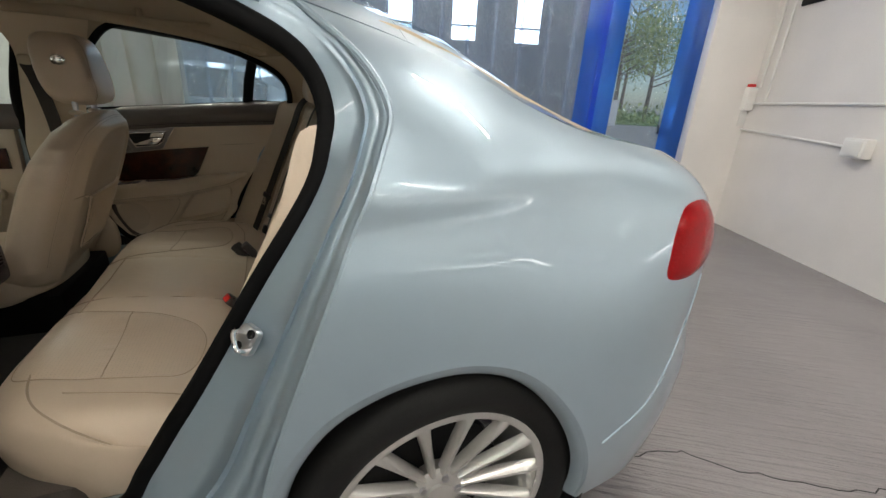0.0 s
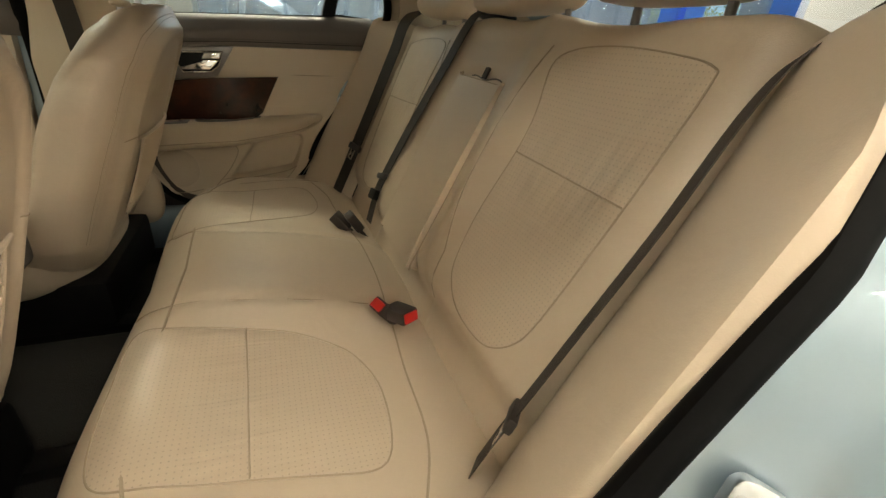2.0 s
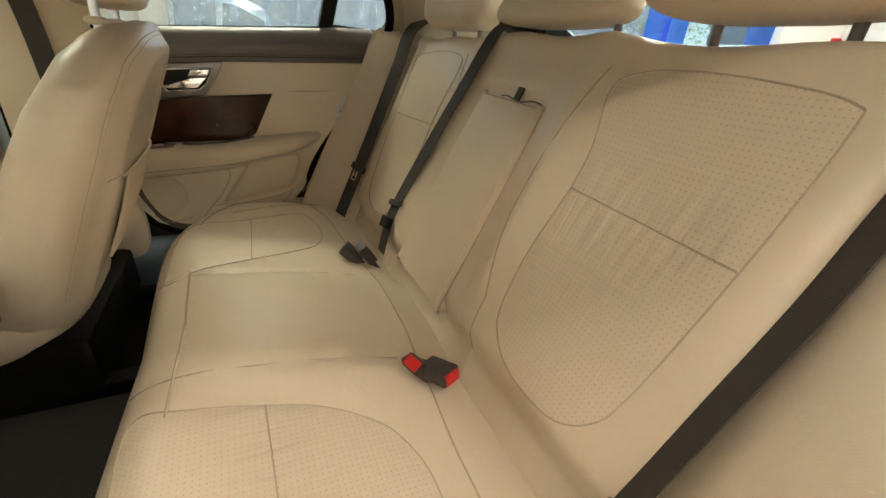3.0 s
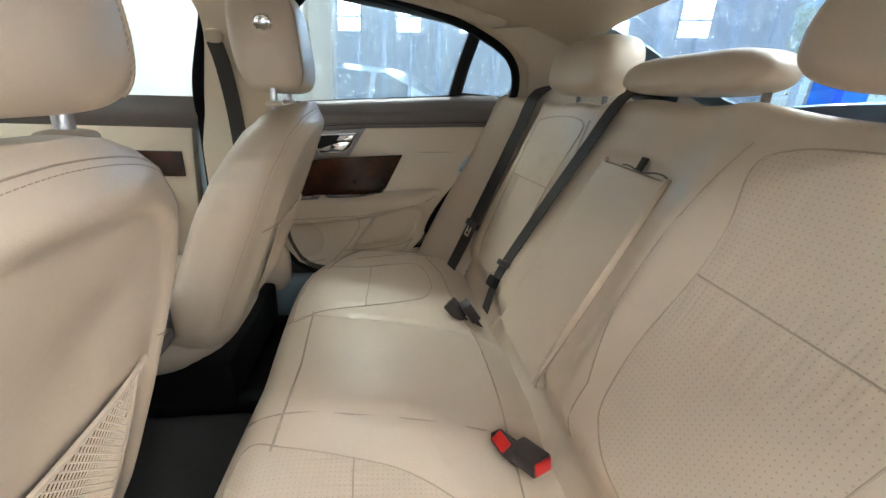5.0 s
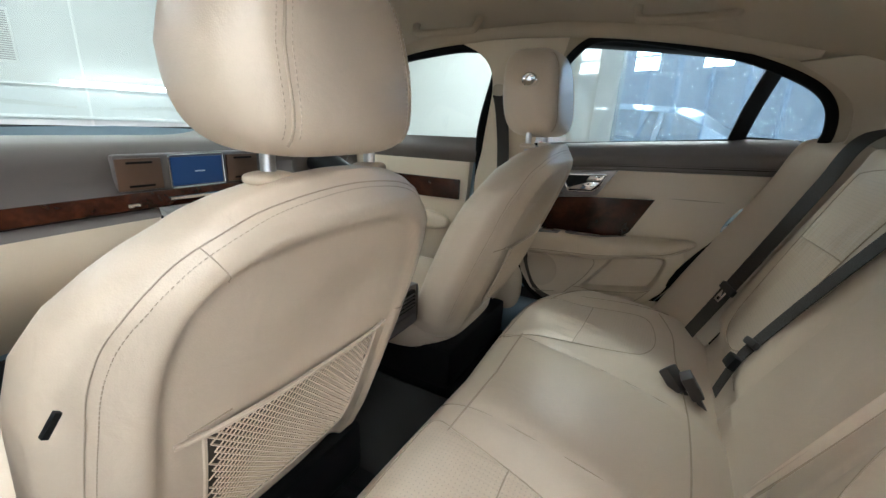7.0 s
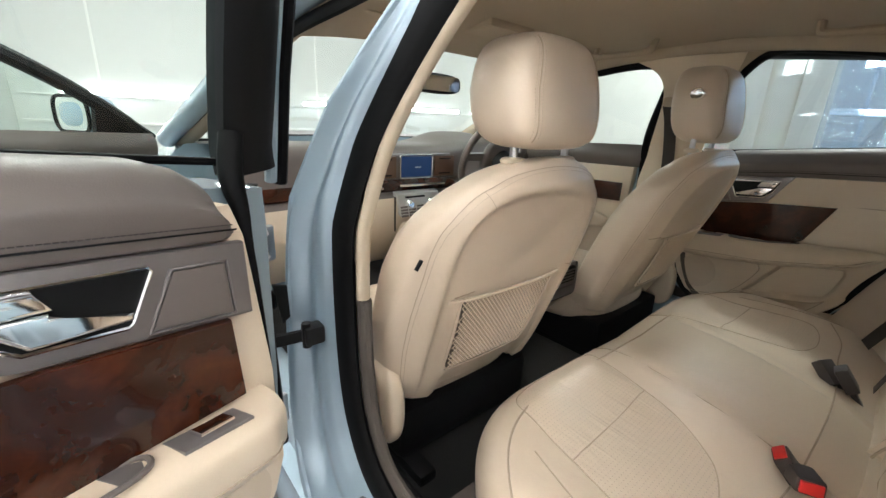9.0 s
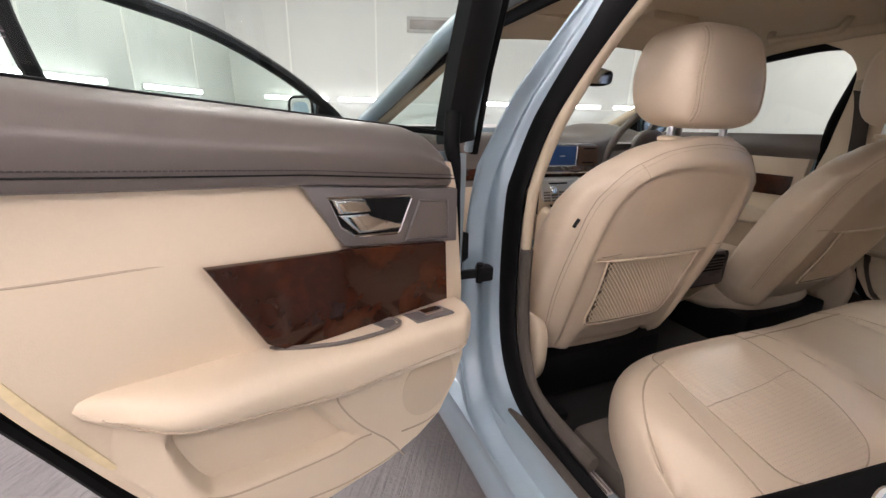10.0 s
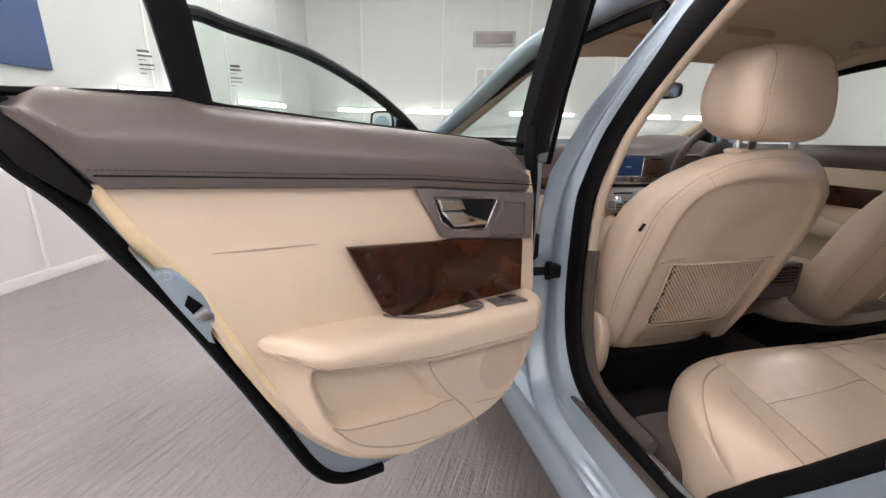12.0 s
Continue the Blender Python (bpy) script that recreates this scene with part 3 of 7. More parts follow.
def half_width(x, z):
    top, full = curve(x, TH), curve(x, FULL)
    h = max(0.0, curve(x, ZT) - z)
    v = top + (full - top) * (1 - math.exp(-h / curve(x, KH)))
    v += (0.010 * math.exp(-((z - 1.025) / 0.03) ** 2) - 0.004 * math.exp(-((z - 0.965) / 0.03) ** 2)) * (1 - smooth(0.30, 0.5, x))
    v += 0.018 * (1 - smooth(0.50, 0.66, z)) * smooth(0.32, 0.5, x)
    if z < 0.52:
        v -= 0.45 * (0.52 - z) ** 2
    return v


def coons(front, rear, bottom, top, u, v):
    """A point of the patch between four curves, each a function of 0..1."""
    B, T, F, R = bottom(u), top(u), front(v), rear(v)
    c00, c10, c01, c11 = bottom(0), bottom(1), top(0), top(1)
    return ((1 - v) * B + v * T + (1 - u) * F + u * R
            - ((1 - u) * (1 - v) * c00 + u * (1 - v) * c10 + (1 - u) * v * c01 + u * v * c11))


def along(pts, n=10):
    P = spline(pts, n)
    L = np.concatenate([[0], np.cumsum([np.linalg.norm(b - a) for a, b in zip(P, P[1:])])])
    P = np.array(P)

    def f(t):
        return np.array([np.interp(t * L[-1], L, P[:, k]) for k in range(P.shape[1])])
    return f


WX, WZ, AR = -0.03, 0.335, 0.362
SHUT = [(-0.388, 0.40), (-0.375, 0.50), (-0.339, 0.645), (-0.245, 0.884), (-0.185, 1.02), (-0.155, 1.08), (-0.135, 1.14), (-0.17, 1.215), (-0.258, 1.296)]
ARCH = [(-0.387, 0.40), (-0.372, 0.50), (-0.342, 0.59), (-0.30, 0.652), (-0.25, 0.695), (-0.167, 0.730), (-0.08, 0.742), (-0.01, 0.736), (0.06, 0.712), (0.12, 0.674), (0.18, 0.616), (0.241, 0.530), (0.285, 0.43), (0.305, 0.34), (0.305, 0.275)]
Q_F, Q_T = along(SHUT), along([(x, z) for x, z in ZT if x >= -0.26])
Q_B = along(ARCH + [(0.42, 0.265), (0.6, 0.265), (0.8, 0.30), (0.90, 0.34)])
Q_R = along([(0.90, 0.34), (0.945, 0.5), (0.95, 0.7), (0.94, 0.88)])
SHELL = 0.006


def quarter(sgn, inset=0.0):
    def f(u, v):
        x, z = coons(Q_F, Q_R, Q_B, Q_T, u, v)
        return (x, sgn * (half_width(x, z) - inset), z)
    return f


for sgn in (-1, 1):
    part("quarter_panel", merge(grid(quarter(sgn), 72, 56), grid(quarter(sgn, SHELL), 72, 56)), M_PAINT, car)
    part("arch_lip", tube([(x, sgn * (half_width(x, z) - 0.012), z) for x, z in spline(ARCH, 5)], 0.012, 8), M_PAINT, car)

    part("shut_lip", tube([(x, sgn * (half_width(x, z) - 0.006), z) for x, z in spline(SHUT, 8)], 0.0065, 8), M_PAINT, car)

    def flange(u, v, sgn=sgn, arch=along(ARCH)):
        x, z = arch(u)
        return (x + (WX - x) * 0.085 * v, sgn * (half_width(x, z) - 0.001 - 0.010 * v - 0.016 * v ** 4), z + (WZ - z) * 0.085 * v)
    part("arch_flange", thicken(grid(flange, 48, 6), 0.003), M_PAINT, car, "painted wheel arch flange")

    def well(a, b, sgn=sgn):
        t = radians(190 - 210 * a)
        return (-0.05 + (0.375 if math.cos(t) > 0 else 0.36) * math.cos(t), sgn * (0.895 - 0.30 * b), WZ + 0.41 * math.sin(t))
    part("wheel_well", thicken(grid(well, 24, 3), 0.01), M_DARK, car)
    # tail lamp, wrapped round the corner
    LA = spline([(0.462, 0.812), (0.466, 0.862), (0.500, 0.925), (0.555, 0.968), (0.66, 0.965), (0.74, 0.90), (0.71, 0.83), (0.57, 0.803)], 5, closed=True)

    def lamp_at(a, b, o, sgn=sgn):
        return (a + 0.2 * o, sgn * (half_width(a, b) + 0.009 + o), b)
    bm = bmesh.new()
    cen = (0.60, 0.885)
    rings = [[bm.verts.new(lamp_at(cen[0] + (x - cen[0]) * k, cen[1] + (z - cen[1]) * k, -0.012 * (k ** 6))) for x, z in LA] for k in (1, 0.97, 0.92, 0.84, 0.74, 0.62, 0.5, 0.38, 0.26, 0.14, 0.05)]
    for a, b in zip(rings, rings[1:]):
        for i in range(len(a)):
            j = (i + 1) % len(a)
            bm.faces.new((a[i], a[j], b[j], b[i]))
    bm.faces.new(rings[-1])
    part("tail_lamp", bm, M_LAMP, car, "glossy red tail lamp wrapped round the corner")


def roof_sheet(x0, x1, k, drop=0.0, nx=24):
    """Crowned sheet between both top edges, k of the way out to them."""
    def f(u, v):
        x = x0 + (x1 - x0) * u
        w = ip(x, TH) * k
        y = (2 * v - 1) * w
        crown = ip(x, [(-2.45, 0.03), (-1.4, 0.06), (-0.9, 0.065), (-0.3, 0.12), (0.1, 0.155), (0.25, 0.13), (0.4, 0.075), (0.55, 0.035), (0.94, 0.03)])
        return (x, y, ip(x, ZT) - drop + crown * (1 - (y / ip(x, TH)) ** 2))
    return grid(f, nx, 28)


part("roof", thicken(roof_sheet(-1.35, -0.06, 1.0), 0.006), M_PAINT, car)
part("rear_window", roof_sheet(-0.06, 0.50, 0.80, 0.004), M_GLASS_BLUE, car, "tinted rear window")
part("boot_lid", thicken(roof_sheet(0.50, 0.94, 1.0), 0.006), M_PAINT, car)
part("windscreen", roof_sheet(-2.42, -1.35, 0.90, 0.004), M_GLASS, car, "clear windscreen")
for sgn in (-1, 1):
    def cpost(u, v, sgn=sgn):
        x = -0.06 + 0.56 * u
        k = 0.80 + 0.20 * v
        w = ip(x, TH)
        crown = ip(x, [(-0.3, 0.135), (0.1, 0.155), (0.25, 0.13), (0.4, 0.075), (0.55, 0.035)])
        return (x, sgn * w * k, ip(x, ZT) + crown * (1 - k * k))
    part("rear_pillar", thicken(grid(cpost, 16, 4), 0.006), M_PAINT, car)
    a_post = spline([(-2.45, sgn * 0.80, 0.99), (-1.95, sgn * 0.70, 1.19), (-1.6, sgn * 0.645, 1.325), (-1.3, sgn * 0.605, 1.38), (-0.9, sgn * 0.60, 1.392), (-0.6, sgn * 0.615, 1.368), (-0.30, sgn * 0.625, 1.316)], 8)
    part("cant_rail", tube(a_post, 0.036, 12), M_PAINT, car)
    part("pillar_trim", tube([(x, y * 0.93, z - 0.015) for x, y, z in a_post], 0.03, 10), M_LINER, car)
# tail end panel and bumper underside
part("tail_panel", thicken(grid(lambda u, v: (0.945 + 0.03 * math.sin(math.pi * u) - 0.04 * abs(0.5 - v), (2 * u - 1) * 0.44, 0.32 + 0.57 * v), 20, 10), 0.006), M_PAINT, car)

# door openings: seal line and shut line, matched point by point
SEAL = [(-0.605, 0.45), (-0.555, 0.52), (-0.505, 0.60), (-0.452, 0.68), (-0.335, 0.87), (-0.25, 1.0), (-0.225, 1.07), (-0.217, 1.13), (-0.24, 1.195),
        (-0.305, 1.245), (-0.45, 1.30), (-0.65, 1.34), (-0.80, 1.353), (-0.888, 1.30), (-0.972, 1.17), (-1.022, 1.03), (-1.036, 0.86), (-1.025, 0.66), (-0.985, 0.535), (-0.90, 0.46), (-0.72, 0.445)]
EDGE = [(-0.55, 0.37), (-0.46, 0.44), (-0.385, 0.53), (-0.339, 0.645), (-0.245, 0.884), (-0.185, 1.02), (-0.155, 1.08), (-0.135, 1.14), (-0.17, 1.215),
        (-0.258, 1.296), (-0.43, 1.338), (-0.65, 1.370), (-0.83, 1.385), (-0.945, 1.325), (-1.012, 1.17), (-1.062, 1.03), (-1.102, 0.86), (-1.10, 0.64), (-1.07, 0.48), (-0.98, 0.39), (-0.72, 0.375)]


def seal_y(z):
    return ip(z, [(0.3, 0.745), (0.92, 0.742), (1.06, 0.708), (1.35, 0.610)])


def edge_y(x, z):
    y = half_width(max(x, -1.2), z) - 0.002
    post = ip(z, [(0.36, 0.838), (0.5, 0.83), (0.97, 0.806), (1.12, 0.755), (1.21, 0.705), (1.30, 0.652), (1.39, 0.615)])
    k = max(smooth(-0.75, -0.93, x), (1 - smooth(0.38, 0.50, z)) * smooth(-0.45, -0.62, x))
    return y + (post - y) * k


STEP = [(0, 0), (0.04, 0.13), (0.09, 0.16), (0.15, 0.32), (0.22, 0.33), (0.30, 0.50), (0.38, 0.47), (0.46, 0.62), (0.62, 0.74), (1, 1)]
for sgn in (-1, 1):
    S = spline(SEAL, 8, closed=True)
    E_ = spline(EDGE, 8, closed=True)
    bm = bmesh.new()
    rows = []
    ks = [0, 0.02, 0.04, 0.065, 0.09, 0.12, 0.15, 0.185, 0.22, 0.26, 0.30, 0.34, 0.38, 0.42, 0.46, 0.54, 0.62, 0.74, 0.87, 1.0]
    for (sx, sz), (ex, ez) in zip(S, E_):
        ya, yb = edge_y(ex, ez), seal_y(sz)
        soft = smooth(-0.72, -0.86, ex)
        rows.append([bm.verts.new((ex + (sx - ex) * k, sgn * (ya + (yb - ya) * (ip(k, STEP) * (1 - soft) + soft * (0.55 * smooth(0.0, 0.35, k) + 0.45 * smooth(0.55, 1.0, k)))), ez + (sz - ez) * k)) for k in ks])
    for i in range(len(rows)):
        a, b = rows[i], rows[(i + 1) % len(rows)]
        for j in range(len(ks) - 1):
            bm.faces.new((a[j], b[j], b[j + 1], a[j + 1]))
    part("door_jamb", thicken(bm, 0.003), M_PAINT, car, "painted stepped door jamb", angle=75)
    loop = [Vector((x, sgn * (seal_y(z) - 0.004), z)) for x, z in S]
    part("door_seal", tube(loop, [0.018 + 0.020 * smooth(-0.80, -0.92, p.x) if sgn < 0 else 0.016 for p in loop], 12, closed=True, ry=0.014, up=(0, 1, 0)), M_RUBBER, car, "black rubber door seal")
    inner = [Vector((x, sgn * (seal_y(z) - 0.022), z)) for x, z in spline([(-0.996, 0.80), (-0.994, 0.88), (-0.980, 1.03), (-0.932, 1.17), (-0.852, 1.29), (-0.79, 1.334), (-0.65, 1.325)], 6)]
    if sgn < 0:
        part("door_trim", tube(inner, 0.012, 10, ry=0.012, up=(0, 1, 0)), M_LINER, car, "cream trim inside the seal")
    else:
        band = [(a, b) for a, b in zip(S, E_) if a[1] > 0.96 and b[1] > 0.96]
        cut = max(range(len(band)), key=lambda i: math.dist(band[i][0], band[i - 1][0]))
        band = band[cut:] + band[:cut]

        def surround(u, v):
            (sx, sz), (ex, ez) = band[round(u * (len(band) - 1))]
            k = 0.10 + 1.5 * v
            x, z = sx + (ex - sx) * k, sz + (ez - sz) * k
            return (x, seal_y(sz) - 0.012 - 0.02 * v, z)
        part("window_surround", thicken(grid(surround, len(band) - 1, 4), 0.004), M_LINER, car, "cream trim round the door window")
    lower = [Vector((x, sgn * (seal_y(z) - 0.022), z)) for x, z in spline([(-0.992, 0.80), (-0.985, 0.68), (-0.955, 0.56), (-0.89, 0.488), (-0.72, 0.474)], 6)]
    part("kick_trim", tube(lower, 0.017, 10, ry=0.012, up=(0, 1, 0)), M_TAUPE_CARPET, car, "taupe kick trim inside the seal")

# sills, floor, pillars
for sgn in (-1, 1):
    def sill(u, v, sgn=sgn):
        x = -2.45 + 2.03 * u
        y, z = along([(0.76, 0.26), (0.82, 0.24), (0.846, 0.29), (0.84, 0.335), (0.828, 0.35), (0.832, 0.372), (0.80, 0.385), (0.775, 0.438), (0.70, 0.440), (0.685, 0.30)], 6)(v)
        return (x, sgn * y, z)
    part("sill", thicken(grid(sill, 6, 30), 0.004), M_PAINT, car)

    def bpost(u, v, sgn=sgn):
        z = 0.42 + 0.93 * v
        x = ip(z, [(0.4, -1.13), (0.9, -1.12), (1.06, -1.085), (1.25, -0.985), (1.35, -0.93)]) + u * ip(z, [(0.4, 0.11), (0.9, 0.105), (1.06, 0.09), (1.25, 0.075), (1.35, 0.06)])
        if sgn > 0:
            x = ip(z, [(0.4, -1.20), (0.9, -1.20), (1.06, -1.166), (1.20, -1.126), (1.25, -1.122), (1.29, -1.134), (1.32, -1.160), (1.35, -1.225)]) + u * ip(z, [(0.4, 0.21), (1.06, 0.186), (1.20, 0.201), (1.25, 0.212), (1.29, 0.231), (1.32, 0.270), (1.35, 0.345)])
        return (x, sgn * (ip(z, [(0.4, 0.712), (1.0, 0.700), (1.06, 0.682), (1.35, 0.580 if sgn < 0 else 0.575)]) - 0.02 * math.sin(math.pi * u)), z)
    part("pillar_cover", thicken(grid(bpost, 8, 40), 0.008), M_CARD, car, "cream plastic centre pillar cover")

    def bskin(u, v, sgn=sgn):
        z = 0.40 + 0.95 * v
        x = ip(z, [(0.4, -1.0), (0.5, -1.08), (0.64, -1.098), (0.86, -1.100), (1.03, -1.060), (1.17, -1.010), (1.325, -0.943)])
        y = ip(z, [(0.36, 0.838), (0.5, 0.83), (0.97, 0.806), (1.12, 0.755), (1.21, 0.705), (1.30, 0.652), (1.39, 0.615)])
        return (x - 0.055 * u, sgn * (y - 0.002 - 0.075 * u * u), z)
    part("centre_pillar", thicken(grid(bskin, 8, 16), 0.006), M_PAINT, car)
    part("sill_cover", thicken(grid(lambda u, v, sgn=sgn: (-0.93 + 0.40 * u, sgn * ip(v, [(0, 0.665), (0.3, 0.70), (1, 0.772)]), ip(v, [(0, 0.36), (0.3, 0.442), (1, 0.450)])), 8, 6), 0.006), M_TAUPE_CARPET, car)
    sp = part("scuff_plate", box(-0.767, sgn * 0.73, 0.4495, 0.18, 0.036, 0.005, 0.002), M_ALLOY, car, "ribbed aluminium scuff plate")
    for i in range(4):
        part("rib", box(-0.767, sgn * (0.718 + i * 0.008), 0.4535, 0.176, 0.003, 0.003, 0.001), M_BEZEL, sp)

part("rear_seat_base", box(-0.62, 0, 0.36, 0.42, 1.36, 0.20, 0.02), M_TAUPE_CARPET, car)
part("floor_pan", thicken(grid(lambda u, v: (-2.3 + 1.75 * u, -0.70 + 1.40 * v, 0.30 + 0.10 * math.exp(-((v - 0.5) / 0.10) ** 4) + 0.10 * smooth(0.82, 1.0, u)), 30, 60), 0.01), M_CARPET, car, "dark carpeted floor with centre tunnel")
for y in (-0.40, 0.40):
    part("floor_mat", plate([(x, yy) for x, yy in [(p[0], p[1]) for p in rounded(0.36, 0.42, 0.05)]], lambda a, b, o, y=y: (-0.93 + a, y + b, 0.322 + o), 0.010, 0.003), M_MAT, car, "black carpet mat")

part("side_lining", thicken(grid(lambda u, v: (-0.66 + 0.44 * u, 0.765, 0.30 + (0.50 + 0.22 * u) * v), 6, 6), 0.006), M_DARK, car, "black lining beside the seat")
part("sill_lining", thicken(grid(lambda u, v: (-1.10 + 0.26 * u, 0.732, 0.30 + (0.25 - 0.12 * u) * v), 6, 4), 0.004), M_CARPET, car, "dark sill lining")
# front end, closed and plain
front = []
for x, hw, zt in ((-2.30, 0.90, 1.00), (-2.7, 0.92, 0.97), (-3.1, 0.91, 0.90), (-3.5, 0.84, 0.80), (-3.72, 0.70, 0.70), (-3.82, 0.50, 0.62)):
    ring = [(x, -hw, 0.28), (x, -hw, 0.55), (x, -hw * 0.98, zt - 0.12), (x, -hw * 0.85, zt - 0.02), (x, -hw * 0.4, zt + 0.015), (x, 0, zt + 0.025)]
    front.append(ring + [(px, -py, pz) for px, py, pz in ring[-2::-1]])
part("front_body", loft(front), M_PAINT, car)


# ---------------- wheels ----------------
def wheel(x, sgn):
    w = new("wheel")
    w.parent = car
    w.matrix_local = pose(x, sgn * 0.768, WZ, 0, 0, 0 if sgn < 0 else 180)
    prof = [(0.245, 0.085), (0.262, 0.100), (0.295, 0.108), (0.322, 0.100), (0.337, 0.078), (0.340, 0.03), (0.340, -0.03), (0.337, -0.08), (0.31, -0.108), (0.245, -0.09)]

    def ty(u, v):
        r, o = along(prof, 5)(v)
        a = 2 * math.pi * u
        return (r * math.cos(a), -o, r * math.sin(a))
    part("tyre", grid(ty, 64, 36, closed_u=True), M_TYRE, w, "black low-profile tyre")
    rp = [(0.232, 0.088), (0.247, 0.094), (0.249, 0.086), (0.236, 0.07), (0.222, 0.02), (0.215, -0.09)]

    def rm(u, v):
        r, o = along(rp, 4)(v)
        a = 2 * math.pi * u
        return (r * math.cos(a), -o, r * math.sin(a))
    part("rim", thicken(grid(rm, 64, 20, closed_u=True), 0.004), M_ALLOY, w, "silver alloy rim")
    for k in range(15):
        a = 2 * math.pi * (k + 0.3) / 15
        rings = []
        for r, o, hw, hh in ((0.055, 0.045, 0.010, 0.012), (0.11, 0.055, 0.011, 0.012), (0.17, 0.068, 0.013, 0.012), (0.222, 0.080, 0.016, 0.010), (0.238, 0.083, 0.019, 0.006)):
            c = Vector((r * math.cos(a), -o, r * math.sin(a)))
            t = Vector((-math.sin(a), 0, math.cos(a)))
            d = Vector((0, 1, 0))
            rings.append([c - t * hw + d * hh, c - t * hw * 0.75 - d * hh * 0.4, c - t * hw * 0.3 - d * hh, c + t * hw * 0.3 - d * hh, c + t * hw * 0.75 - d * hh * 0.4, c + t * hw + d * hh])
        part("spoke", loft(rings), M_ALLOY, w)
    part("hub_cap", loft([[(r * math.cos(t), -o, r * math.sin(t)) for t in (2 * math.pi * i / 24 for i in range(24))] for r, o in ((0.066, 0.02), (0.066, 0.045), (0.055, 0.052), (0.032, 0.054), (0.030, 0.060), (0.012, 0.063))]), M_ALLOY, w)
    for k in range(5):
        a = 2 * math.pi * k / 5
        part("wheel_nut", loft([[(0.045 * math.cos(a) + 0.009 * math.cos(t), -o, 0.045 * math.sin(a) + 0.009 * math.sin(t)) for t in (math.pi * i / 3 for i in range(6))] for o in (0.045, 0.060)]), M_STEEL, w)
    part("brake_disc", loft([[(0.165 * math.cos(t), o, 0.165 * math.sin(t)) for t in (2 * math.pi * i / 32 for i in range(32))] for o in (-0.01, 0.015)]), M_DARK, w)
    return w


for x in (WX, WX - 2.909):
    for sgn in (-1, 1):
        wheel(x, sgn)

# ---------------- inside of the car ----------------
def headliner(u, v):
    x = -1.62 + 1.56 * u
    w = ip(x, TH) * 0.985
    y = (2 * v - 1) * w
    e = ip(x, ZT) - 0.025
    return (x, y, e + (ip(x, [(-1.62, 0.045), (-1.3, 0.045), (-0.3, 0.065), (0, 0.08)])) * (1 - abs(y / w) ** 3))


part("headliner", thicken(grid(headliner, 24, 36), 0.006), M_LINER, car, "cream cloth headliner")
for sgn in (-1, 1):
    cb = along([(-0.27, 0.98), (-0.10, 1.03), (0.15, 1.04), (0.47, 1.05)])
    ct = along([(-0.34, 1.270), (-0.20, 1.285), (-0.08, 1.285), (0.02, 1.255), (0.11, 1.222), (0.25, 1.165), (0.47, 1.085)])
    cf = along([(-0.27, 0.98), (-0.195, 1.08), (-0.19, 1.14), (-0.225, 1.205), (-0.34, 1.275)])
    cr = along([(0.47, 1.05), (0.47, 1.085)])

    def ctrim(u, v, sgn=sgn):
        x, z = coons(cf, cr, cb, ct, u, v)
        y = ip(z, [(0.9, 0.74), (1.05, 0.70), (1.30, 0.545)]) - 0.08 * smooth(-0.1, 0.4, x)
        return (x, sgn * y, z)
    part("rear_pillar_trim", thicken(grid(ctrim, 24, 20), 0.008), M_LINER, car, "cream rear pillar trim")
part("parcel_shelf", thicken(grid(lambda u, v: (-0.10 + 0.58 * u, -0.66 + 1.32 * v, 1.045 + 0.02 * u + 0.01 * math.sin(math.pi * v)), 10, 20), 0.02), M_DARK, car, "black parcel shelf behind the seat")
for y in (-0.33, 0.33):
    part("speaker_grille", plate(rounded(0.13, 0.20, 0.06), lambda a, b, o, y=y: (0.16 + a, y + b, 1.075 + o), 0.014, 0.006), M_BEZEL, car, "oval grey shelf speaker cover")

# grab handles on the far side, over the doors
for x, w in ((-0.59, 0.21), (-1.215, 0.21)):
    g = part("grab_handle", tube(spline([(x - w / 2, 0.45, 1.395), (x - w / 2 + 0.004, 0.43, 1.364), (x - w / 2 + 0.018, 0.425, 1.352), (x, 0.422, 1.349), (x + w / 2 - 0.018, 0.425, 1.352), (x + w / 2 - 0.004, 0.43, 1.364), (x + w / 2, 0.45, 1.395)], 5), 0.0105, 8), M_LINER, car, "cream folding grab handle")

# dashboard
dash = new("dashboard")
dash.parent = car
dash["label"] = "grey leather dashboard with walnut band"
dash.location.x = -0.09


def dash_top(u, v):
    y = -0.72 + 1.44 * v
    pr = along([(-1.70, 0.80), (-1.74, 0.84), (-1.765, 0.90), (-1.775, 0.965), (-1.82, 1.0), (-2.0, 1.005), (-2.33, 0.985)], 6)(u)
    bump = 0.055 * math.exp(-((y - 0.40) / 0.19) ** 4) * math.exp(-((u - 0.55) / 0.22) ** 2)
    return (pr[0] + 0.10 * abs(y) ** 2 - 0.4 * bump, y, pr[1] + bump)


part("dash_pad", thicken(grid(dash_top, 40, 60), 0.01), M_TRIM, dash, "grey leather dash top")
part("lower_dash", thicken(grid(lambda u, v: (along([(-1.70, 0.80), (-1.69, 0.72), (-1.74, 0.62), (-1.85, 0.50)])(u)[0] + 0.10 * (0.72 * (2 * v - 1)) ** 2, 0.72 * (2 * v - 1), along([(-1.70, 0.80), (-1.69, 0.72), (-1.74, 0.62), (-1.85, 0.50)])(u)[1]), 14, 30), 0.01), M_CARD, dash, "cream lower dash")
part("walnut_band", thicken(grid(lambda u, v: (-1.722 - 0.03 * u + 0.10 * (0.70 * (2 * v - 1)) ** 2, 0.70 * (2 * v - 1), 0.822 + 0.038 * u), 4, 40), 0.01), M_WOOD, dash, "polished burr walnut band")
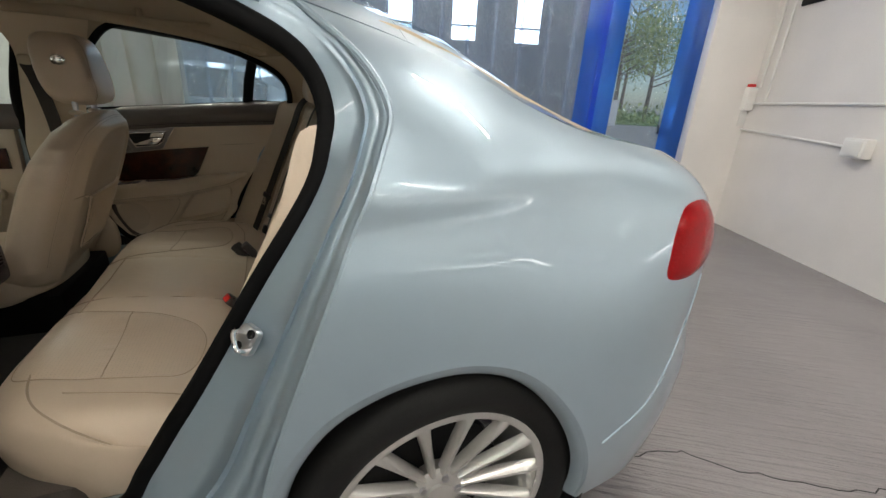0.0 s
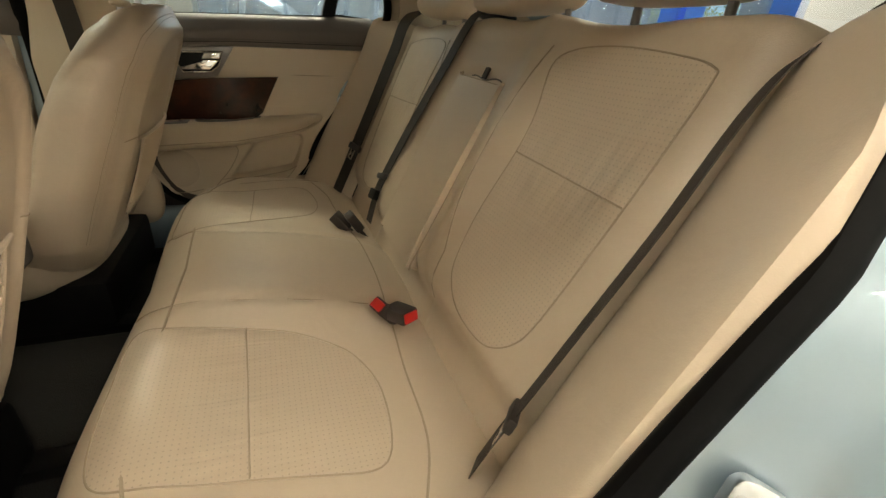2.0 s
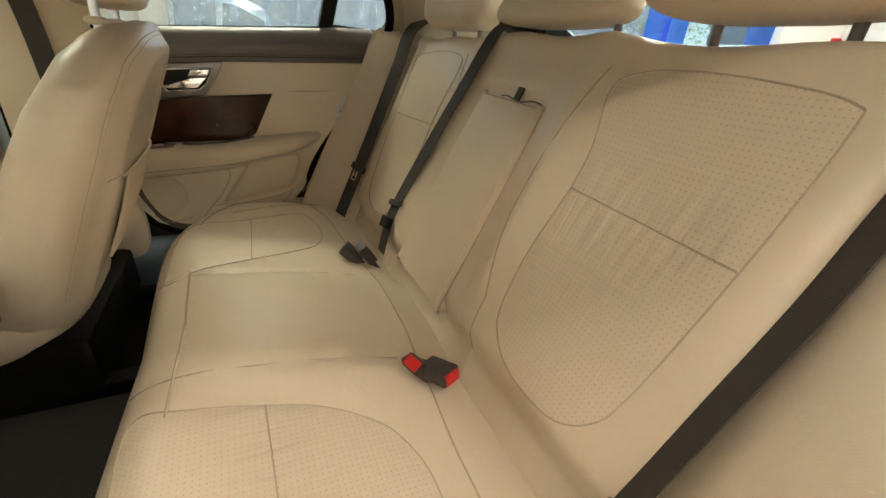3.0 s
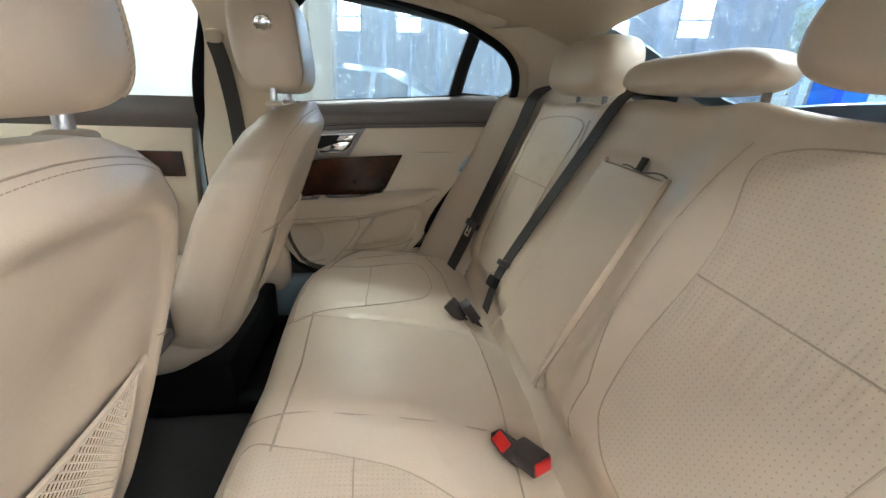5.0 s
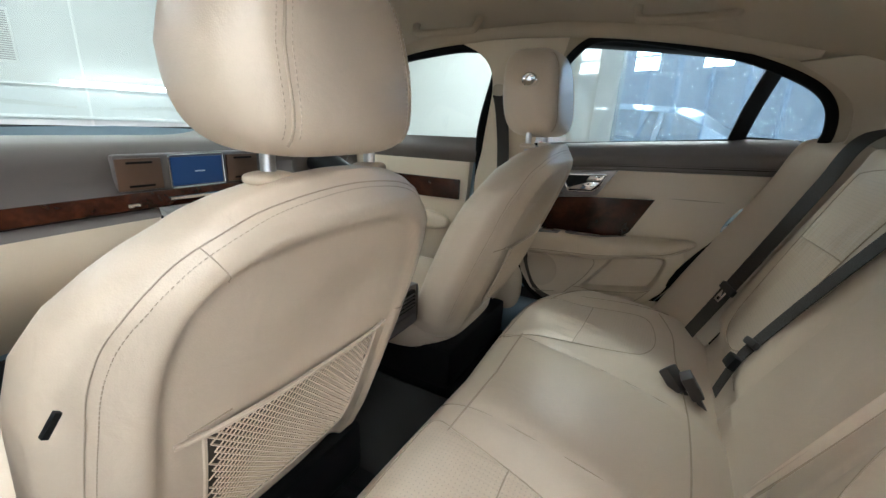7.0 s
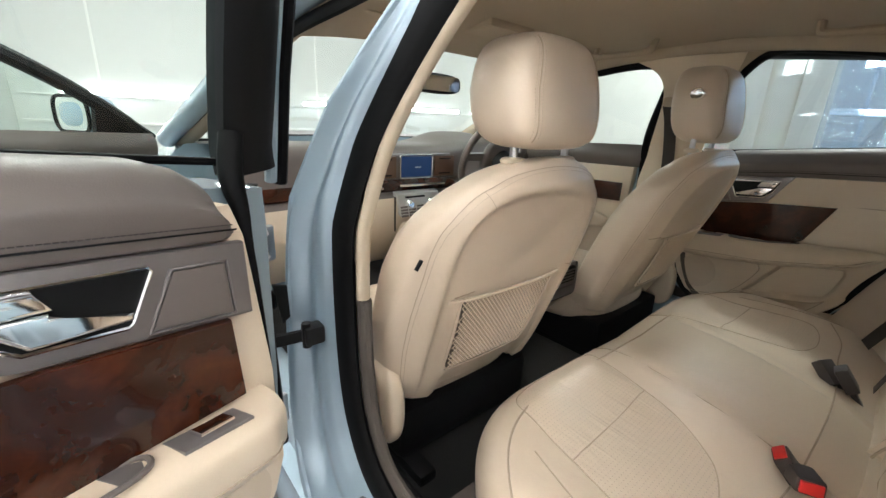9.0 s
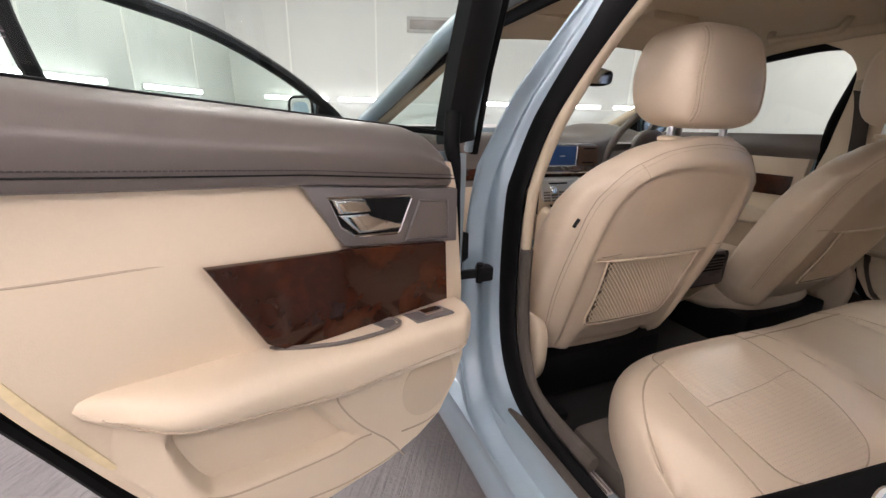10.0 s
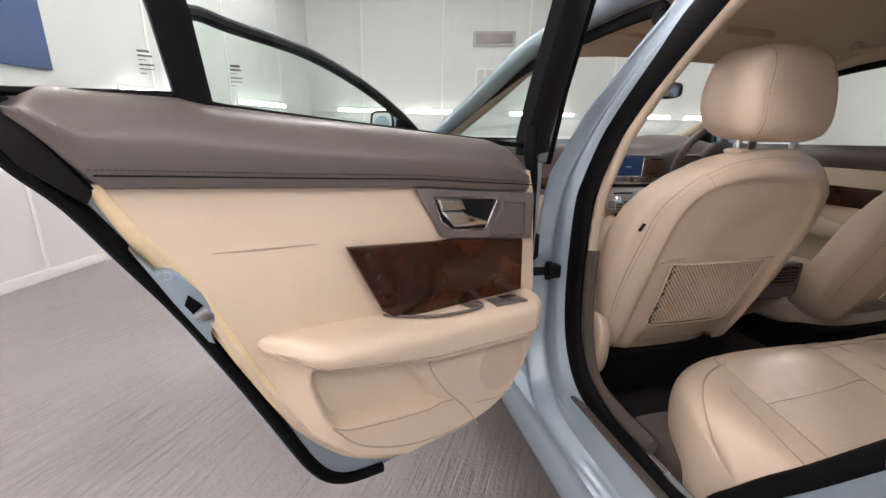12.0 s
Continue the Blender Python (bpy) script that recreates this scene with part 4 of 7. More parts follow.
part("centre_panel", box(-1.765, 0.0, 0.915, 0.03, 0.42, 0.11, 0.012), M_BEZEL, dash, "grey centre panel")
part("screen", box(-1.748, 0.012, 0.916, 0.006, 0.158, 0.084, 0.004), M_SCREEN, dash, "lit blue touch screen")
part("screen_mark", box(-1.7445, 0.016, 0.914, 0.001, 0.030, 0.004, 0.0), M_PLASTIC, dash)
part("screen_rim", tube([(-1.746, 0.012 + a, 0.916 + b) for a, b in rounded(0.17, 0.096, 0.008)], 0.003, 6, closed=True), M_CHROME, dash)
for y in (-0.15, 0.165):
    part("air_vent", box(-1.748, y, 0.916, 0.008, 0.115, 0.088, 0.005), M_VENT, dash, "flush closed bronze air vent, brown reflection put into its colour")
    for z in (0.884, 0.948):
        part("vent_slot", box(-1.743, y, z, 0.004, 0.065, 0.006, 0.001), M_DARK, dash)


def stack_at(a, b, o):
    """On the sloping face of the centre stack: across, up, out."""
    return Vector((-1.668 - 0.27 * (b - 0.725) + o, a - 0.025, b - 0.26 * o))


part("radio_panel", plate([(-0.098, 0.728), (0.094, 0.728), (0.104, 0.742), (0.108, 0.820), (-0.108, 0.820), (-0.106, 0.742)], lambda a, b, o: stack_at(a, b, o + 0.012), 0.030, 0.004), M_ALLOY, dash, "silver radio and climate panel")
part("disc_slot", plate([(-0.07, 0.802), (0.03, 0.802), (0.03, 0.809), (-0.07, 0.809)], lambda a, b, o: stack_at(a, b, o + 0.013), 0.003), M_DARK, dash)
for y in (-0.052, 0.056):
    part("knob", loft([[stack_at(y + r * math.cos(t), 0.783 + r * math.sin(t), o) for t in (2 * math.pi * i / 20 for i in range(20))] for r, o in ((0.015, 0.011), (0.015, 0.026), (0.012, 0.030), (0.004, 0.030))]), M_CHROME, dash, "round chrome knob")
for i in range(4):
    for k in range(5):
        y, z = -0.082 + 0.041 * k, 0.768 - 0.0115 * i
        if i > 0 or k % 2 == 0:
            part("key", plate([(y - 0.017, z - 0.0035), (y + 0.017, z - 0.0035), (y + 0.017, z + 0.0035), (y - 0.017, z + 0.0035)], lambda a, b, o: stack_at(a, b, o + 0.0145), 0.004, 0.001), M_BEZEL, dash)
part("silver_strip", box(-1.716, 0.02, 0.845, 0.02, 0.24, 0.010, 0.003), M_CHROME, dash)
part("glovebox_joint", box(-1.668, -0.15, 0.74, 0.004, 0.006, 0.14, 0.001), M_DARK, dash)
part("badge", box(-1.700, -0.20, 0.842, 0.012, 0.03, 0.010, 0.003), M_CHROME, dash)

sw_ = new("steering_wheel")
sw_.parent = car
sw_.matrix_local = pose(-1.70, 0.345, 0.965, 0, -66, 0)
part("wheel_rim", tube([(0.185 * math.cos(t), 0.185 * math.sin(t), 0) for t in (2 * math.pi * i / 48 for i in range(48))], 0.016, 10, closed=True), M_TRIM, sw_, "dark leather steering wheel rim")
part("boss", pillow(0, 0, -0.01, 0.17, 0.16, 0.06), M_TRIM, sw_)
for a in (0, 180, 90, 270):
    c, s = math.cos(radians(a)), math.sin(radians(a))
    if a != 180:
        part("wheel_spoke", ribbon([(0.06 * c, 0.06 * s, 0), (0.175 * c, 0.175 * s, 0)], (-s, c, 0), 0.035, 0.014), M_BEZEL, sw_)
part("column", tube([(0, 0, -0.02), (0, 0, -0.26)], 0.05, 16), M_DARK, sw_)

console = new("centre_console")
console.parent = car


def cons(u, v):
    x = -1.80 + 0.71 * u
    t = math.pi * (v * 1.0)
    hw, zt = 0.115, ip(x, [(-1.75, 0.70), (-1.5, 0.62), (-1.3, 0.64), (-1.2, 0.69), (-1.0, 0.695)])
    pts = along([(-hw, 0.32 + 0.27 * u ** 4), (-hw, zt - 0.04), (-hw + 0.03, zt), (hw - 0.03, zt), (hw, zt - 0.04), (hw, 0.32 + 0.27 * u ** 4)], 5)(v)
    return (x, pts[0], pts[1])


part("console_body", thicken(grid(cons, 20, 30), 0.008), M_CARD, console, "cream leather centre console")
part("console_inlay", thicken(grid(lambda u, v: (-1.752 + 0.44 * u, (2 * v - 1) * (0.088 - 0.01 * u), cons(0.048 / 0.71 + 0.44 / 0.71 * u, 0.5)[2] + 0.006), 20, 8), 0.006), M_WOOD, console, "polished walnut console inlay")
part("selector_plate", plate(rounded(0.13, 0.10, 0.02), lambda a, b, o: (-1.60 + a, b, cons((0.20 + a) / 0.71, 0.5)[2] + 0.010 + o), 0.006, 0.002), M_DARK, console, "black selector surround")
part("selector", loft([[(-1.60 + r * math.cos(q), r * math.sin(q), cons(0.20 / 0.71, 0.5)[2] + o) for q in (2 * math.pi * i / 28 for i in range(28))] for r, o in ((0.034, 0.010), (0.034, 0.024), (0.029, 0.028), (0.010, 0.027))]), M_CHROME, console, "round chrome gear selector")
part("rear_face", box(-1.09, 0, 0.635, 0.02, 0.222, 0.115, 0.02), M_BEZEL, console)
part("rear_vent", box(-1.079, 0, 0.655, 0.010, 0.18, 0.05, 0.008), M_DARK, console, "dark rear air vent")
for k in range(4):
    part("vent_slat", box(-1.074, 0, 0.640 + k * 0.010, 0.008, 0.16, 0.003, 0.001), M_BEZEL, console)
part("ash_tray", box(-1.079, 0, 0.600, 0.012, 0.19, 0.03, 0.006), M_BEZEL, console, "grey hinged tray")

mir = new("rear_view_mirror")
mir.parent = car
part("mirror_shell", pillow(-1.75, 0.03, 1.245, 0.035, 0.25, 0.075, px=3, py=4, pz=3), M_DARK, mir)
part("mirror_glass", plate(rounded(0.225, 0.055, 0.02), lambda a, b, o: (-1.731 + o, 0.03 + a, 1.245 + b), 0.003), M_CHROME, mir, "mirror face")
part("mirror_stem", tube([(-1.765, 0.03, 1.255), (-1.80, 0.02, 1.30)], 0.012, 8), M_DARK, mir)
part("overhead_lamp", box(-1.42, 0.0, 1.385, 0.16, 0.20, 0.03, 0.012), M_LINER, car, "overhead lamp console")
for sgn in (-1, 1):
    part("sun_visor", box(-1.50, sgn * 0.36, 1.365, 0.15, 0.36, 0.018, 0.007, m=None), M_LINER, car, "cream sun visor")


# ---------------- rear bench ----------------
bench = thing("rear_seat", "cream leather rear bench seat with stitched perforated inserts", "car seat")
CP = along([(-0.79, 0.33), (-0.855, 0.40), (-0.885, 0.49), (-0.862, 0.550), (-0.80, 0.578), (-0.69, 0.578), (-0.57, 0.570), (-0.46, 0.550), (-0.40, 0.530), (-0.33, 0.485)], 8)
XF = [tuple(p) for p in spline([(0, -0.885), (0.20, -0.894), (0.39, -0.898), (0.48, -0.886), (0.55, -0.855), (0.61, -0.803), (0.66, -0.73), (0.71, -0.61), (0.735, -0.50)], 6)]


def cushion(u, v, lift=0.0):
    """u across from -0.735 to 0.735, v along the profile from under the front edge to the backrest."""
    y = -0.735 + 1.47 * u
    x, z = CP(v)
    k = (ip(abs(y), XF) + 0.38) / (-0.885 + 0.38)
    x = -0.38 + (x + 0.38) * k
    top = smooth(0.36, 0.5, v)
    a = abs(y)
    z += top * (0.018 * math.exp(-(y / 0.16) ** 4) - 0.014 * math.exp(-((a - 0.41) / 0.13) ** 4) * math.exp(-((x + 0.66) / 0.17) ** 4))
    z -= 0.11 * smooth(0.60, 0.735, a) ** 1.5 * smooth(0.3, 0.5, v)
    ys = ip(x, [(-0.86, 0.202), (-0.68, 0.163), (-0.46, 0.118)]) if y > 0 else ip(x, [(-0.846, 0.128), (-0.68, 0.149), (-0.47, 0.172)])
    z -= 0.006 * top * math.exp(-((a - ys) / 0.009) ** 2)
    return Vector((x, y, z + lift))


CENTRE_SEAM = {-1: [(-0.872, -0.122), (-0.846, -0.128), (-0.68, -0.149), (-0.47, -0.172)], 1: [(-0.872, 0.206), (-0.855, 0.200), (-0.68, 0.163), (-0.46, 0.118)]}
part("cushion", grid(cushion, 120, 70), M_LEATHER, bench, "cream leather seat cushion, creased")


def cushion_at(x, y, lift=0.0):
    """The point of the cushion's top over (x, y)."""
    lo, hi = 0.30, 1.0
    for _ in range(22):
        mid = (lo + hi) / 2
        if cushion((y + 0.735) / 1.47, mid).x < x:
            lo = mid
        else:
            hi = mid
    return cushion((y + 0.735) / 1.47, lo, lift)


LEAN = radians(23.5)
P0, UPV, NRM = Vector((-0.372, 0, 0.58)), Vector((math.sin(LEAN), 0, math.cos(LEAN))), Vector((-math.cos(LEAN), 0, math.sin(LEAN)))


def back_off(y, up):
    a = abs(y)
    o = -0.034 * (1 - smooth(-0.01, 0.07, up)) ** 2
    o += 0.013 * math.exp(-((a - 0.19) / 0.045) ** 2) * smooth(0.0, 0.1, up) - 0.012 * math.exp(-((a - 0.385) / 0.10) ** 4) * smooth(0.04, 0.16, up) * (1 - smooth(0.42, 0.54, up))
    o += 0.007 * math.exp(-((a - 0.545) / 0.03) ** 2) * smooth(0.05, 0.2, up) - 0.030 * smooth(0.555, 0.60, a)
    o -= 0.010 * math.exp(-((y + 0.002) / 0.118) ** 8) * (1 - smooth(0.44, 0.47, up)) * smooth(-0.02, 0.02, up)
    o -= 0.004 * math.exp(-((a - 0.205 + 0.03 * math.sin(math.pi * up / 0.5)) / 0.006) ** 2)
    return o


def backrest(y, up, lift=0.0):
    return P0 + UPV * up + NRM * (back_off(y, up) + lift) + Vector((0, y, 0))


def back_f(u, v):
    y = -0.64 + 1.28 * u
    up = -0.10 + 0.73 * v
    p = backrest(y, min(up, 0.52))
    if up > 0.52:
        t = (up - 0.52) / 0.11
        crest = 0.030 + 0.010 * math.exp(-(y / 0.19) ** 4) + 0.004 * math.sin(23 * y)
        p += Vector((0.014 * t + 0.085 * t * t, 0, crest * math.sin(math.pi * min(1.0, t) * 1.12)))
    return p


part("backrest", grid(back_f, 150, 90), M_LEATHER, bench, "cream leather seat back, creased")


def insert(pts, place, name, label, rise=0.006, rings=8, uvscale=1.0):
    """A padded leather panel inside a closed seam line."""
    bm = bmesh.new()
    layer = bm.loops.layers.uv.new("UVMap")
    n = len(pts)
    c = np.mean(pts, axis=0)
    flat = {}
    rows = []
    for k in range(rings + 1):
        f = 1 - k / rings
        row = []
        for p in pts:
            a, b = c + (np.array(p) - c) * f
            v = bm.verts.new(place(a, b, rise * (1 - f ** 4) + 0.0008))
            flat[v] = (a, b)
            row.append(v)
        rows.append(row)
    for A, B in zip(rows, rows[1:]):
        for i in range(n):
            j = (i + 1) % n
            bm.faces.new((A[i], A[j], B[j], B[i]))
    for f in bm.faces:
        for lp in f.loops:
            lp[layer].uv = flat[lp.vert]
    bmesh.ops.remove_doubles(bm, verts=bm.verts, dist=1e-6)
    return part(name, bm, M_PERF if name == "back_insert" else M_PERF_SEAT, bench, label)


def seam(path, r=0.0012):
    return part("seam", tube(path, r, 6), M_SEAM, bench, "stitched seam")


for sgn in (-1, 1):
    # cushion insert: straight front, rounded back corners
    ci = spline([(-0.858, 0.190), (-0.862, 0.30), (-0.856, 0.42), (-0.830, 0.476), (-0.76, 0.494), (-0.683, 0.509), (-0.60, 0.529), (-0.547, 0.538), (-0.520, 0.520), (-0.505, 0.465), (-0.503, 0.39), (-0.522, 0.330), (-0.552, 0.295), (-0.62, 0.255), (-0.697, 0.231), (-0.79, 0.207)], 6, closed=True)
    cpts = [(x, sgn * y) for x, y in ci]
    insert(cpts, lambda a, b, o: cushion_at(a, b, o), "seat_insert", "perforated cream leather insert")
    seam([cushion_at(a, b, 0.0012) for a, b in cpts + cpts[:1]])
    seam([cushion_at(-0.690 + 0.008 * k / 24, sgn * (0.233 + 0.274 * k / 24), 0.0066 if 1 < k < 23 else 0.003) for k in range(25)])
    seam([cushion_at(*p, 0.0008) for p in [(float(a), float(b)) for a, b in spline(CENTRE_SEAM[sgn], 8)]])
    seam([cushion_at(*p, 0.001) for p in [(float(a), sgn * float(b)) for a, b in spline([(-0.728, 0.552), (-0.680, 0.567), (-0.607, 0.588), (-0.473, 0.622)], 6)]])
    # back insert
    bi = spline([(0.240, 0.480), (0.259, 0.40), (0.262, 0.33), (0.251, 0.208), (0.258, 0.113), (0.280, 0.076), (0.325, 0.052), (0.385, 0.046), (0.440, 0.056), (0.480, 0.092), (0.498, 0.150), (0.518, 0.322), (0.527, 0.470), (0.515, 0.498), (0.453, 0.511), (0.358, 0.517), (0.275, 0.509)], 6, closed=True)
    bpts = [(sgn * y, up) for y, up in bi]
    insert(bpts, lambda a, b, o: backrest(a, b, o), "back_insert", "perforated cream leather insert")
    seam([backrest(a, b, 0.0012) for a, b in bpts + bpts[:1]])
    seam([backrest(sgn * (0.264 + 0.252 * k / 20), 0.331 - 0.008 * k / 20, 0.0066 if 0 < k < 20 else 0.003) for k in range(21)], 0.0013)
    seam([backrest(sgn * (0.222 - 0.05 * math.sin(math.pi * min(1, k / 16)) * 0.9), 0.51 - 0.50 * k / 20, 0.0005) for k in range(21)])
    # side bolster, a wedge that rises from the belt to the door seal
    low_p = [(-0.556, -0.03), (-0.580, 0.004), (-0.600, 0.034), (-0.628, 0.064), (-0.66, 0.088), (-0.69, 0.105), (-0.718, 0.115), (-0.732, 0.100), (-0.738, 0.070), (-0.738, 0.030)]
    mid_p = [(-0.566, -0.03), (-0.588, -0.006), (-0.605, 0.018), (-0.630, 0.042), (-0.66, 0.064), (-0.69, 0.084), (-0.718, 0.098), (-0.732, 0.086), (-0.738, 0.058), (-0.738, 0.020)]

    def bolster(u, v, sgn=sgn, lo=along(low_p, 6), hi=along(mid_p, 6)):
        up = -0.16 + 0.72 * v
        k = smooth(0.0, 0.42, up)
        a, o = lo(u) * (1 - k) + hi(u) * k
        a = max(a, 0.003 - seal_y(P0.z + UPV.z * up + NRM.z * o))
        o += 0.012 * smooth(0.40, 0.50, up) * u - 0.05 * smooth(0.50, 0.56, up) ** 2
        return P0 + UPV * up + NRM * o + Vector((0, -sgn * a, 0))
    part("side_bolster", grid(bolster, 34, 48), M_LEATHER, bench, "rounded cream leather side bolster")

# rear edge of the cushion, in front of the seat back
seam([cushion_at(x, y, 0.0012) for x, y in [(float(a), float(b)) for a, b in spline([(-0.50, -0.60), (-0.462, -0.50), (-0.452, -0.36), (-0.436, -0.20), (-0.43, 0.0), (-0.436, 0.20), (-0.452, 0.36), (-0.462, 0.50), (-0.50, 0.60)], 8)]], 0.0016)
# front piping of the cushion
seam([cushion(0.03 + 0.94 * k / 90, 0.395) + Vector((-0.001, 0, 0.001)) for k in range(91)], 0.002)
# armrest flap in the middle
am = spline([(-0.108, 0.420), (-0.095, 0.428), (0.080, 0.433), (0.090, 0.424), (0.104, 0.22), (0.121, 0.030), (0.110, 0.018), (-0.088, 0.014), (-0.099, 0.026), (-0.108, 0.22)], 5, closed=True)
arm = part("armrest", plate(am, lambda a, b, o: P0 + UPV * b + NRM * (0.003 + o + 0.006 * math.sin(math.pi * max(0, min(1, b / 0.43)))) + Vector((0, a, 0)), 0.03, 0.009, 3), M_LEATHER, bench, "folded cream leather centre armrest")
part("armrest_seam", tube([P0 + UPV * (0.22 + (b - 0.22) * 1.012) + NRM * (-0.0065) + Vector((0, a * 1.03, 0)) for a, b in am], 0.0022, 6, closed=True), M_SEAM, bench)
# thin taupe bar paints the shade of the crease over the flap
part("armrest_crease_shade", tube([P0 + UPV * (0.437 + 0.003 * math.sin(9 * q)) + NRM * 0.002 + Vector((0, -0.108 + 0.13 * q, 0)) for q in np.linspace(0, 1, 12)], 0.0016, 6), M_TRIM, bench, "dark line painting the shade in the crease above the armrest")
part("pull_strap", box(0, 0, 0, 0.006, 0.016, 0.026, 0.002, m=Matrix.Translation(backrest(-0.028, 0.448, 0.008)) @ pose(0, 0, 0, 0, 23, 0)), M_BELT, bench, "small brown pull strap")


def headrest(x, y, z, wx, wy, wz, posts, parent, lean=0.0):
    def bend(p):
        return Vector((p.x + lean * p.z - 0.10 * p.y * p.y / wy * 2, p.y * (1 - 0.22 * max(0, p.z) / wz), p.z))
    h = part("headrest", pillow(x, y, z, wx, wy, wz, 3.4, 4.2, 3.3, 56, 32, bend), M_LEATHER, parent, "cream leather headrest")
    for dy in posts:
        part("headrest_post", tube([(x + 0.0, y + dy, z - wz * 0.40), (x + 0.0, y + dy, z - wz * 0.5 - 0.07)], 0.0065, 10), M_BEZEL, parent, "grey metal headrest post")
    return h


headrest(-0.115, -0.395, 1.177, 0.13, 0.335, 0.140, (-0.072, 0.072), bench, 0.12)
headrest(-0.105, 0.375, 1.175, 0.13, 0.335, 0.140, (-0.072, 0.072), bench, 0.12)
headrest(-0.105, -0.012, 1.142, 0.105, 0.345, 0.070, (-0.135, 0.135), bench, 0.2)


# ---------------- belts ----------------
def strap(name, label, ctrl, side, width=0.047):
    t = thing(name, label, "seat belt", group="rear seat belts")
    part("webbing", ribbon(spline(ctrl, 8), side, width, 0.0016), M_BELT, t)
    return t


def on_plane(y, up, o):
    return P0 + UPV * up + NRM * o + Vector((0, y, 0))


BY = {-1: -0.570, 1: 0.560}


def belt_line(sgn):
    if sgn < 0:
        return [Vector((-0.06, -0.635, 1.15)), on_plane(-0.612, 0.53, 0.012)] + [on_plane(y, up, 0.024) for y, up in ((-0.594, 0.465), (-0.586, 0.32), (-0.576, 0.20), (-0.568, 0.10), (-0.560, 0.01), (-0.556, -0.06))]
    return [Vector((-0.04, 0.66, 1.165)), on_plane(0.618, 0.57, 0.020)] + [on_plane(y, up, 0.028) for y, up in ((0.590, 0.45), (0.574, 0.30), (0.562, 0.14), (0.556, 0.05), (0.552, -0.05))]


for sgn in (-1, 1):
    b = strap("seat_belt", "dark brown webbing seat belt lying down the seat back",
              belt_line(sgn), NRM * 0.72 + Vector((0, sgn * 0.70, 0)) if sgn < 0 else NRM * 0.45 + Vector((0, sgn * 0.9, 0)))
    yt = BY[sgn]
    side_ = (NRM * (0.72 if sgn < 0 else 0.45) + Vector((0, sgn * (0.70 if sgn < 0 else 0.9), 0))).normalized()
    out_ = UPV.cross(side_) if UPV.cross(side_).dot(NRM) > 0 else side_.cross(UPV)
    on_belt = Matrix((out_, side_, UPV)).transposed().to_4x4()
    up_ = 0.115 if sgn > 0 else 0.045
    grip_at = on_plane(yt, up_, 0.026)
    part("tongue", box(0.004, 0, 0, 0.013, 0.058, 0.022, 0.005, m=Matrix.Translation(grip_at) @ on_belt), M_BUCKLE, b, "black buckle tongue grip")
    part("tongue_plate", box(0.006, 0, -0.026, 0.003, 0.022, 0.036, 0.001, m=Matrix.Translation(grip_at) @ on_belt), M_CHROME, b, "steel tongue")
    part("tongue_slot", box(0.006, 0, -0.034, 0.0036, 0.010, 0.008, 0.0, m=Matrix.Translation(grip_at) @ on_belt), M_DARK, b)
    part("guide", box(0, 0, 0, 0.05, 0.075, 0.03, 0.01, m=Matrix.Translation((-0.01, sgn * 0.655, 1.165))), M_LINER, b)
mb = strap("seat_belt", "dark brown middle seat belt plugged into its buckle",
           [on_plane(0.120, 0.60, -0.03), on_plane(0.132, 0.565, 0.012)] + [backrest(y, up, 0.007) for y, up in ((0.160, 0.44), (0.185, 0.29), (0.228, 0.12), (0.231, 0.06))] + [on_plane(0.222, -0.02, 0.0)], (0.0, 1, 0.0))
part("belt_outlet", box(0, 0, 0, 0.06, 0.10, 0.022, 0.008, m=Matrix.Translation(on_plane(0.118, 0.590, -0.03)) @ pose(0, 0, 0, 0, 20, 0)), M_DARK, mb)
part("belt_stop", box(0, 0, 0, 0.012, 0.062, 0.016, 0.004, m=Matrix.Translation(backrest(0.226, 0.118, 0.012)) @ pose(0, 0, 0, -14, 23, 0)), M_BUCKLE, mb)
part("tongue", box(0, 0, 0, 0.016, 0.050, 0.030, 0.005, m=Matrix.Translation(backrest(0.230, 0.060, 0.014)) @ pose(0, 0, 0, -10, 23, 0)), M_DARK, mb)


def buckle(x, y, z, turn, tip, lit=True):
    t = thing("belt_buckle", "dark belt buckle with red release button on the seat" if lit else "dark belt buckle tucked into the seat", "belt buckle", pose(x, y, z, 0, tip, turn), group="belt buckles")
    part("case", box(0, 0, 0, 0.058, 0.038, 0.026, 0.005), M_BUCKLE, t)
    if lit:
        part("button", box(-0.0285, 0, 0.0, 0.007, 0.030, 0.019, 0.002), M_RED, t, "red release button")
    part("stalk", box(0.05, 0, -0.002, 0.06, 0.022, 0.012, 0.004), M_BUCKLE, t)


buckle(-0.448, -0.226, 0.566, 18, 50)
buckle(-0.428, -0.254, 0.578, 114, 14)
buckle(-0.425, 0.205, 0.572, 8, 55, False)
buckle(-0.458, 0.222, 0.566, -28, 42, False)


for sgn, pts in ((1, [(-1.09, 0.585, 1.19), (-1.085, 0.615, 1.13), (-1.08, 0.648, 1.0), (-1.075, 0.66, 0.80), (-1.075, 0.66, 0.60)]), (-1, [(-1.00, -0.655, 1.17), (-1.02, -0.68, 1.05), (-1.065, -0.688, 0.84), (-1.09, -0.69, 0.70), (-1.11, -0.69, 0.55)])):
    fb = thing("seat_belt", "dark brown front seat belt hanging on the centre pillar", "seat belt", group="front seat belts")
    part("webbing", ribbon(spline(pts, 8), (0.95, 0.0, -0.2) if sgn > 0 else (0.35, -0.9, 0.0), 0.044 if sgn > 0 else 0.026, 0.0016), M_BELT, fb)
    part("guide", pillow(pts[0][0], pts[0][1], pts[0][2] + 0.015, 0.045, 0.02, 0.035), M_LINER, fb)


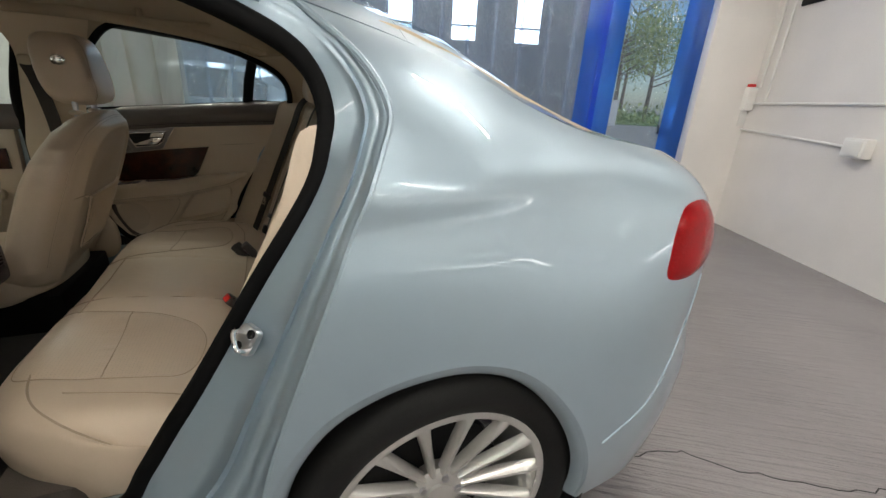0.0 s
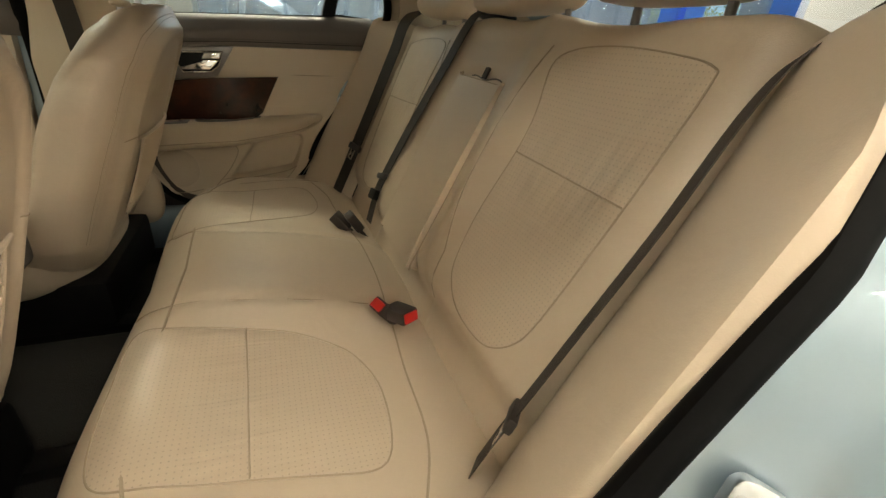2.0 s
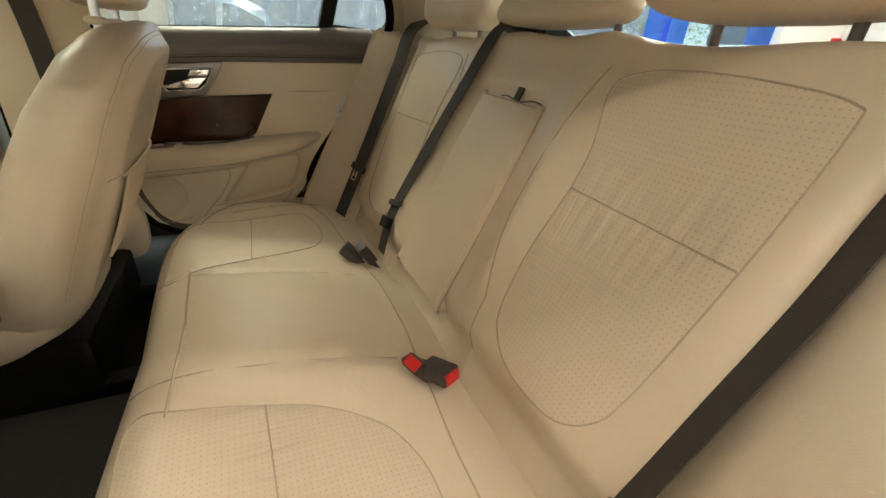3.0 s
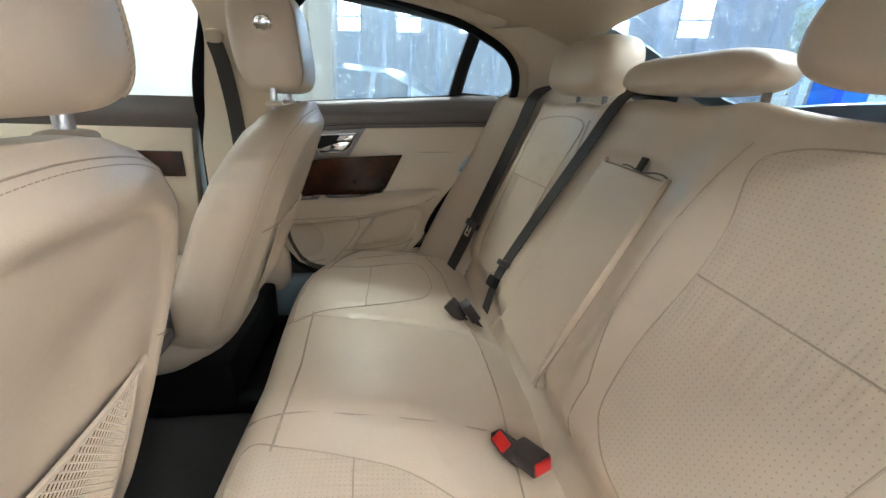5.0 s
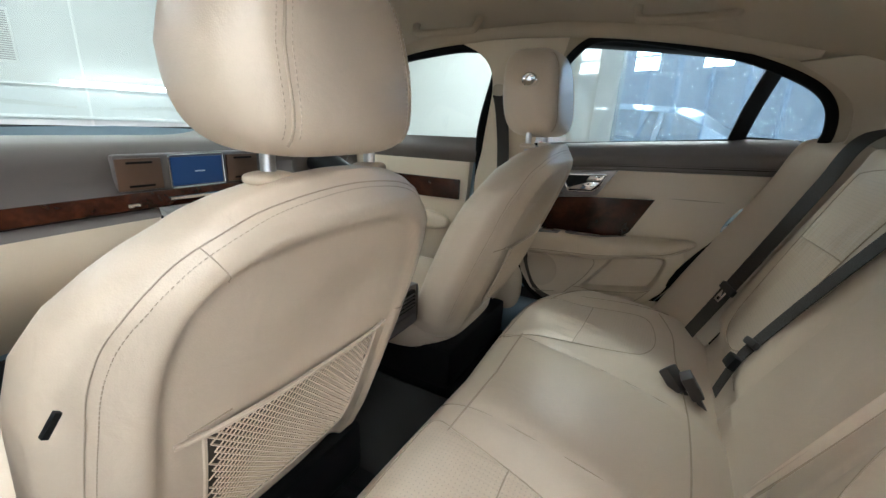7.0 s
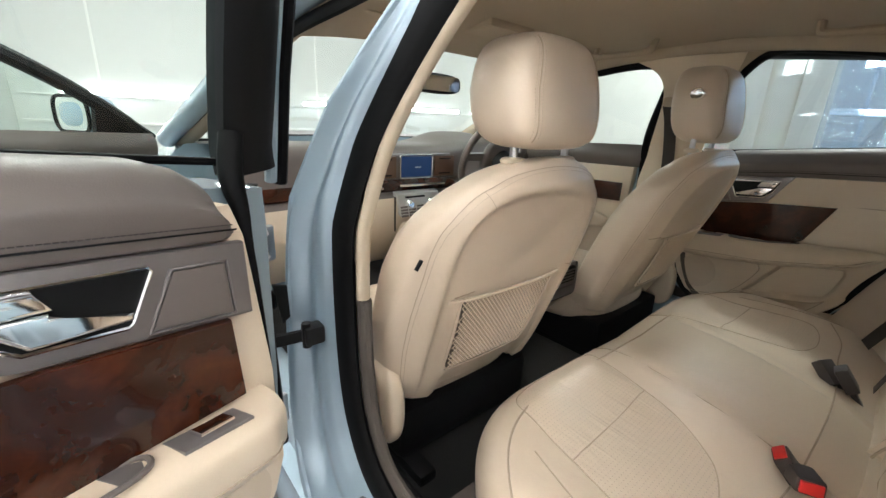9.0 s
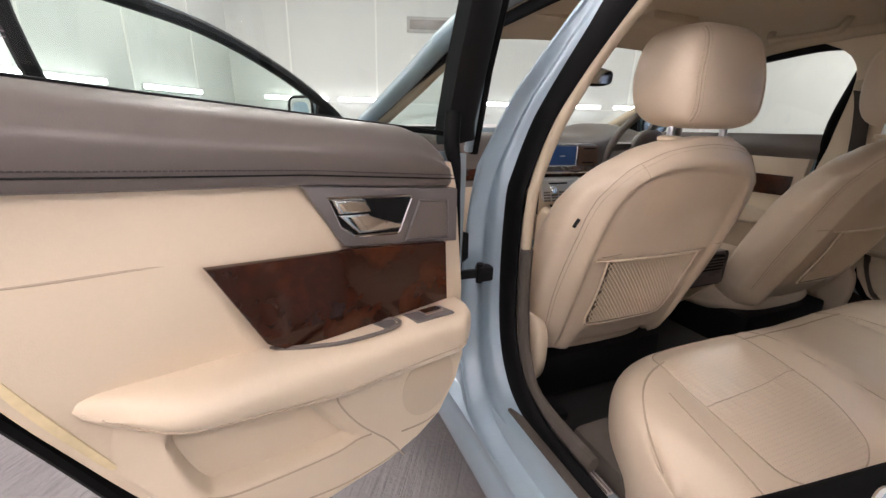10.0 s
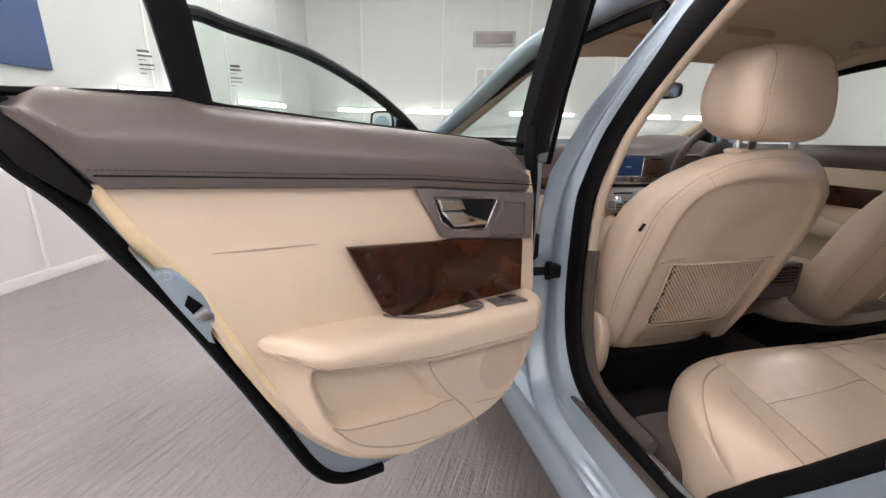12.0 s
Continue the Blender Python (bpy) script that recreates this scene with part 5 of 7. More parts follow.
# ---------------- front seats ----------------
def stitch_row(f, n, parent, length=0.0032, r=0.0005, thread=M_SEAM):
    """A row of short thread stitches along f(0..n-1), every few millimetres, as one fine mesh."""
    P = [Vector(f(k)) for k in range(n)]
    bms, run = [], 0.0
    for a, b in zip(P, P[1:]):
        L = (b - a).length
        run += L
        while run > 0.0054 and L > 1e-6:
            run -= 0.0054
            m, d = b - (b - a) * (run / L), (b - a).normalized()
            bms.append(tube([m, m + d * length], r, 4))
    tagged(part("stitches", merge(*bms), thread, parent, "row of thread stitches"), kind="stuff")


M_NET = leather("net_cord", (0.60, 0.47, 0.33), wrinkle=0.0)
# dark brown stands for the shade seen between the net's cords
M_NET_SHADE = material("net_shade", (0.055, 0.040, 0.027), rough=0.9)


def front_seat(x0, y0, z0, sgn, lift=0.0, rake=0.0, fore=0.0, tall=0.190):
    t = thing("front_seat", "cream leather front seat with net pocket on its back", "car seat", pose(x0, y0, z0), group="front seats")
    HX = -0.912 - fore
    XB = [(z, x + rake * (z - 0.87)) for z, x in ((0.46, -1.035), (0.56, -0.998), (0.60, -0.984), (0.78, -0.924), (0.87, -0.895), (0.95, -0.870), (1.0, -0.858), (1.05, -0.866))]
    HW = [(0.484, 0.12), (0.488, 0.17), (0.495, 0.20), (0.51, 0.222), (0.56, 0.250), (0.70, 0.277), (0.84, 0.278), (0.90, 0.270), (0.94, 0.252), (0.965, 0.226), (0.985, 0.198), (1.005, 0.168), (1.022, 0.134), (1.036, 0.085), (1.043, 0.035)]
    DEPTH = [(0.484, 0.07), (0.495, 0.12), (0.52, 0.155), (0.9, 0.15), (0.98, 0.135), (1.01, 0.11), (1.03, 0.075), (1.043, 0.03)]
    roll = [(-sgn * float(p[0]), float(p[1])) for p in spline([(-0.185, 0.46), (-0.200, 0.62), (-0.206, 0.76), (-0.205, 0.86), (-0.190, 0.922), (-0.158, 0.958), (-0.10, 0.978), (-0.02, 0.983), (0.07, 0.977), (0.125, 0.958), (0.158, 0.922), (0.172, 0.86), (0.170, 0.76), (0.170, 0.62), (0.165, 0.46)], 4)]

    def in_rim(p):
        """Distance to the rim line, positive within it."""
        best, odd = 9.0, False
        for (ax, ay), (bx, by) in zip(roll, roll[1:] + roll[:1]):
            ex, ey = bx - ax, by - ay
            q = max(0.0, min(1.0, ((p[0] - ax) * ex + (p[1] - ay) * ey) / (ex * ex + ey * ey + 1e-12)))
            best = min(best, math.hypot(p[0] - ax - q * ex, p[1] - ay - q * ey))
            if (ay > p[1]) != (by > p[1]) and p[0] < ax + (p[1] - ay) / (by - ay) * ex:
                odd = not odd
        return best if odd else -best

    def relief(a, b):
        """Soft rim round the back panel, and the dish for the knees."""
        d = in_rim((a, b))
        e = abs(a) / ip(b, HW)
        rise = 0.010 * (1 - smooth(-0.004, 0.011, d)) * smooth(-0.050, -0.004, d) - 0.0025 * math.exp(-((d - 0.004) / 0.004) ** 2)
        dish = 0.010 * math.exp(-((b - 0.872 - 0.25 * (a + 0.045 * sgn)) / 0.048) ** 2) * math.exp(-((a + 0.045 * sgn) / 0.085) ** 2)
        return (rise - dish) * (1 - smooth(0.78, 0.97, e))

    rings = []
    for z in [0.484, 0.486, 0.490, 0.496, 0.503] + list(np.linspace(0.511, 1.0, 84)) + [1.004, 1.008, 1.012, 1.016, 1.020, 1.024, 1.028, 1.031, 1.034, 1.037, 1.039, 1.041, 1.0425, 1.043]:
        hw, xb, th = ip(z, HW), ip(z, XB), ip(z, DEPTH)
        ring = []
        for k in range(164):
            a = 2 * math.pi * k / 164
            c, s = math.cos(a), math.sin(a)
            ex = abs(c) ** (2 / 2.6) * math.copysign(1, c)
            ey = abs(s) ** (2 / 3.0) * math.copysign(1, s)
            x = xb - th / 2 + th / 2 * ex
            if c < 0:
                x -= 0.03 * (abs(ey) ** 3) * smooth(1.0, 0.8, z)
            else:
                x += relief(hw * ey, z)
            arch = 0.034 * (1 - smooth(0.115, 0.150, abs(hw * ey))) * (1 - smooth(0.484, 0.60, z))
            ring.append((x, hw * ey, z + arch))
        rings.append(ring)
    part("backrest", loft(rings), M_LEATHER, t, "padded cream leather backrest with a soft raised rim", angle=60)

    def on_back(a, b, o):
        e = min(0.999, abs(a) / ip(b, HW))
        h = ip(b, DEPTH) / 2
        return Vector((ip(b, XB) - h + h * (1 - e ** 3.0) ** (1 / 2.6) + relief(a, b) + o, a, b))
    edge = spline([(-0.232, 0.57), (-0.252, 0.70), (-0.250, 0.84), (-0.240, 0.91), (-0.212, 0.955), (-0.165, 0.992), (-0.10, 1.018), (0, 1.028), (0.10, 1.018), (0.165, 0.992), (0.212, 0.955), (0.240, 0.91), (0.250, 0.84), (0.252, 0.70), (0.232, 0.57)], 10)
    part("edge_seam", tube([on_back(a, b, 0.0002) for a, b in edge], 0.0008, 6), M_SEAM, t, "sewn edge seam")
    stitch_row(lambda k: on_back(edge[k][0] * 0.972, edge[k][1] - 0.006, 0.0005), len(edge), t)
    part("cross_seam", tube([on_back(sgn * (0.150 + 0.018 * q), 0.955 + 0.035 * q, 0.0) for q in np.linspace(0, 1, 16)], 0.0007, 6), M_SEAM, t)
    # net pocket
    bms = []
    NET_W, NET_C = [(0.590, 0.118), (0.605, 0.126), (0.775, 0.137)], 0.024 * sgn

    def net_pt(a, b, o=0.0):
        return on_back(a + NET_C, b, 0.0055 + o + 0.004 * math.sin(math.pi * (b - 0.585) / 0.19))
    for i in range(-48, 49):
        for lean in (1, -1):
            pts = []
            for k in range(13):
                b = 0.592 + 0.180 * k / 12
                a = i * 0.0098 + lean * (b - 0.68) * 0.95
                if abs(a) <= ip(b, NET_W):
                    pts.append(net_pt(a, b))
            if len(pts) > 1:
                bms.append(tube(pts, 0.00115, 4))
    tagged(part("pocket_net", merge(*bms), M_NET, t, "stretched cream net pocket"), kind="stuff")
    # sheet added behind the cords, its dark colour paints the pocket's shade
    part("pocket_shade", thicken(grid(lambda u, v: on_back(NET_C + (2 * u - 1) * ip(0.585 + 0.192 * v, NET_W), 0.585 + 0.192 * v, 0.0035), 14, 10), 0.001), M_NET_SHADE, t, "dark sheet behind the net, pocket shade put into its colour")
    frame_line = [net_pt(-ip(b, NET_W) - 0.002, b, -0.001) for b in np.linspace(0.775, 0.592, 10)] + [net_pt(a, 0.588 - 0.004 * math.cos(a * 10), -0.001) for a in np.linspace(-0.11, 0.11, 10)] + [net_pt(ip(b, NET_W) + 0.002, b, -0.001) for b in np.linspace(0.592, 0.775, 10)]
    part("pocket_edge", tube(frame_line, 0.0028, 6), M_LEATHER, t)
    part("pocket_hem", tube([on_back(NET_C + 0.166 * (2 * k / 24 - 1), 0.777, 0.0085 - 0.006 * abs(k / 12 - 1) ** 3) for k in range(25)], 0.0034, 8), M_LEATHER, t)
    for k in (-1, 1):
        part("rim_seam", tube([on_back(-sgn * (0.0175 + k * (0.150 + 0.045 * q)), 0.790 - 0.006 * q, 0.0004) for q in np.linspace(0, 1, 12)], 0.0011, 6), M_SEAM, t)
    for k in (-1, 1):
        if k == sgn:
            part("recliner_cover", pillow(-1.062, k * 0.252, 0.515, 0.130, 0.052, 0.190, 3, 3, 2.6), M_CARD, t, "cream recliner cover")
        part("seat_runner", box(-1.22, k * 0.19, 0.33, 0.50, 0.045, 0.035, 0.006), M_DARK, t)
    part("cushion", pillow(-1.32, 0, 0.50, 0.52, 0.52, 0.18, 3.2, 3.4, 2.8, 40, 20), M_LEATHER, t, "cream leather seat cushion")
    part("seat_base", box(-1.27, 0, 0.405, 0.46, 0.44, 0.13, 0.02), M_DARK, t)
    part("tag", box(0, 0, 0, 0.006, 0.005, 0.020, 0.001, m=Matrix.Translation((-0.922, sgn * 0.270, 0.870)) @ pose(0, 0, 0, 35 * sgn, 0, 0)), M_DARK, t, "small black side tag")
    def bend(p):
        f = 1 - 0.22 * max(0, p.z) / 0.093 - 0.05 * max(0, -p.z - 0.03) / 0.065
        a = abs(p.y) * f
        return Vector((p.x - 0.35 * p.y * p.y - 0.30 * max(0.0, a - 0.10) * (1 if p.x > 0 else 0.2) - 0.12 * p.z, p.y * f, p.z))
    part("headrest", pillow(HX, sgn * 0.012, 1.152 + lift, 0.142, 0.262, tall, 3.6, 4.6, 4.0, 88, 48, bend), M_LEATHER, t, "cream leather headrest")

    def hr_at(k, b, dy=0.0):
        c_ = (1 - abs(b) ** 4.0) ** (1 / 4.0)
        x = 0.071 * c_ * max(0.0, 1 - (min(0.98, (0.088 + dy) / (0.131 * max(c_, 0.05)))) ** 4.6) ** (1 / 3.6)
        return Vector((HX, sgn * 0.012, 1.152 + lift)) + bend(Vector((x + 0.0008, k * (0.088 + dy), tall / 2 * b)))
    for k in (-1, 1):
        part("headrest_post", tube([(HX + 0.007, k * 0.078, 1.08 + lift), (HX + 0.007, k * 0.078, 1.0)], 0.0075, 14), M_STEEL, t, "chrome headrest post")
        part("post_collar", pillow(HX + 0.007, k * 0.078, 1.036, 0.034, 0.050, 0.014), M_CARD, t)
        part("headrest_seam", tube([hr_at(k, b) for b in np.linspace(-0.86, 0.86, 30)], 0.0013, 6), M_SEAM, t)
        bs = np.linspace(-0.84, 0.84, 60)
        for dy in (-0.007, 0.007):
            stitch_row(lambda q, k=k, dy=dy: hr_at(k, bs[q], dy), 60, t)
        part("fold_button", loft([[(-0.925 + r * math.cos(q), -sgn * (0.112 + o), 1.176 + lift + r * 0.85 * math.sin(q)) for q in (2 * math.pi * i / 24 for i in range(24))] for r, o in ((0.018, 0.0), (0.018, 0.0165), (0.015, 0.019), (0.012, 0.0175), (0.004, 0.0172))]), M_CHROME, t, "round chrome headrest button") if k > 0 else None
    return t


front_seat(0.0, -0.388, 0.0, -1)
front_seat(0.045, 0.37, 0.014, 1, 0.012, 0.07, 0.022, 0.212)


# ---------------- rear doors ----------------
M_FOAM = material("yellowed_edge_foam", (0.66, 0.545, 0.33), rough=0.6, vary=0.30, scale=16)


def rear_door(sgn, angle):
    d = new("rear_door")
    d.parent = car
    hx, hy = -1.114, sgn * 0.85
    d.matrix_local = pose(hx + (0.010 if angle else 0), hy + (0.013 if angle else 0), 0, 0, 0, angle)
    d["label"] = "open rear door with cream and walnut door card" if angle else "closed rear door with cream and walnut door card"

    def at(s, z, o):
        if angle:
            s -= 0.017 * smooth(0.45, 0.72, s)
        return Vector((-1.02 + s - hx, sgn * (0.74 - o) - hy, z))

    def wf(s, z, o):
        """Window plane: leans inwards towards the roof."""
        return at(s, z, o - 0.055 + max(0.0, z - 1.05) * 0.38)
    # painted shell
    rear = spline([(0.835, 1.075), (0.806, 1.023), (0.769, 0.976), (0.726, 0.899), (0.68, 0.818), (0.621, 0.70), (0.572, 0.597), (0.513, 0.474), (0.46, 0.422), (0.38, 0.405)], 4)
    shell = [(float(a), float(b)) for a, b in rear] + [(0.25, 0.42), (0.12, 0.44), (0.03, 0.50), (-0.02, 0.60), (-0.028, 0.70), (-0.032, 0.95), (-0.030, 1.0)]

    def bow(a, b, o):
        return at(a, b, o - (0.085 * (1 - ((b - 0.72) / 0.62) ** 2) if o < -0.05 else 0.0) - 0.03)
    part("shell", plate(shell, bow, 0.075, 0.0), M_PAINT, d, "ice blue painted door shell")
    part("edge_seal", tube([at(a - 0.012, b, -0.028) for a, b in rear[1:]], 0.011, 8), M_RUBBER, d, "black rubber edge seal")
    part("front_edge_seal", tube([at(-0.036, z, -0.045 - 0.02 * math.sin(3.1 * (z - 0.55))) for z in np.linspace(0.56, 1.0, 12)], 0.012, 8), M_RUBBER, d, "black rubber edge strip")
    if angle:
        part("front_card_seal", tube([at(a, b, o) for a, b, o in spline([(-0.002, 0.60, -0.012), (0.000, 0.70, -0.010), (0.006, 0.80, -0.008), (0.013, 0.90, -0.006), (0.018, 0.97, -0.008), (0.020, 1.02, -0.02), (0.004, 1.07, -0.035)], 5)], [0.006 + 0.009 * smooth(16, 26, q) for q in range(31)], 10), M_RUBBER, d, "black rubber along the card's front edge")
    part("skin_edge", tube([at(a + 0.006, b, -0.080) for a, b in rear[1:]], 0.007, 8), M_PAINT, d)
    # card
    card = [(0.735, 1.0), (0.727, 0.985), (0.70, 0.93), (0.68, 0.895), (0.645, 0.82), (0.60, 0.72), (0.555, 0.63), (0.515, 0.567), (0.44, 0.49), (0.34, 0.443), (0.20, 0.440), (0.09, 0.478), (0.03, 0.54), (0.0, 0.64), (0.008, 0.75), (0.026, 0.95), (0.040, 0.99)]
    outline = [tuple(p) for p in spline(card[:14], 5)] + card[14:]
    part("door_card", plate(outline, lambda a, b, o: at(a, b, o + 0.012 * math.exp(-((b - 0.80) / 0.09) ** 2)), 0.035, 0.008, 3), M_CARD, d, "cream vinyl door card")
    if angle:
        inner_e = along([(0.727, 0.999), (0.703, 0.952), (0.666, 0.894), (0.633, 0.834), (0.588, 0.735), (0.545, 0.645), (0.505, 0.580), (0.44, 0.500), (0.36, 0.450)])
        outer_e = along([(0.742, 0.990), (0.719, 0.937), (0.697, 0.895), (0.652, 0.815), (0.612, 0.728), (0.566, 0.636), (0.524, 0.568), (0.45, 0.487), (0.365, 0.440)])

        def foam(u, v):
            (a, b), (c, e) = inner_e(u), outer_e(u)
            q = math.sin(0.5 * math.pi * v)
            a, b = a + (c - a) * q, b + (e - b) * q
            return at(a, b, 0.0015 + 0.012 * math.exp(-((b - 0.80) / 0.09) ** 2) - 0.022 * (1 - math.cos(0.5 * math.pi * v)))
        part("card_edge", thicken(grid(foam, 50, 8), 0.003), M_FOAM, d, "yellowed vinyl edge")
        part("corner_cap", plate([(0.776, 1.062), (0.733, 0.994), (0.742, 0.978), (0.786, 1.020), (0.815, 1.075), (0.795, 1.088)], lambda a, b, o: at(a, b, o - 0.002), 0.012, 0.003), M_DARK, d, "black corner cap")
    else:
        part("edge_gap_seal", tube([at(a + 0.018, b, -0.012) for a, b in spline(card[:12], 5)], 0.008, 8), M_RUBBER, d, "black rubber seal along the card")
    # soft shade of the card's fold, painted as a tapering darker bar
    part("crease_shade", tube([at(a, b, 0.0004 + 0.012 * math.exp(-((b - 0.80) / 0.09) ** 2)) for a, b in spline([(0.44, 0.897), (0.495, 0.901), (0.573, 0.904), (0.63, 0.907)], 8)], [0.0018 * math.sin(math.pi * (0.08 + 0.84 * q / 24)) for q in range(25)], 6), M_SEAM, d)
    # taupe top roll
    def top_f(u, v):
        s = 0.036 + 0.750 * u
        zb = ip(s, [(0.036, 0.962), (0.046, 0.988), (0.060, 1.012), (0.085, 1.030), (0.13, 1.044), (0.60, 1.085), (0.64, 1.093), (0.76, 1.096), (0.778, 1.092), (0.788, 1.082)])
        zl = ip(s, [(-0.01, 0.945), (0.315, 0.975), (0.726, 0.997), (0.768, 1.053), (0.788, 1.072)])
        k_ = min(1.0, (zb - zl) / 0.07)
        pr = [(zb, -0.05), (zb + 0.004, -0.03), (zb - 0.008, -0.004), (zb - 0.03 * k_, 0.012), ((zb + zl) / 2, 0.020), (zl + 0.015 * k_, 0.016), (zl, 0.012), (zl - 0.002, -0.01)]
        z, o = along(pr, 4)(v)
        return at(s, z, o - 0.010 * smooth(0.96, 1.0, u) - 0.02 * smooth(0.03, 0.0, u))
    part("top_roll", grid(top_f, 60, 28), M_TRIM, d, "taupe leather top roll with double stitching")
    part("fold_seam", tube([at(s, ip(s, [(-0.01, 0.945), (0.315, 0.975), (0.73, 0.998)]) + 0.0135, 0.0168) for s in np.linspace(0.045, 0.73, 40)], 0.0011, 6), M_DARK, d, "dark sewn fold")
    stitch_row(lambda k: at(0.045 + 0.69 * k / 60, ip(0.045 + 0.69 * k / 60, [(-0.01, 0.945), (0.315, 0.975), (0.73, 0.998)]) + 0.0195, 0.0178), 61, d, 0.0042, 0.0008, M_BUCKLE)
    # bezel with handle and tweeter
    part("bezel", plate([(0.318, 0.974), (0.262, 0.884), (0.25, 0.880), (0.033, 0.850), (0.036, 0.946)], lambda a, b, o: at(a, b, o + 0.016), 0.012, 0.004), M_BEZEL, d, "grey satin bezel")
    cup = [(0.286, 0.956), (0.146, 0.945), (0.143, 0.940), (0.166, 0.892), (0.171, 0.889), (0.247, 0.897), (0.268, 0.914)]
    part("handle_cup", plate(cup, lambda a, b, o: at(a, b, o + 0.0175), 0.004, 0.001), M_DARK, d, "black handle recess")
    part("handle_rim", tube([at(a, b, 0.0185) for a, b in cup], 0.0022, 6, closed=True), M_CHROME, d)
    lever = [(0.274, 0.932), (0.226, 0.929), (0.209, 0.914), (0.165, 0.907), (0.166, 0.897), (0.243, 0.901)]
    part("lever", plate(lever, lambda a, b, o: at(a, b, o + 0.027 - 0.9 * (a - 0.21) ** 2), 0.009, 0.004, 3), M_CHROME, d, "chrome door lever")
    part("lock_lever", plate([(0.283, 0.954), (0.233, 0.950), (0.222, 0.931), (0.273, 0.934)], lambda a, b, o: at(a, b, o + 0.030), 0.012, 0.004, 3), M_CHROME, d, "chrome lock lever")
    part("tweeter", plate([(0.122, 0.933), (0.066, 0.927), (0.062, 0.864), (0.150, 0.876)], lambda a, b, o: at(a, b, o + 0.0185), 0.003, 0.001), M_TRIM, d, "taupe tweeter grille")
    part("tweeter_rim", tube([at(a, b, 0.018) for a, b in ((0.125, 0.936), (0.063, 0.930), (0.058, 0.860), (0.154, 0.873))], 0.0018, 6, closed=True), M_BEZEL, d)
    # walnut
    wood = [(0.442, 0.893), (0.24, 0.877), (0.068, 0.856), (0.060, 0.745), (0.14, 0.748), (0.33, 0.752), (0.36, 0.758), (0.384, 0.775)]
    part("walnut_panel", plate(wood, lambda a, b, o: at(a, b, o + 0.024), 0.010, 0.003), M_WOOD, d, "polished burr walnut panel")
    # armrest with pull pocket and window switch
    def arm_f(u, v):
        s = 0.028 + 0.562 * u
        zt = ip(s, [(0.02, 0.728), (0.12, 0.738), (0.30, 0.746), (0.52, 0.768), (0.59, 0.775)])
        zb = ip(s, [(-0.05, 0.655), (0.06, 0.650), (0.30, 0.672), (0.52, 0.725), (0.59, 0.755)])
        zm, q = (zt + zb) / 2 + 0.004, math.sqrt(max(0.0, 1 - max(0.0, (u - 0.93) / 0.07) ** 2))
        dp = 0.075 * (0.25 + 0.75 * (1 - smooth(0.80, 1.0, u))) * (0.2 + 0.8 * q) * (0.75 + 0.25 * smooth(0, 0.06, u))
        zt, zb = zm + (zt - zm) * q, zm + (zb - zm) * q
        pr = [(zt + 0.006 * q, 0.0), (zt + 0.004 * q, dp * 0.55), (zt - 0.004 * q, dp * 0.85), (zt - 0.020 * q, dp), (zb + 0.014 * q, dp * 0.95), (zb, dp * 0.72), (zb - 0.004 * q, dp * 0.3), (zb - 0.004 * q, 0.0)]
        z, o = along(pr, 4)(v)
        return at(s, z, o)
    part("armrest", merge(grid(arm_f, 50, 28), plate([(0.0, 0.722), (0.050, 0.712), (0.050, 0.670), (0.0, 0.660)], lambda a, b, o: at(0.031 + o, b, a), 0.002)), M_CARD, d, "padded cream armrest")
    part("arm_seam", tube([arm_f(k / 40, 0.60) + at(0, 0, 0.001) - at(0, 0, 0) for k in range(1, 39)], 0.0014, 6), M_SEAM, d)
    pk = spline([(0.375, 0.006), (0.30, 0.040), (0.23, 0.050), (0.190, 0.044), (0.185, 0.026), (0.21, 0.016), (0.28, 0.010)], 5, closed=True)

    def arm_top(a, b, o):
        zt = ip(a, [(0.02, 0.728), (0.12, 0.738), (0.30, 0.746), (0.52, 0.768), (0.59, 0.775)])
        return at(a, zt + 0.006 + o, b + 0.004)
    part("pull_pocket", plate([(float(a), float(b)) for a, b in pk], arm_top, 0.004, 0.001), M_CARD, d, "cream pull pocket")
    part("pocket_end", plate([(0.225, 0.012), (0.215, 0.046), (0.192, 0.042), (0.188, 0.028), (0.205, 0.018)], lambda a, b, o: arm_top(a, b, o + 0.001), 0.004, 0.001), M_BEZEL, d, "dark pocket end")
    part("pull_rim", tube([arm_top(a, b, 0.001) for a, b in pk], 0.0035, 6, closed=True), M_TRIM, d)
    part("switch_plate", plate([(0.165, 0.018), (0.158, 0.052), (0.078, 0.056), (0.083, 0.022)], arm_top, 0.005, 0.002), M_BEZEL, d, "grey window switch plate")
    part("switch", plate([(0.140, 0.030), (0.137, 0.047), (0.097, 0.048), (0.101, 0.031)], lambda a, b, o: arm_top(a, b, o + 0.007), 0.006, 0.003), M_CHROME, d, "silver window switch")
    # lower panel with a moulded map pocket and the speaker
    low_edge = [(0.0, 0.652), (0.008, 0.62), (0.034, 0.545), (0.076, 0.488), (0.13, 0.462), (0.20, 0.448), (0.34, 0.450), (0.44, 0.495), (0.515, 0.572), (0.58, 0.685)]
    hole = [tuple(p) for p in spline([(0.508, 0.695), (0.479, 0.705), (0.36, 0.681), (0.334, 0.656), (0.275, 0.572), (0.264, 0.556), (0.30, 0.553), (0.45, 0.582), (0.482, 0.60), (0.502, 0.65)], 4, closed=True)]

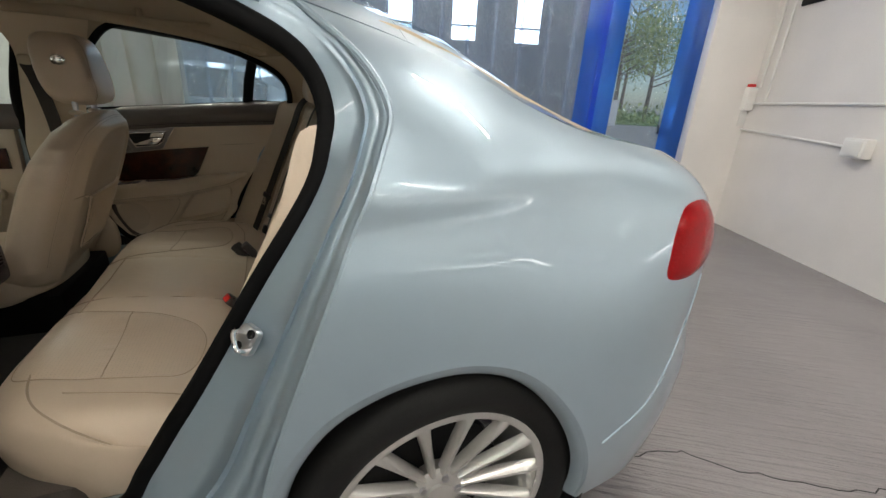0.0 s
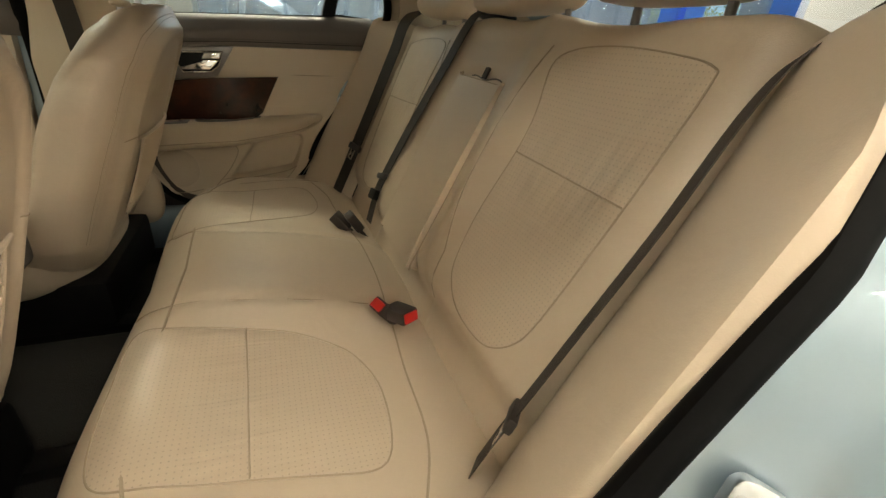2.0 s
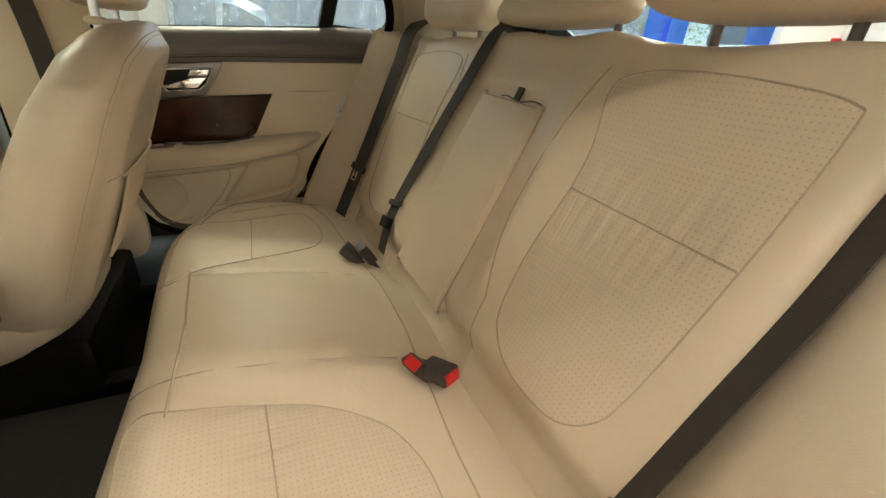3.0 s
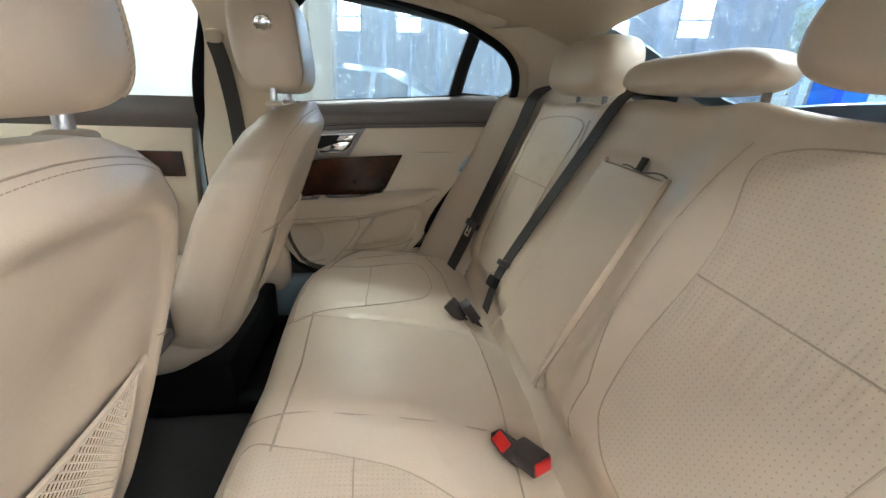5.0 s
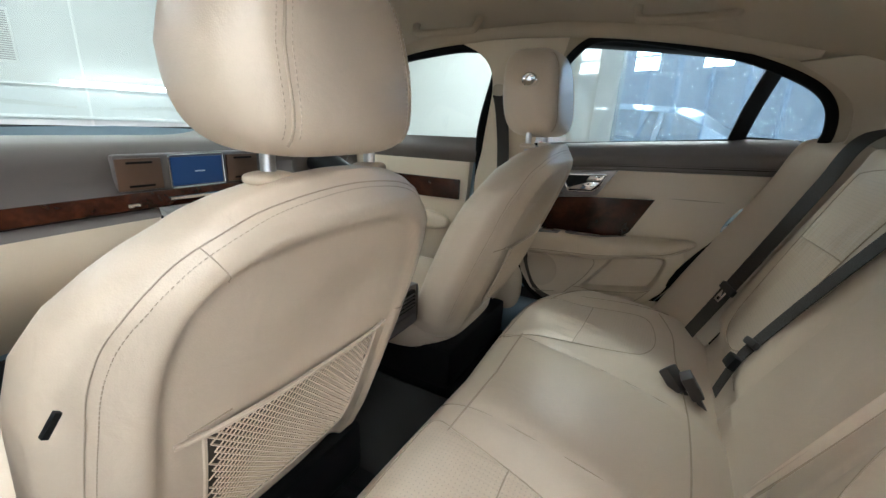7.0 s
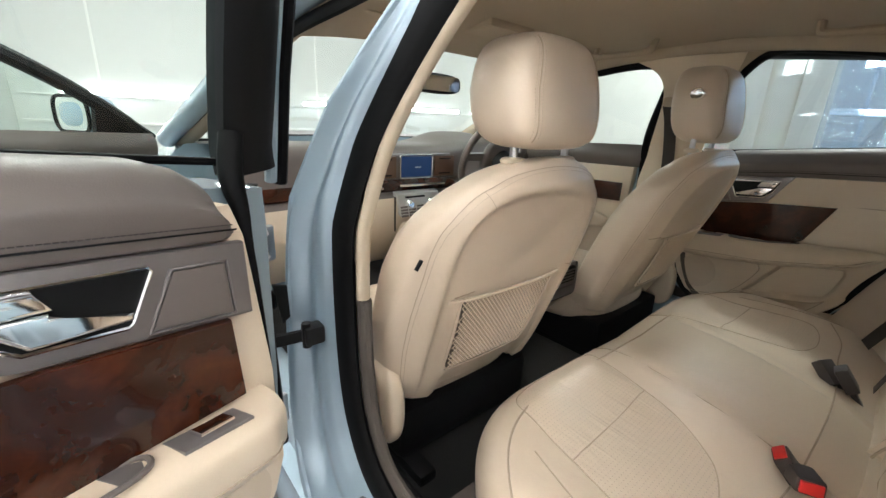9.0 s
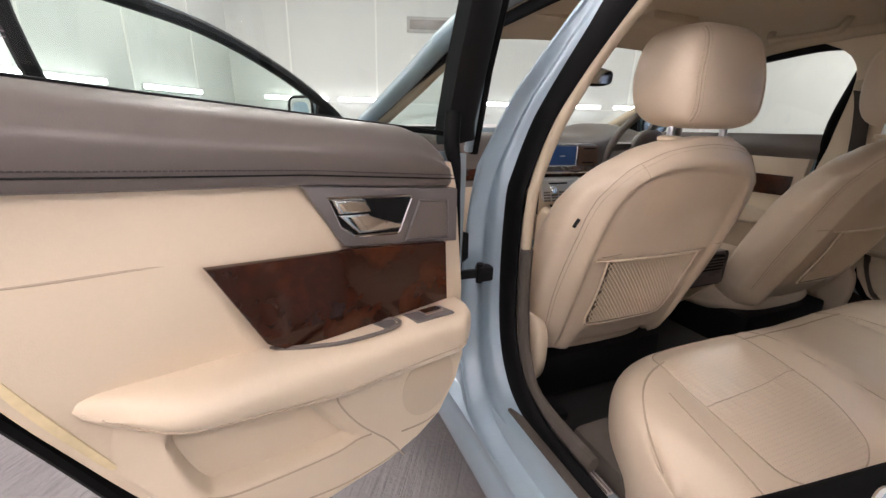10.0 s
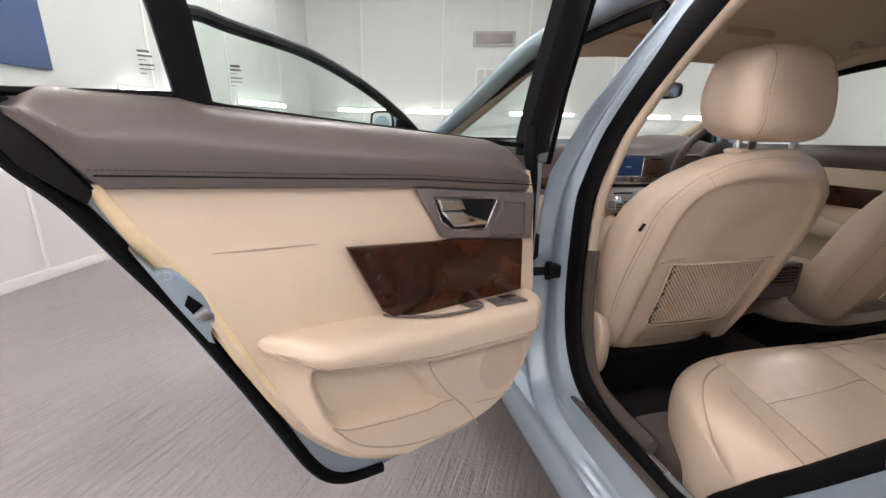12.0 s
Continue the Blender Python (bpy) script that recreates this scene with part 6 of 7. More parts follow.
    def inside(p):
        """Signed distance to the pocket's rim, positive within it."""
        best, odd = 9.0, False
        for (ax, ay), (bx, by) in zip(hole, hole[1:] + hole[:1]):
            ex, ey = bx - ax, by - ay
            t = max(0.0, min(1.0, ((p[0] - ax) * ex + (p[1] - ay) * ey) / (ex * ex + ey * ey)))
            best = min(best, math.hypot(p[0] - ax - t * ex, p[1] - ay - t * ey))
            if (ay > p[1]) != (by > p[1]) and p[0] < ax + (p[1] - ay) / (by - ay) * ex:
                odd = not odd
        return best if odd else -best

    def low_f(u, v):
        s = 0.004 + 0.570 * u
        lo = ip(s, low_edge) + 0.002
        hi = max(lo + 0.004, ip(s, [(-0.05, 0.665), (0.06, 0.660), (0.30, 0.685), (0.52, 0.735), (0.59, 0.76)]))
        z = lo + (hi - lo) * v
        rim = smooth(0.0, 0.016, min(z - lo, (s - 0.004) * 1.2)) * smooth(0.0, 0.10, 0.574 - s)
        return at(s, z, 0.002 + 0.026 * rim - 0.034 * smooth(-0.004, 0.014, inside((s, z))))
    part("lower_panel", grid(low_f, 130, 64), M_CARD, d, "cream moulded lower panel with map pocket", angle=60)
    for pts in ([(0.160, 0.662), (0.27, 0.668), (0.292, 0.655), (0.288, 0.63), (0.255, 0.575), (0.20, 0.51), (0.165, 0.455)], [(0.482, 0.592), (0.45, 0.575), (0.38, 0.560), (0.30, 0.548), (0.262, 0.550), (0.235, 0.545)],
                [(0.482, 0.592), (0.44, 0.540), (0.378, 0.502), (0.30, 0.478), (0.22, 0.470), (0.178, 0.472)], [(0.17, 0.512), (0.12, 0.502), (0.085, 0.505)]):
        part("panel_joint", tube([at(a, b, 0.0282) for a, b in spline(pts, 6)], 0.0016, 6), M_SEAM, d)
    part("speaker_grille", loft([[at(0.105 + r * math.cos(t), 0.585 + r * 1.02 * math.sin(t), o) for t in (2 * math.pi * i / 36 for i in range(36))] for r, o in ((0.064, 0.026), (0.063, 0.0290), (0.05, 0.0294), (0.01, 0.0295))]), leather("speaker_cloth", (0.56, 0.455, 0.335), wrinkle=0.0), d, "round beige speaker grille")
    # latch in the rear edge
    lp = [(0.714, 0.927), (0.694, 0.895), (0.686, 0.8985), (0.676, 0.8965), (0.669, 0.890), (0.647, 0.859), (0.635, 0.830), (0.634, 0.818), (0.643, 0.811), (0.646, 0.803), (0.640, 0.785), (0.648, 0.79), (0.679, 0.852)]
    part("latch_plate", plate(lp, lambda a, b, o: at(a, b, o + 0.0115), 0.030, 0.003), M_PAINT, d)
    part("latch", plate([(0.663, 0.861), (0.647, 0.843), (0.661, 0.834), (0.669, 0.848)], lambda a, b, o: at(a, b, o + 0.0132), 0.004, 0.001), M_RUBBER, d, "black door latch mouth")
    part("latch_lip", plate([(0.664, 0.831), (0.645, 0.840), (0.636, 0.830), (0.637, 0.822), (0.655, 0.822)], lambda a, b, o: at(a, b, o + 0.0138), 0.005, 0.002), M_STEEL, d, "bright steel latch lip")
    part("screw", tube([at(0.682 + 0.0045 * math.cos(q), 0.889 + 0.0045 * math.sin(q), 0.012) for q in np.linspace(0, 5.6, 16)], 0.0012, 6), M_STEEL, d)
    # window frame, post and panes
    win = [(-0.030, 1.02), (-0.012, 1.15), (0.015, 1.335), (0.05, 1.352), (0.20, 1.350), (0.49, 1.322), (0.657, 1.295), (0.765, 1.255), (0.828, 1.20), (0.838, 1.14), (0.80, 1.075)]
    fr = [tuple(p) for p in spline(win, 6)]
    rings = []
    for i, (a, b) in enumerate(fr):
        da, db = np.array(fr[min(i + 1, len(fr) - 1)]) - np.array(fr[max(i - 1, 0)])
        L = math.hypot(da, db)
        na, nb = -db / L, da / L
        hw = (0.018 if angle else 0.012) + (0.018 if angle else 0.008) * smooth(0.06, -0.02, a)
        rings.append([wf(a + na * hw, b + nb * hw, -0.02), wf(a - na * hw, b - nb * hw, -0.02), wf(a - na * hw, b - nb * hw, 0.012), wf(a - na * hw * 0.6, b - nb * hw * 0.6, 0.02), wf(a + na * hw * 0.6, b + nb * hw * 0.6, 0.02), wf(a + na * hw, b + nb * hw, 0.012)])
    part("window_frame", loft(rings), M_DARK, d, "black window frame")
    part("window_post", loft([[wf(a - 0.021, z, -0.015), wf(a + 0.021, z, -0.015), wf(a + 0.021, z, 0.014), wf(a + 0.012, z, 0.020), wf(a - 0.012, z, 0.020), wf(a - 0.021, z, 0.014)] for a, z in ((0.615, 1.07), (0.635, 1.18), (0.665, 1.295))]), M_DARK, d, "black dividing post")
    zb = [(-0.03, 1.03), (0.60, 1.085), (0.64, 1.095), (0.80, 1.09)]

    def pane(s0, s1):
        def f(u, v):
            s = s0 + (s1 - s0) * u
            hi = ip(s, [(-0.03, 1.02), (0.015, 1.335), (0.05, 1.352), (0.20, 1.350), (0.49, 1.322), (0.657, 1.295), (0.765, 1.255), (0.828, 1.20), (0.838, 1.14)])
            lo = ip(s, zb) - 0.02
            return wf(s, lo + (max(hi, lo + 0.01) - lo) * v, -0.004)
        return grid(f, 16, 8)
    part("door_glass", pane(-0.02, 0.63), M_GLASS, d, "green tinted door glass")
    part("quarter_glass", pane(0.65, 0.836), M_GLASS, d, "green tinted quarter glass")
    part("waist_seal", tube([wf(s, ip(s, zb) + 0.002, 0.012) for s in np.linspace(-0.02, 0.81, 30)], 0.005, 6), M_RUBBER, d)
    # unreadable etched marks on both panes
    if angle:
        for s0, z0 in ((0.672, 1.142), (0.572, 1.136)):
            for k, (w, h) in enumerate(((0.012, 0.0022), (0.014, 0.0020), (0.008, 0.0007), (0.015, 0.0014), (0.015, 0.0009), (0.006, 0.0007))):
                zz = z0 - k * 0.0046
                part("etched_mark", plate([(s0, zz), (s0 - w, zz), (s0 - w, zz - h), (s0, zz - h)], lambda a, b, o: wf(a, b, o), 0.0004), M_BEZEL, d)
        part("post_strip", tube([wf(a, b, -0.016) for a, b in ((-0.078, 1.0), (-0.064, 1.15), (-0.040, 1.32))], 0.009, 8), M_PAINT, d, "painted strip beside the window")
        part("post_seal", tube([wf(a, b, -0.022) for a, b in ((-0.100, 0.995), (-0.086, 1.15), (-0.060, 1.33))], 0.011, 8), M_RUBBER, d, "black rubber strip")
    return d


rear_door(-1, -69)
rear_door(1, 0)


def front_door(sgn, angle):
    d = new("front_door")
    d.parent = car
    hx, hy = -2.36, sgn * 0.86
    d.matrix_local = pose(hx, hy, 0, 0, 0, angle)
    d["label"] = "open front door with door mirror" if angle else "closed front door with cream card"

    def at(s, z, o):
        return Vector((s, sgn * (0.73 - o) - hy, z))

    def wf(s, z, o):
        return at(s, z, o - 0.04 + max(0.0, z - 1.03) * 0.36)
    shell = [(0.03, 0.40), (0.08, 0.36), (1.05, 0.36), (1.09, 0.42), (1.12, 1.02), (0.05, 0.99)] if angle else [(0.03, 0.40), (0.08, 0.36), (1.15, 0.36), (1.19, 0.42), (1.22, 1.03), (0.05, 0.99)]
    part("shell", plate(shell, lambda a, b, o: at(a, b, o - (0.085 * (1 - ((b - 0.72) / 0.62) ** 2) if o < -0.05 else 0.0) - 0.03), 0.075), M_PAINT, d)
    part("door_card", plate([(0.10, 0.44), (1.04, 0.44), (1.09, 0.5), (1.12, 0.97), (0.10, 0.95)], lambda a, b, o: at(a, b, o), 0.03, 0.01), M_CARD, d, "cream door card")
    part("top_roll", thicken(grid(lambda u, v: at(0.08 + (1.06 if angle else 1.19) * u, 0.935 + 0.02 * u + (0.085 + 0.01 * u) * v, 0.02 * math.sin(math.pi * v)), 20, 8), 0.006), M_TRIM, d, "taupe leather top roll")
    part("walnut_panel", plate([(0.30, 0.87), (1.08, 0.88), (1.08, 0.80), (0.36, 0.78)], lambda a, b, o: at(a, b, o + 0.012), 0.01, 0.003), M_WOOD, d)
    part("armrest", pillow(-0.0, 0, 0, 0.66, 0.11, 0.09, 3, 3, 3, 30, 14, lambda p: at(0.72 + p.x, 0.70 + p.z, p.y * 0.6 + 0.02)), M_CARD, d)
    win = [(0.06, 1.00), (0.20, 1.095), (0.42, 1.21), (0.68, 1.305), (0.95, 1.352)]
    win += [(1.05, 1.370), (1.12, 1.345), (1.10, 1.20), (1.05, 1.03)] if angle else [(1.09, 1.368), (1.170, 1.348), (1.222, 1.298), (1.236, 1.20), (1.185, 1.03)]
    back = 0.16 if angle else 0.07
    fr = spline(win, 6)
    part("window_frame", tube([wf(a, b, 0.0) for a, b in fr], 0.021 if angle else 0.011, 8), M_DARK, d, "black window frame")
    part("outer_frame", tube([wf(a, b + 0.012, -0.028) for a, b in fr[:-10]], 0.017, 8), M_PAINT if angle else M_DARK, d)

    def f(u, v):
        s = 0.08 + (1.20 - back) * u
        return wf(s, 0.985 + 0.035 * u + (ip(s, [(a, b) for a, b in win[:7 if angle else 8]]) - 0.985 - 0.035 * u) * v, -0.006)
    part("door_glass", grid(f, 20, 8), M_GLASS, d, "green tinted door glass")
    part("sail_panel", plate([(0.06, 0.99), (0.24, 0.99), (0.24, 1.10), (0.20, 1.09)], lambda a, b, o: wf(a, b, o + 0.012), 0.02), M_DARK, d)
    part("door_mirror", pillow(0.17, sgn * 0.04, 1.075, 0.115, 0.21, 0.135, 2.6, 3, 2.6), M_PAINT, d, "blue door mirror housing")
    part("mirror_face", plate(rounded(0.175, 0.105, 0.04), lambda a, b, o: Vector((0.222 + o, sgn * 0.04 + a, 1.075 + b)), 0.008), M_CHROME, d, "mirror glass")
    part("mirror_rim", tube([(0.222, sgn * 0.04 + a, 1.075 + b) for a, b in rounded(0.185, 0.115, 0.04)], 0.006, 6, closed=True), M_DARK, d)
    return d


front_door(-1, -62)
front_door(1, 0)

# hinges, check strap, striker
def hinge(z):
    h = new("door_hinge")
    h.parent = car
    h["label"] = "cast zinc door hinge"
    part("body_leaf", box(0, 0, 0, 0.012, 0.026, 0.060, 0.005, m=Matrix.Translation((-1.082, -0.846, z + 0.012)) @ pose(0, 0, 0, 0, 0, 25)), M_STEEL, h)
    part("knuckle", box(-1.090, -0.868, z, 0.026, 0.030, 0.046, 0.007), M_STEEL, h)
    part("hinge_pin", tube([(-1.098, -0.876, z - 0.036), (-1.098, -0.876, z + 0.040)], 0.009, 12), M_STEEL, h)
    for dz in (-0.014, 0.012):
        part("door_leaf", box(-1.108, -0.925, z + dz, 0.024, 0.105, 0.016, 0.005), M_STEEL, h)
    part("web", box(-1.112, -0.93, z, 0.010, 0.10, 0.034, 0.003), M_STEEL, h)
    for dz in (-0.004, 0.034):
        part("bolt", tube([(-1.076, -0.850, z + dz), (-1.066, -0.853, z + dz)], 0.007, 6), M_STEEL, h)


hinge(0.885)
hinge(0.565)
cs = new("check_strap")
cs.parent = car
part("arm", ribbon([(-1.045, -0.80, 0.735), (-1.065, -0.86, 0.728), (-1.085, -0.94, 0.720)], (0, 0, 1), 0.020, 0.008), M_DARK, cs)
part("pivot", box(-1.040, -0.795, 0.737, 0.030, 0.034, 0.034, 0.006), M_DARK, cs)
part("pivot_pin", tube([(-1.040, -0.806, 0.715), (-1.040, -0.806, 0.760)], 0.008, 10), M_DARK, cs)
wb = new("wire_boot")
wb.parent = car
bp = spline([(-1.072, -0.842, 0.80), (-1.08, -0.875, 0.795), (-1.09, -0.905, 0.765), (-1.095, -0.925, 0.73)], 6)
part("bellows", tube(bp, [0.016 if k % 2 else 0.012 for k in range(len(bp))], 12), M_RUBBER, wb, "ribbed black rubber cable boot")
part("boot_plate", plate([(-0.012, 0.030), (0.012, 0.022), (0.014, -0.036), (0.0, -0.044)], lambda a, b, o: Vector((-1.066 + o - 0.2 * a, -0.835 + a, 0.80 + b)), 0.008, 0.002), M_DARK, wb)
st = new("striker")
st.parent = car
sn = Vector((-0.62, -0.65, 0.44)).normalized()
sv = (Vector((0.40, 0.05, 0.91)) - sn * sn.dot(Vector((0.40, 0.05, 0.91)))).normalized()
sh = sv.cross(sn)
sc_ = Vector((-0.371, -0.792, 0.782)) + sn * 0.002


def on_plate(a, b, o):
    return sc_ + sh * a + sv * b + sn * o


part("base_plate", plate(rounded(0.038, 0.046, 0.010), on_plate, 0.012, 0.002), M_STEEL, st)
part("loop", tube(spline([on_plate(a, b, o) for a, b, o in ((-0.012, 0.008, 0.0), (-0.013, 0.010, 0.013), (-0.009, 0.004, 0.018), (0.007, -0.010, 0.018), (0.012, -0.013, 0.012), (0.012, -0.013, 0.0))], 5), 0.0038, 8), M_CHROME, st)
for a, b in ((0.007, 0.013), (-0.007, -0.014)):
    part("bolt", loft([[on_plate(a + r * math.cos(q), b + r * math.sin(q), o) for q in (2 * math.pi * i / 14 for i in range(14))] for r, o in ((0.0075, 0.0), (0.0075, 0.002), (0.005, 0.0005))]), M_DARK, st)

# ---------------- front openings and wipers ----------------
for sgn in (-1, 1):
    fw = 0.06 if sgn > 0 else 0.0
    rail = spline([(-2.40, sgn * 0.775, 1.0), (-1.95, sgn * 0.672, 1.175), (-1.6, sgn * 0.618, 1.288), (-1.3, sgn * 0.582, 1.330), (-1.07 - 1.6 * fw, sgn * 0.59, 1.334), (-1.045 - 1.35 * fw, sgn * 0.60, 1.312), (-1.02 - 1.6 * fw, sgn * 0.62, 1.27), (-1.11 - 1.3 * fw, sgn * 0.69, 1.08), (-1.145 - fw, sgn * 0.735, 0.90), (-1.15 - fw, sgn * 0.735, 0.50)], 8)
    part("front_seal", tube(rail, 0.017, 10, ry=0.012, up=(0, 1, 0)), M_RUBBER, car, "black rubber door seal")
    part("wiper", tube([(-2.40, sgn * 0.55 - 0.1, 1.008), (-2.36, sgn * 0.25, 1.012), (-2.38, sgn * 0.05, 1.010)], 0.010, 8), M_DARK, car, "black wiper arm")
part("cowl", thicken(grid(lambda u, v: (-2.46 + 0.08 * u, -0.75 + 1.5 * v, 0.985 + 0.012 * u), 3, 20), 0.01), M_DARK, car, "black cowl panel under the windscreen")
# bumper joint and fuel of the lower edge
part("bumper_joint", tube([(x, -(half_width(x, z) + 0.0005), z) for x, z in spline([(0.322, 0.455), (0.40, 0.495), (0.48, 0.545), (0.57, 0.625), (0.62, 0.70), (0.64, 0.79)], 6)], 0.0025, 6), M_PAINT, car, "bumper joint line")

# ---------------- behind the curtain ----------------
M_SILVER = material("silver_paint", (0.52, 0.56, 0.60), rough=0.3, metal=0.5, coat=1.0, bump=0.0)
M_TINT = material("dark_car_glass", (0.02, 0.025, 0.03), rough=0.05, coat=1.0, bump=0.0)


def hatchback(at, label, paint):
    c = thing("parked_car", label, "car", at)
    L, H = 4.2, 1.45
    secs = []
    for x, zr, zs, hw in ((-2.1, 0.62, 0.60, 0.60), (-1.95, 0.72, 0.70, 0.80), (-1.2, 0.92, 0.88, 0.87), (-0.75, 1.0, 0.93, 0.88), (-0.1, 1.38, 0.95, 0.88), (0.5, 1.45, 0.97, 0.88), (1.3, 1.40, 0.99, 0.87), (1.85, 1.12, 1.0, 0.83), (2.05, 0.95, 0.90, 0.76), (2.1, 0.6, 0.58, 0.7)):
        half = [(hw * 0.9, 0.22), (hw, 0.45), (hw, zs - 0.1), (hw * 0.96, zs), (hw * 0.96 - (zr - zs) * 0.42, zs + (zr - zs) * 0.85), (hw * 0.55, zr)]
        secs.append([(x, -a, b) for a, b in half] + [(x, a, b) for a, b in half[::-1]])
    part("body", loft(secs), paint, c)
    for y in (-1, 1):
        for x0, x1 in ((-0.45, 0.35), (0.42, 1.10), (1.17, 1.62)):
            def pane(u, v, y=y, x0=x0, x1=x1):
                x = x0 + (x1 - x0) * u
                top = ip(x, [(-0.75, 1.0), (-0.1, 1.33), (0.5, 1.38), (1.3, 1.33), (1.85, 1.1)])
                z = 1.0 + (top - 1.0) * v
                return (x, y * (0.86 - (z - 0.97) * 0.40), z)
            part("side_window", thicken(grid(pane, 8, 4), 0.004), M_TINT, c)
        part("tail_light", pillow(2.0, y * 0.68, 0.90, 0.16, 0.22, 0.16), M_LAMP, c, "red tail light")
        for x in (-1.35, 1.25):
            part("wheel", loft([[(x + r * math.cos(t), y * (0.72 + o), 0.31 + r * math.sin(t)) for t in (2 * math.pi * i / 28 for i in range(28))] for r, o in ((0.31, -0.05), (0.31, 0.12), (0.29, 0.15), (0.22, 0.15), (0.20, 0.13))]), M_TYRE, c)
    part("rear_screen", thicken(grid(lambda u, v: (1.50 + 0.36 * u + 0.02, (2 * v - 1) * (0.52 + 0.1 * u), 1.345 - 0.20 * u + 0.012), 6, 8), 0.004), M_TINT, c)
    part("rear_plate", box(2.10, 0, 0.75, 0.012, 0.50, 0.11, 0.004), M_PLASTIC, c)
    return c


hatchback(ROOM @ pose(-3.7, 5.0, 0), "silver hatchback parked in the hall", M_SILVER)
hatchback(ROOM @ pose(11.6, 19.0, 0, 0, 0, 70), "white hatchback parked in the yard", material("white_paint", (0.75, 0.75, 0.75), rough=0.3, coat=1.0, bump=0.0))

M_GREEN = material("green_plastic", (0.05, 0.42, 0.06), rough=0.4)
M_YELLOW = material("yellow_plastic", (0.60, 0.55, 0.08), rough=0.4)
trolley = thing("tool_trolley", "red tool trolley with green and clear bottles", "trolley")
part("tray", rbox(-4.15, -3.15, 3.62, 4.05, 0.78, 0.98, 0.02), M_RED, trolley, "red tray")
for u in (-4.1, -3.2):
    for w in (3.67, 4.0):
        part("leg", rbox(u - 0.02, u + 0.02, w - 0.02, w + 0.02, 0.0, 0.78, 0.004), M_STEEL, trolley)
for i, (u, m) in enumerate(((-3.95, M_GREEN), (-3.8, M_GREEN), (-3.65, M_YELLOW), (-3.5, M_PLASTIC), (-3.35, M_GREEN), (-3.25, M_PLASTIC))):
    b = part("spray_bottle", loft([[room(u + r * math.cos(t), 3.85 + r * math.sin(t), z) for t in (2 * math.pi * k / 14 for k in range(14))] for r, z in ((0.045, 0.98), (0.045, 1.13), (0.018, 1.18), (0.016, 1.22))]), m)
    part("spray_head", box(0, 0, 0, 0.07, 0.025, 0.035, 0.006, m=Matrix.Translation(room(u, 3.85, 1.235))), M_RED if i % 2 else M_PLASTIC, b)
    tagged(b, "plastic spray bottle on the red tray", "bottle", "spray bottles")
bx = part("cardboard_box", rbox(1.05, 1.45, 3.6, 3.95, 0, 1.02, 0.01), material("cardboard", (0.40, 0.20, 0.09), rough=0.85))
tagged(bx, "brown cardboard box stack behind the curtain", "box")

# ---------------- yard outside ----------------
M_ASPHALT = material("yard_asphalt", (0.16, 0.15, 0.145), rough=0.9, vary=0.2, scale=0.6, fine=30, bump=0.3)
M_GRASS = material("grass", (0.10, 0.17, 0.035), rough=0.9, vary=0.3, scale=2, bump=0.4)
M_BARK = material("bark", (0.09, 0.065, 0.045), rough=0.9, bump=0.6)
M_RENDER = material("grey_yard_wall", (0.42, 0.40, 0.38), rough=0.9, vary=0.1)
M_LEAF = bpy.data.materials.new("leaves")
M_LEAF.use_nodes = True
_n, _l = M_LEAF.node_tree.nodes, M_LEAF.node_tree.links
_ob, _cr = _n.new("ShaderNodeNewGeometry"), _n.new("ShaderNodeValToRGB")
_cr.color_ramp.elements[0].color, _cr.color_ramp.elements[1].color = (0.08, 0.14, 0.03, 1), (0.34, 0.38, 0.10, 1)
_l.new(_ob.outputs["Random Per Island"], _cr.inputs[0])
_l.new(_cr.outputs[0], _n["Principled BSDF"].inputs["Base Color"])
_n["Principled BSDF"].inputs["Roughness"].default_value = 0.6
bm = bmesh.new()
bmesh.ops.create_grid(bm, x_segments=2, y_segments=2, size=400)
bmesh.ops.transform(bm, matrix=ROOM @ Matrix.Translation((0, 0, -0.03)), verts=bm.verts)
wall_part("ground", bm, M_ASPHALT, "grey asphalt yard reaching far away")
wall_part("lawn", rbox(6, 60, 30, 90, -0.02, 0.05), M_GRASS, "green lawn behind the yard", category="lawn")
wall_part("yard_wall", rbox(4.5, 11.2, 26.0, 26.3, 0, 1.6), M_RENDER, "low grey yard wall", category="wall")


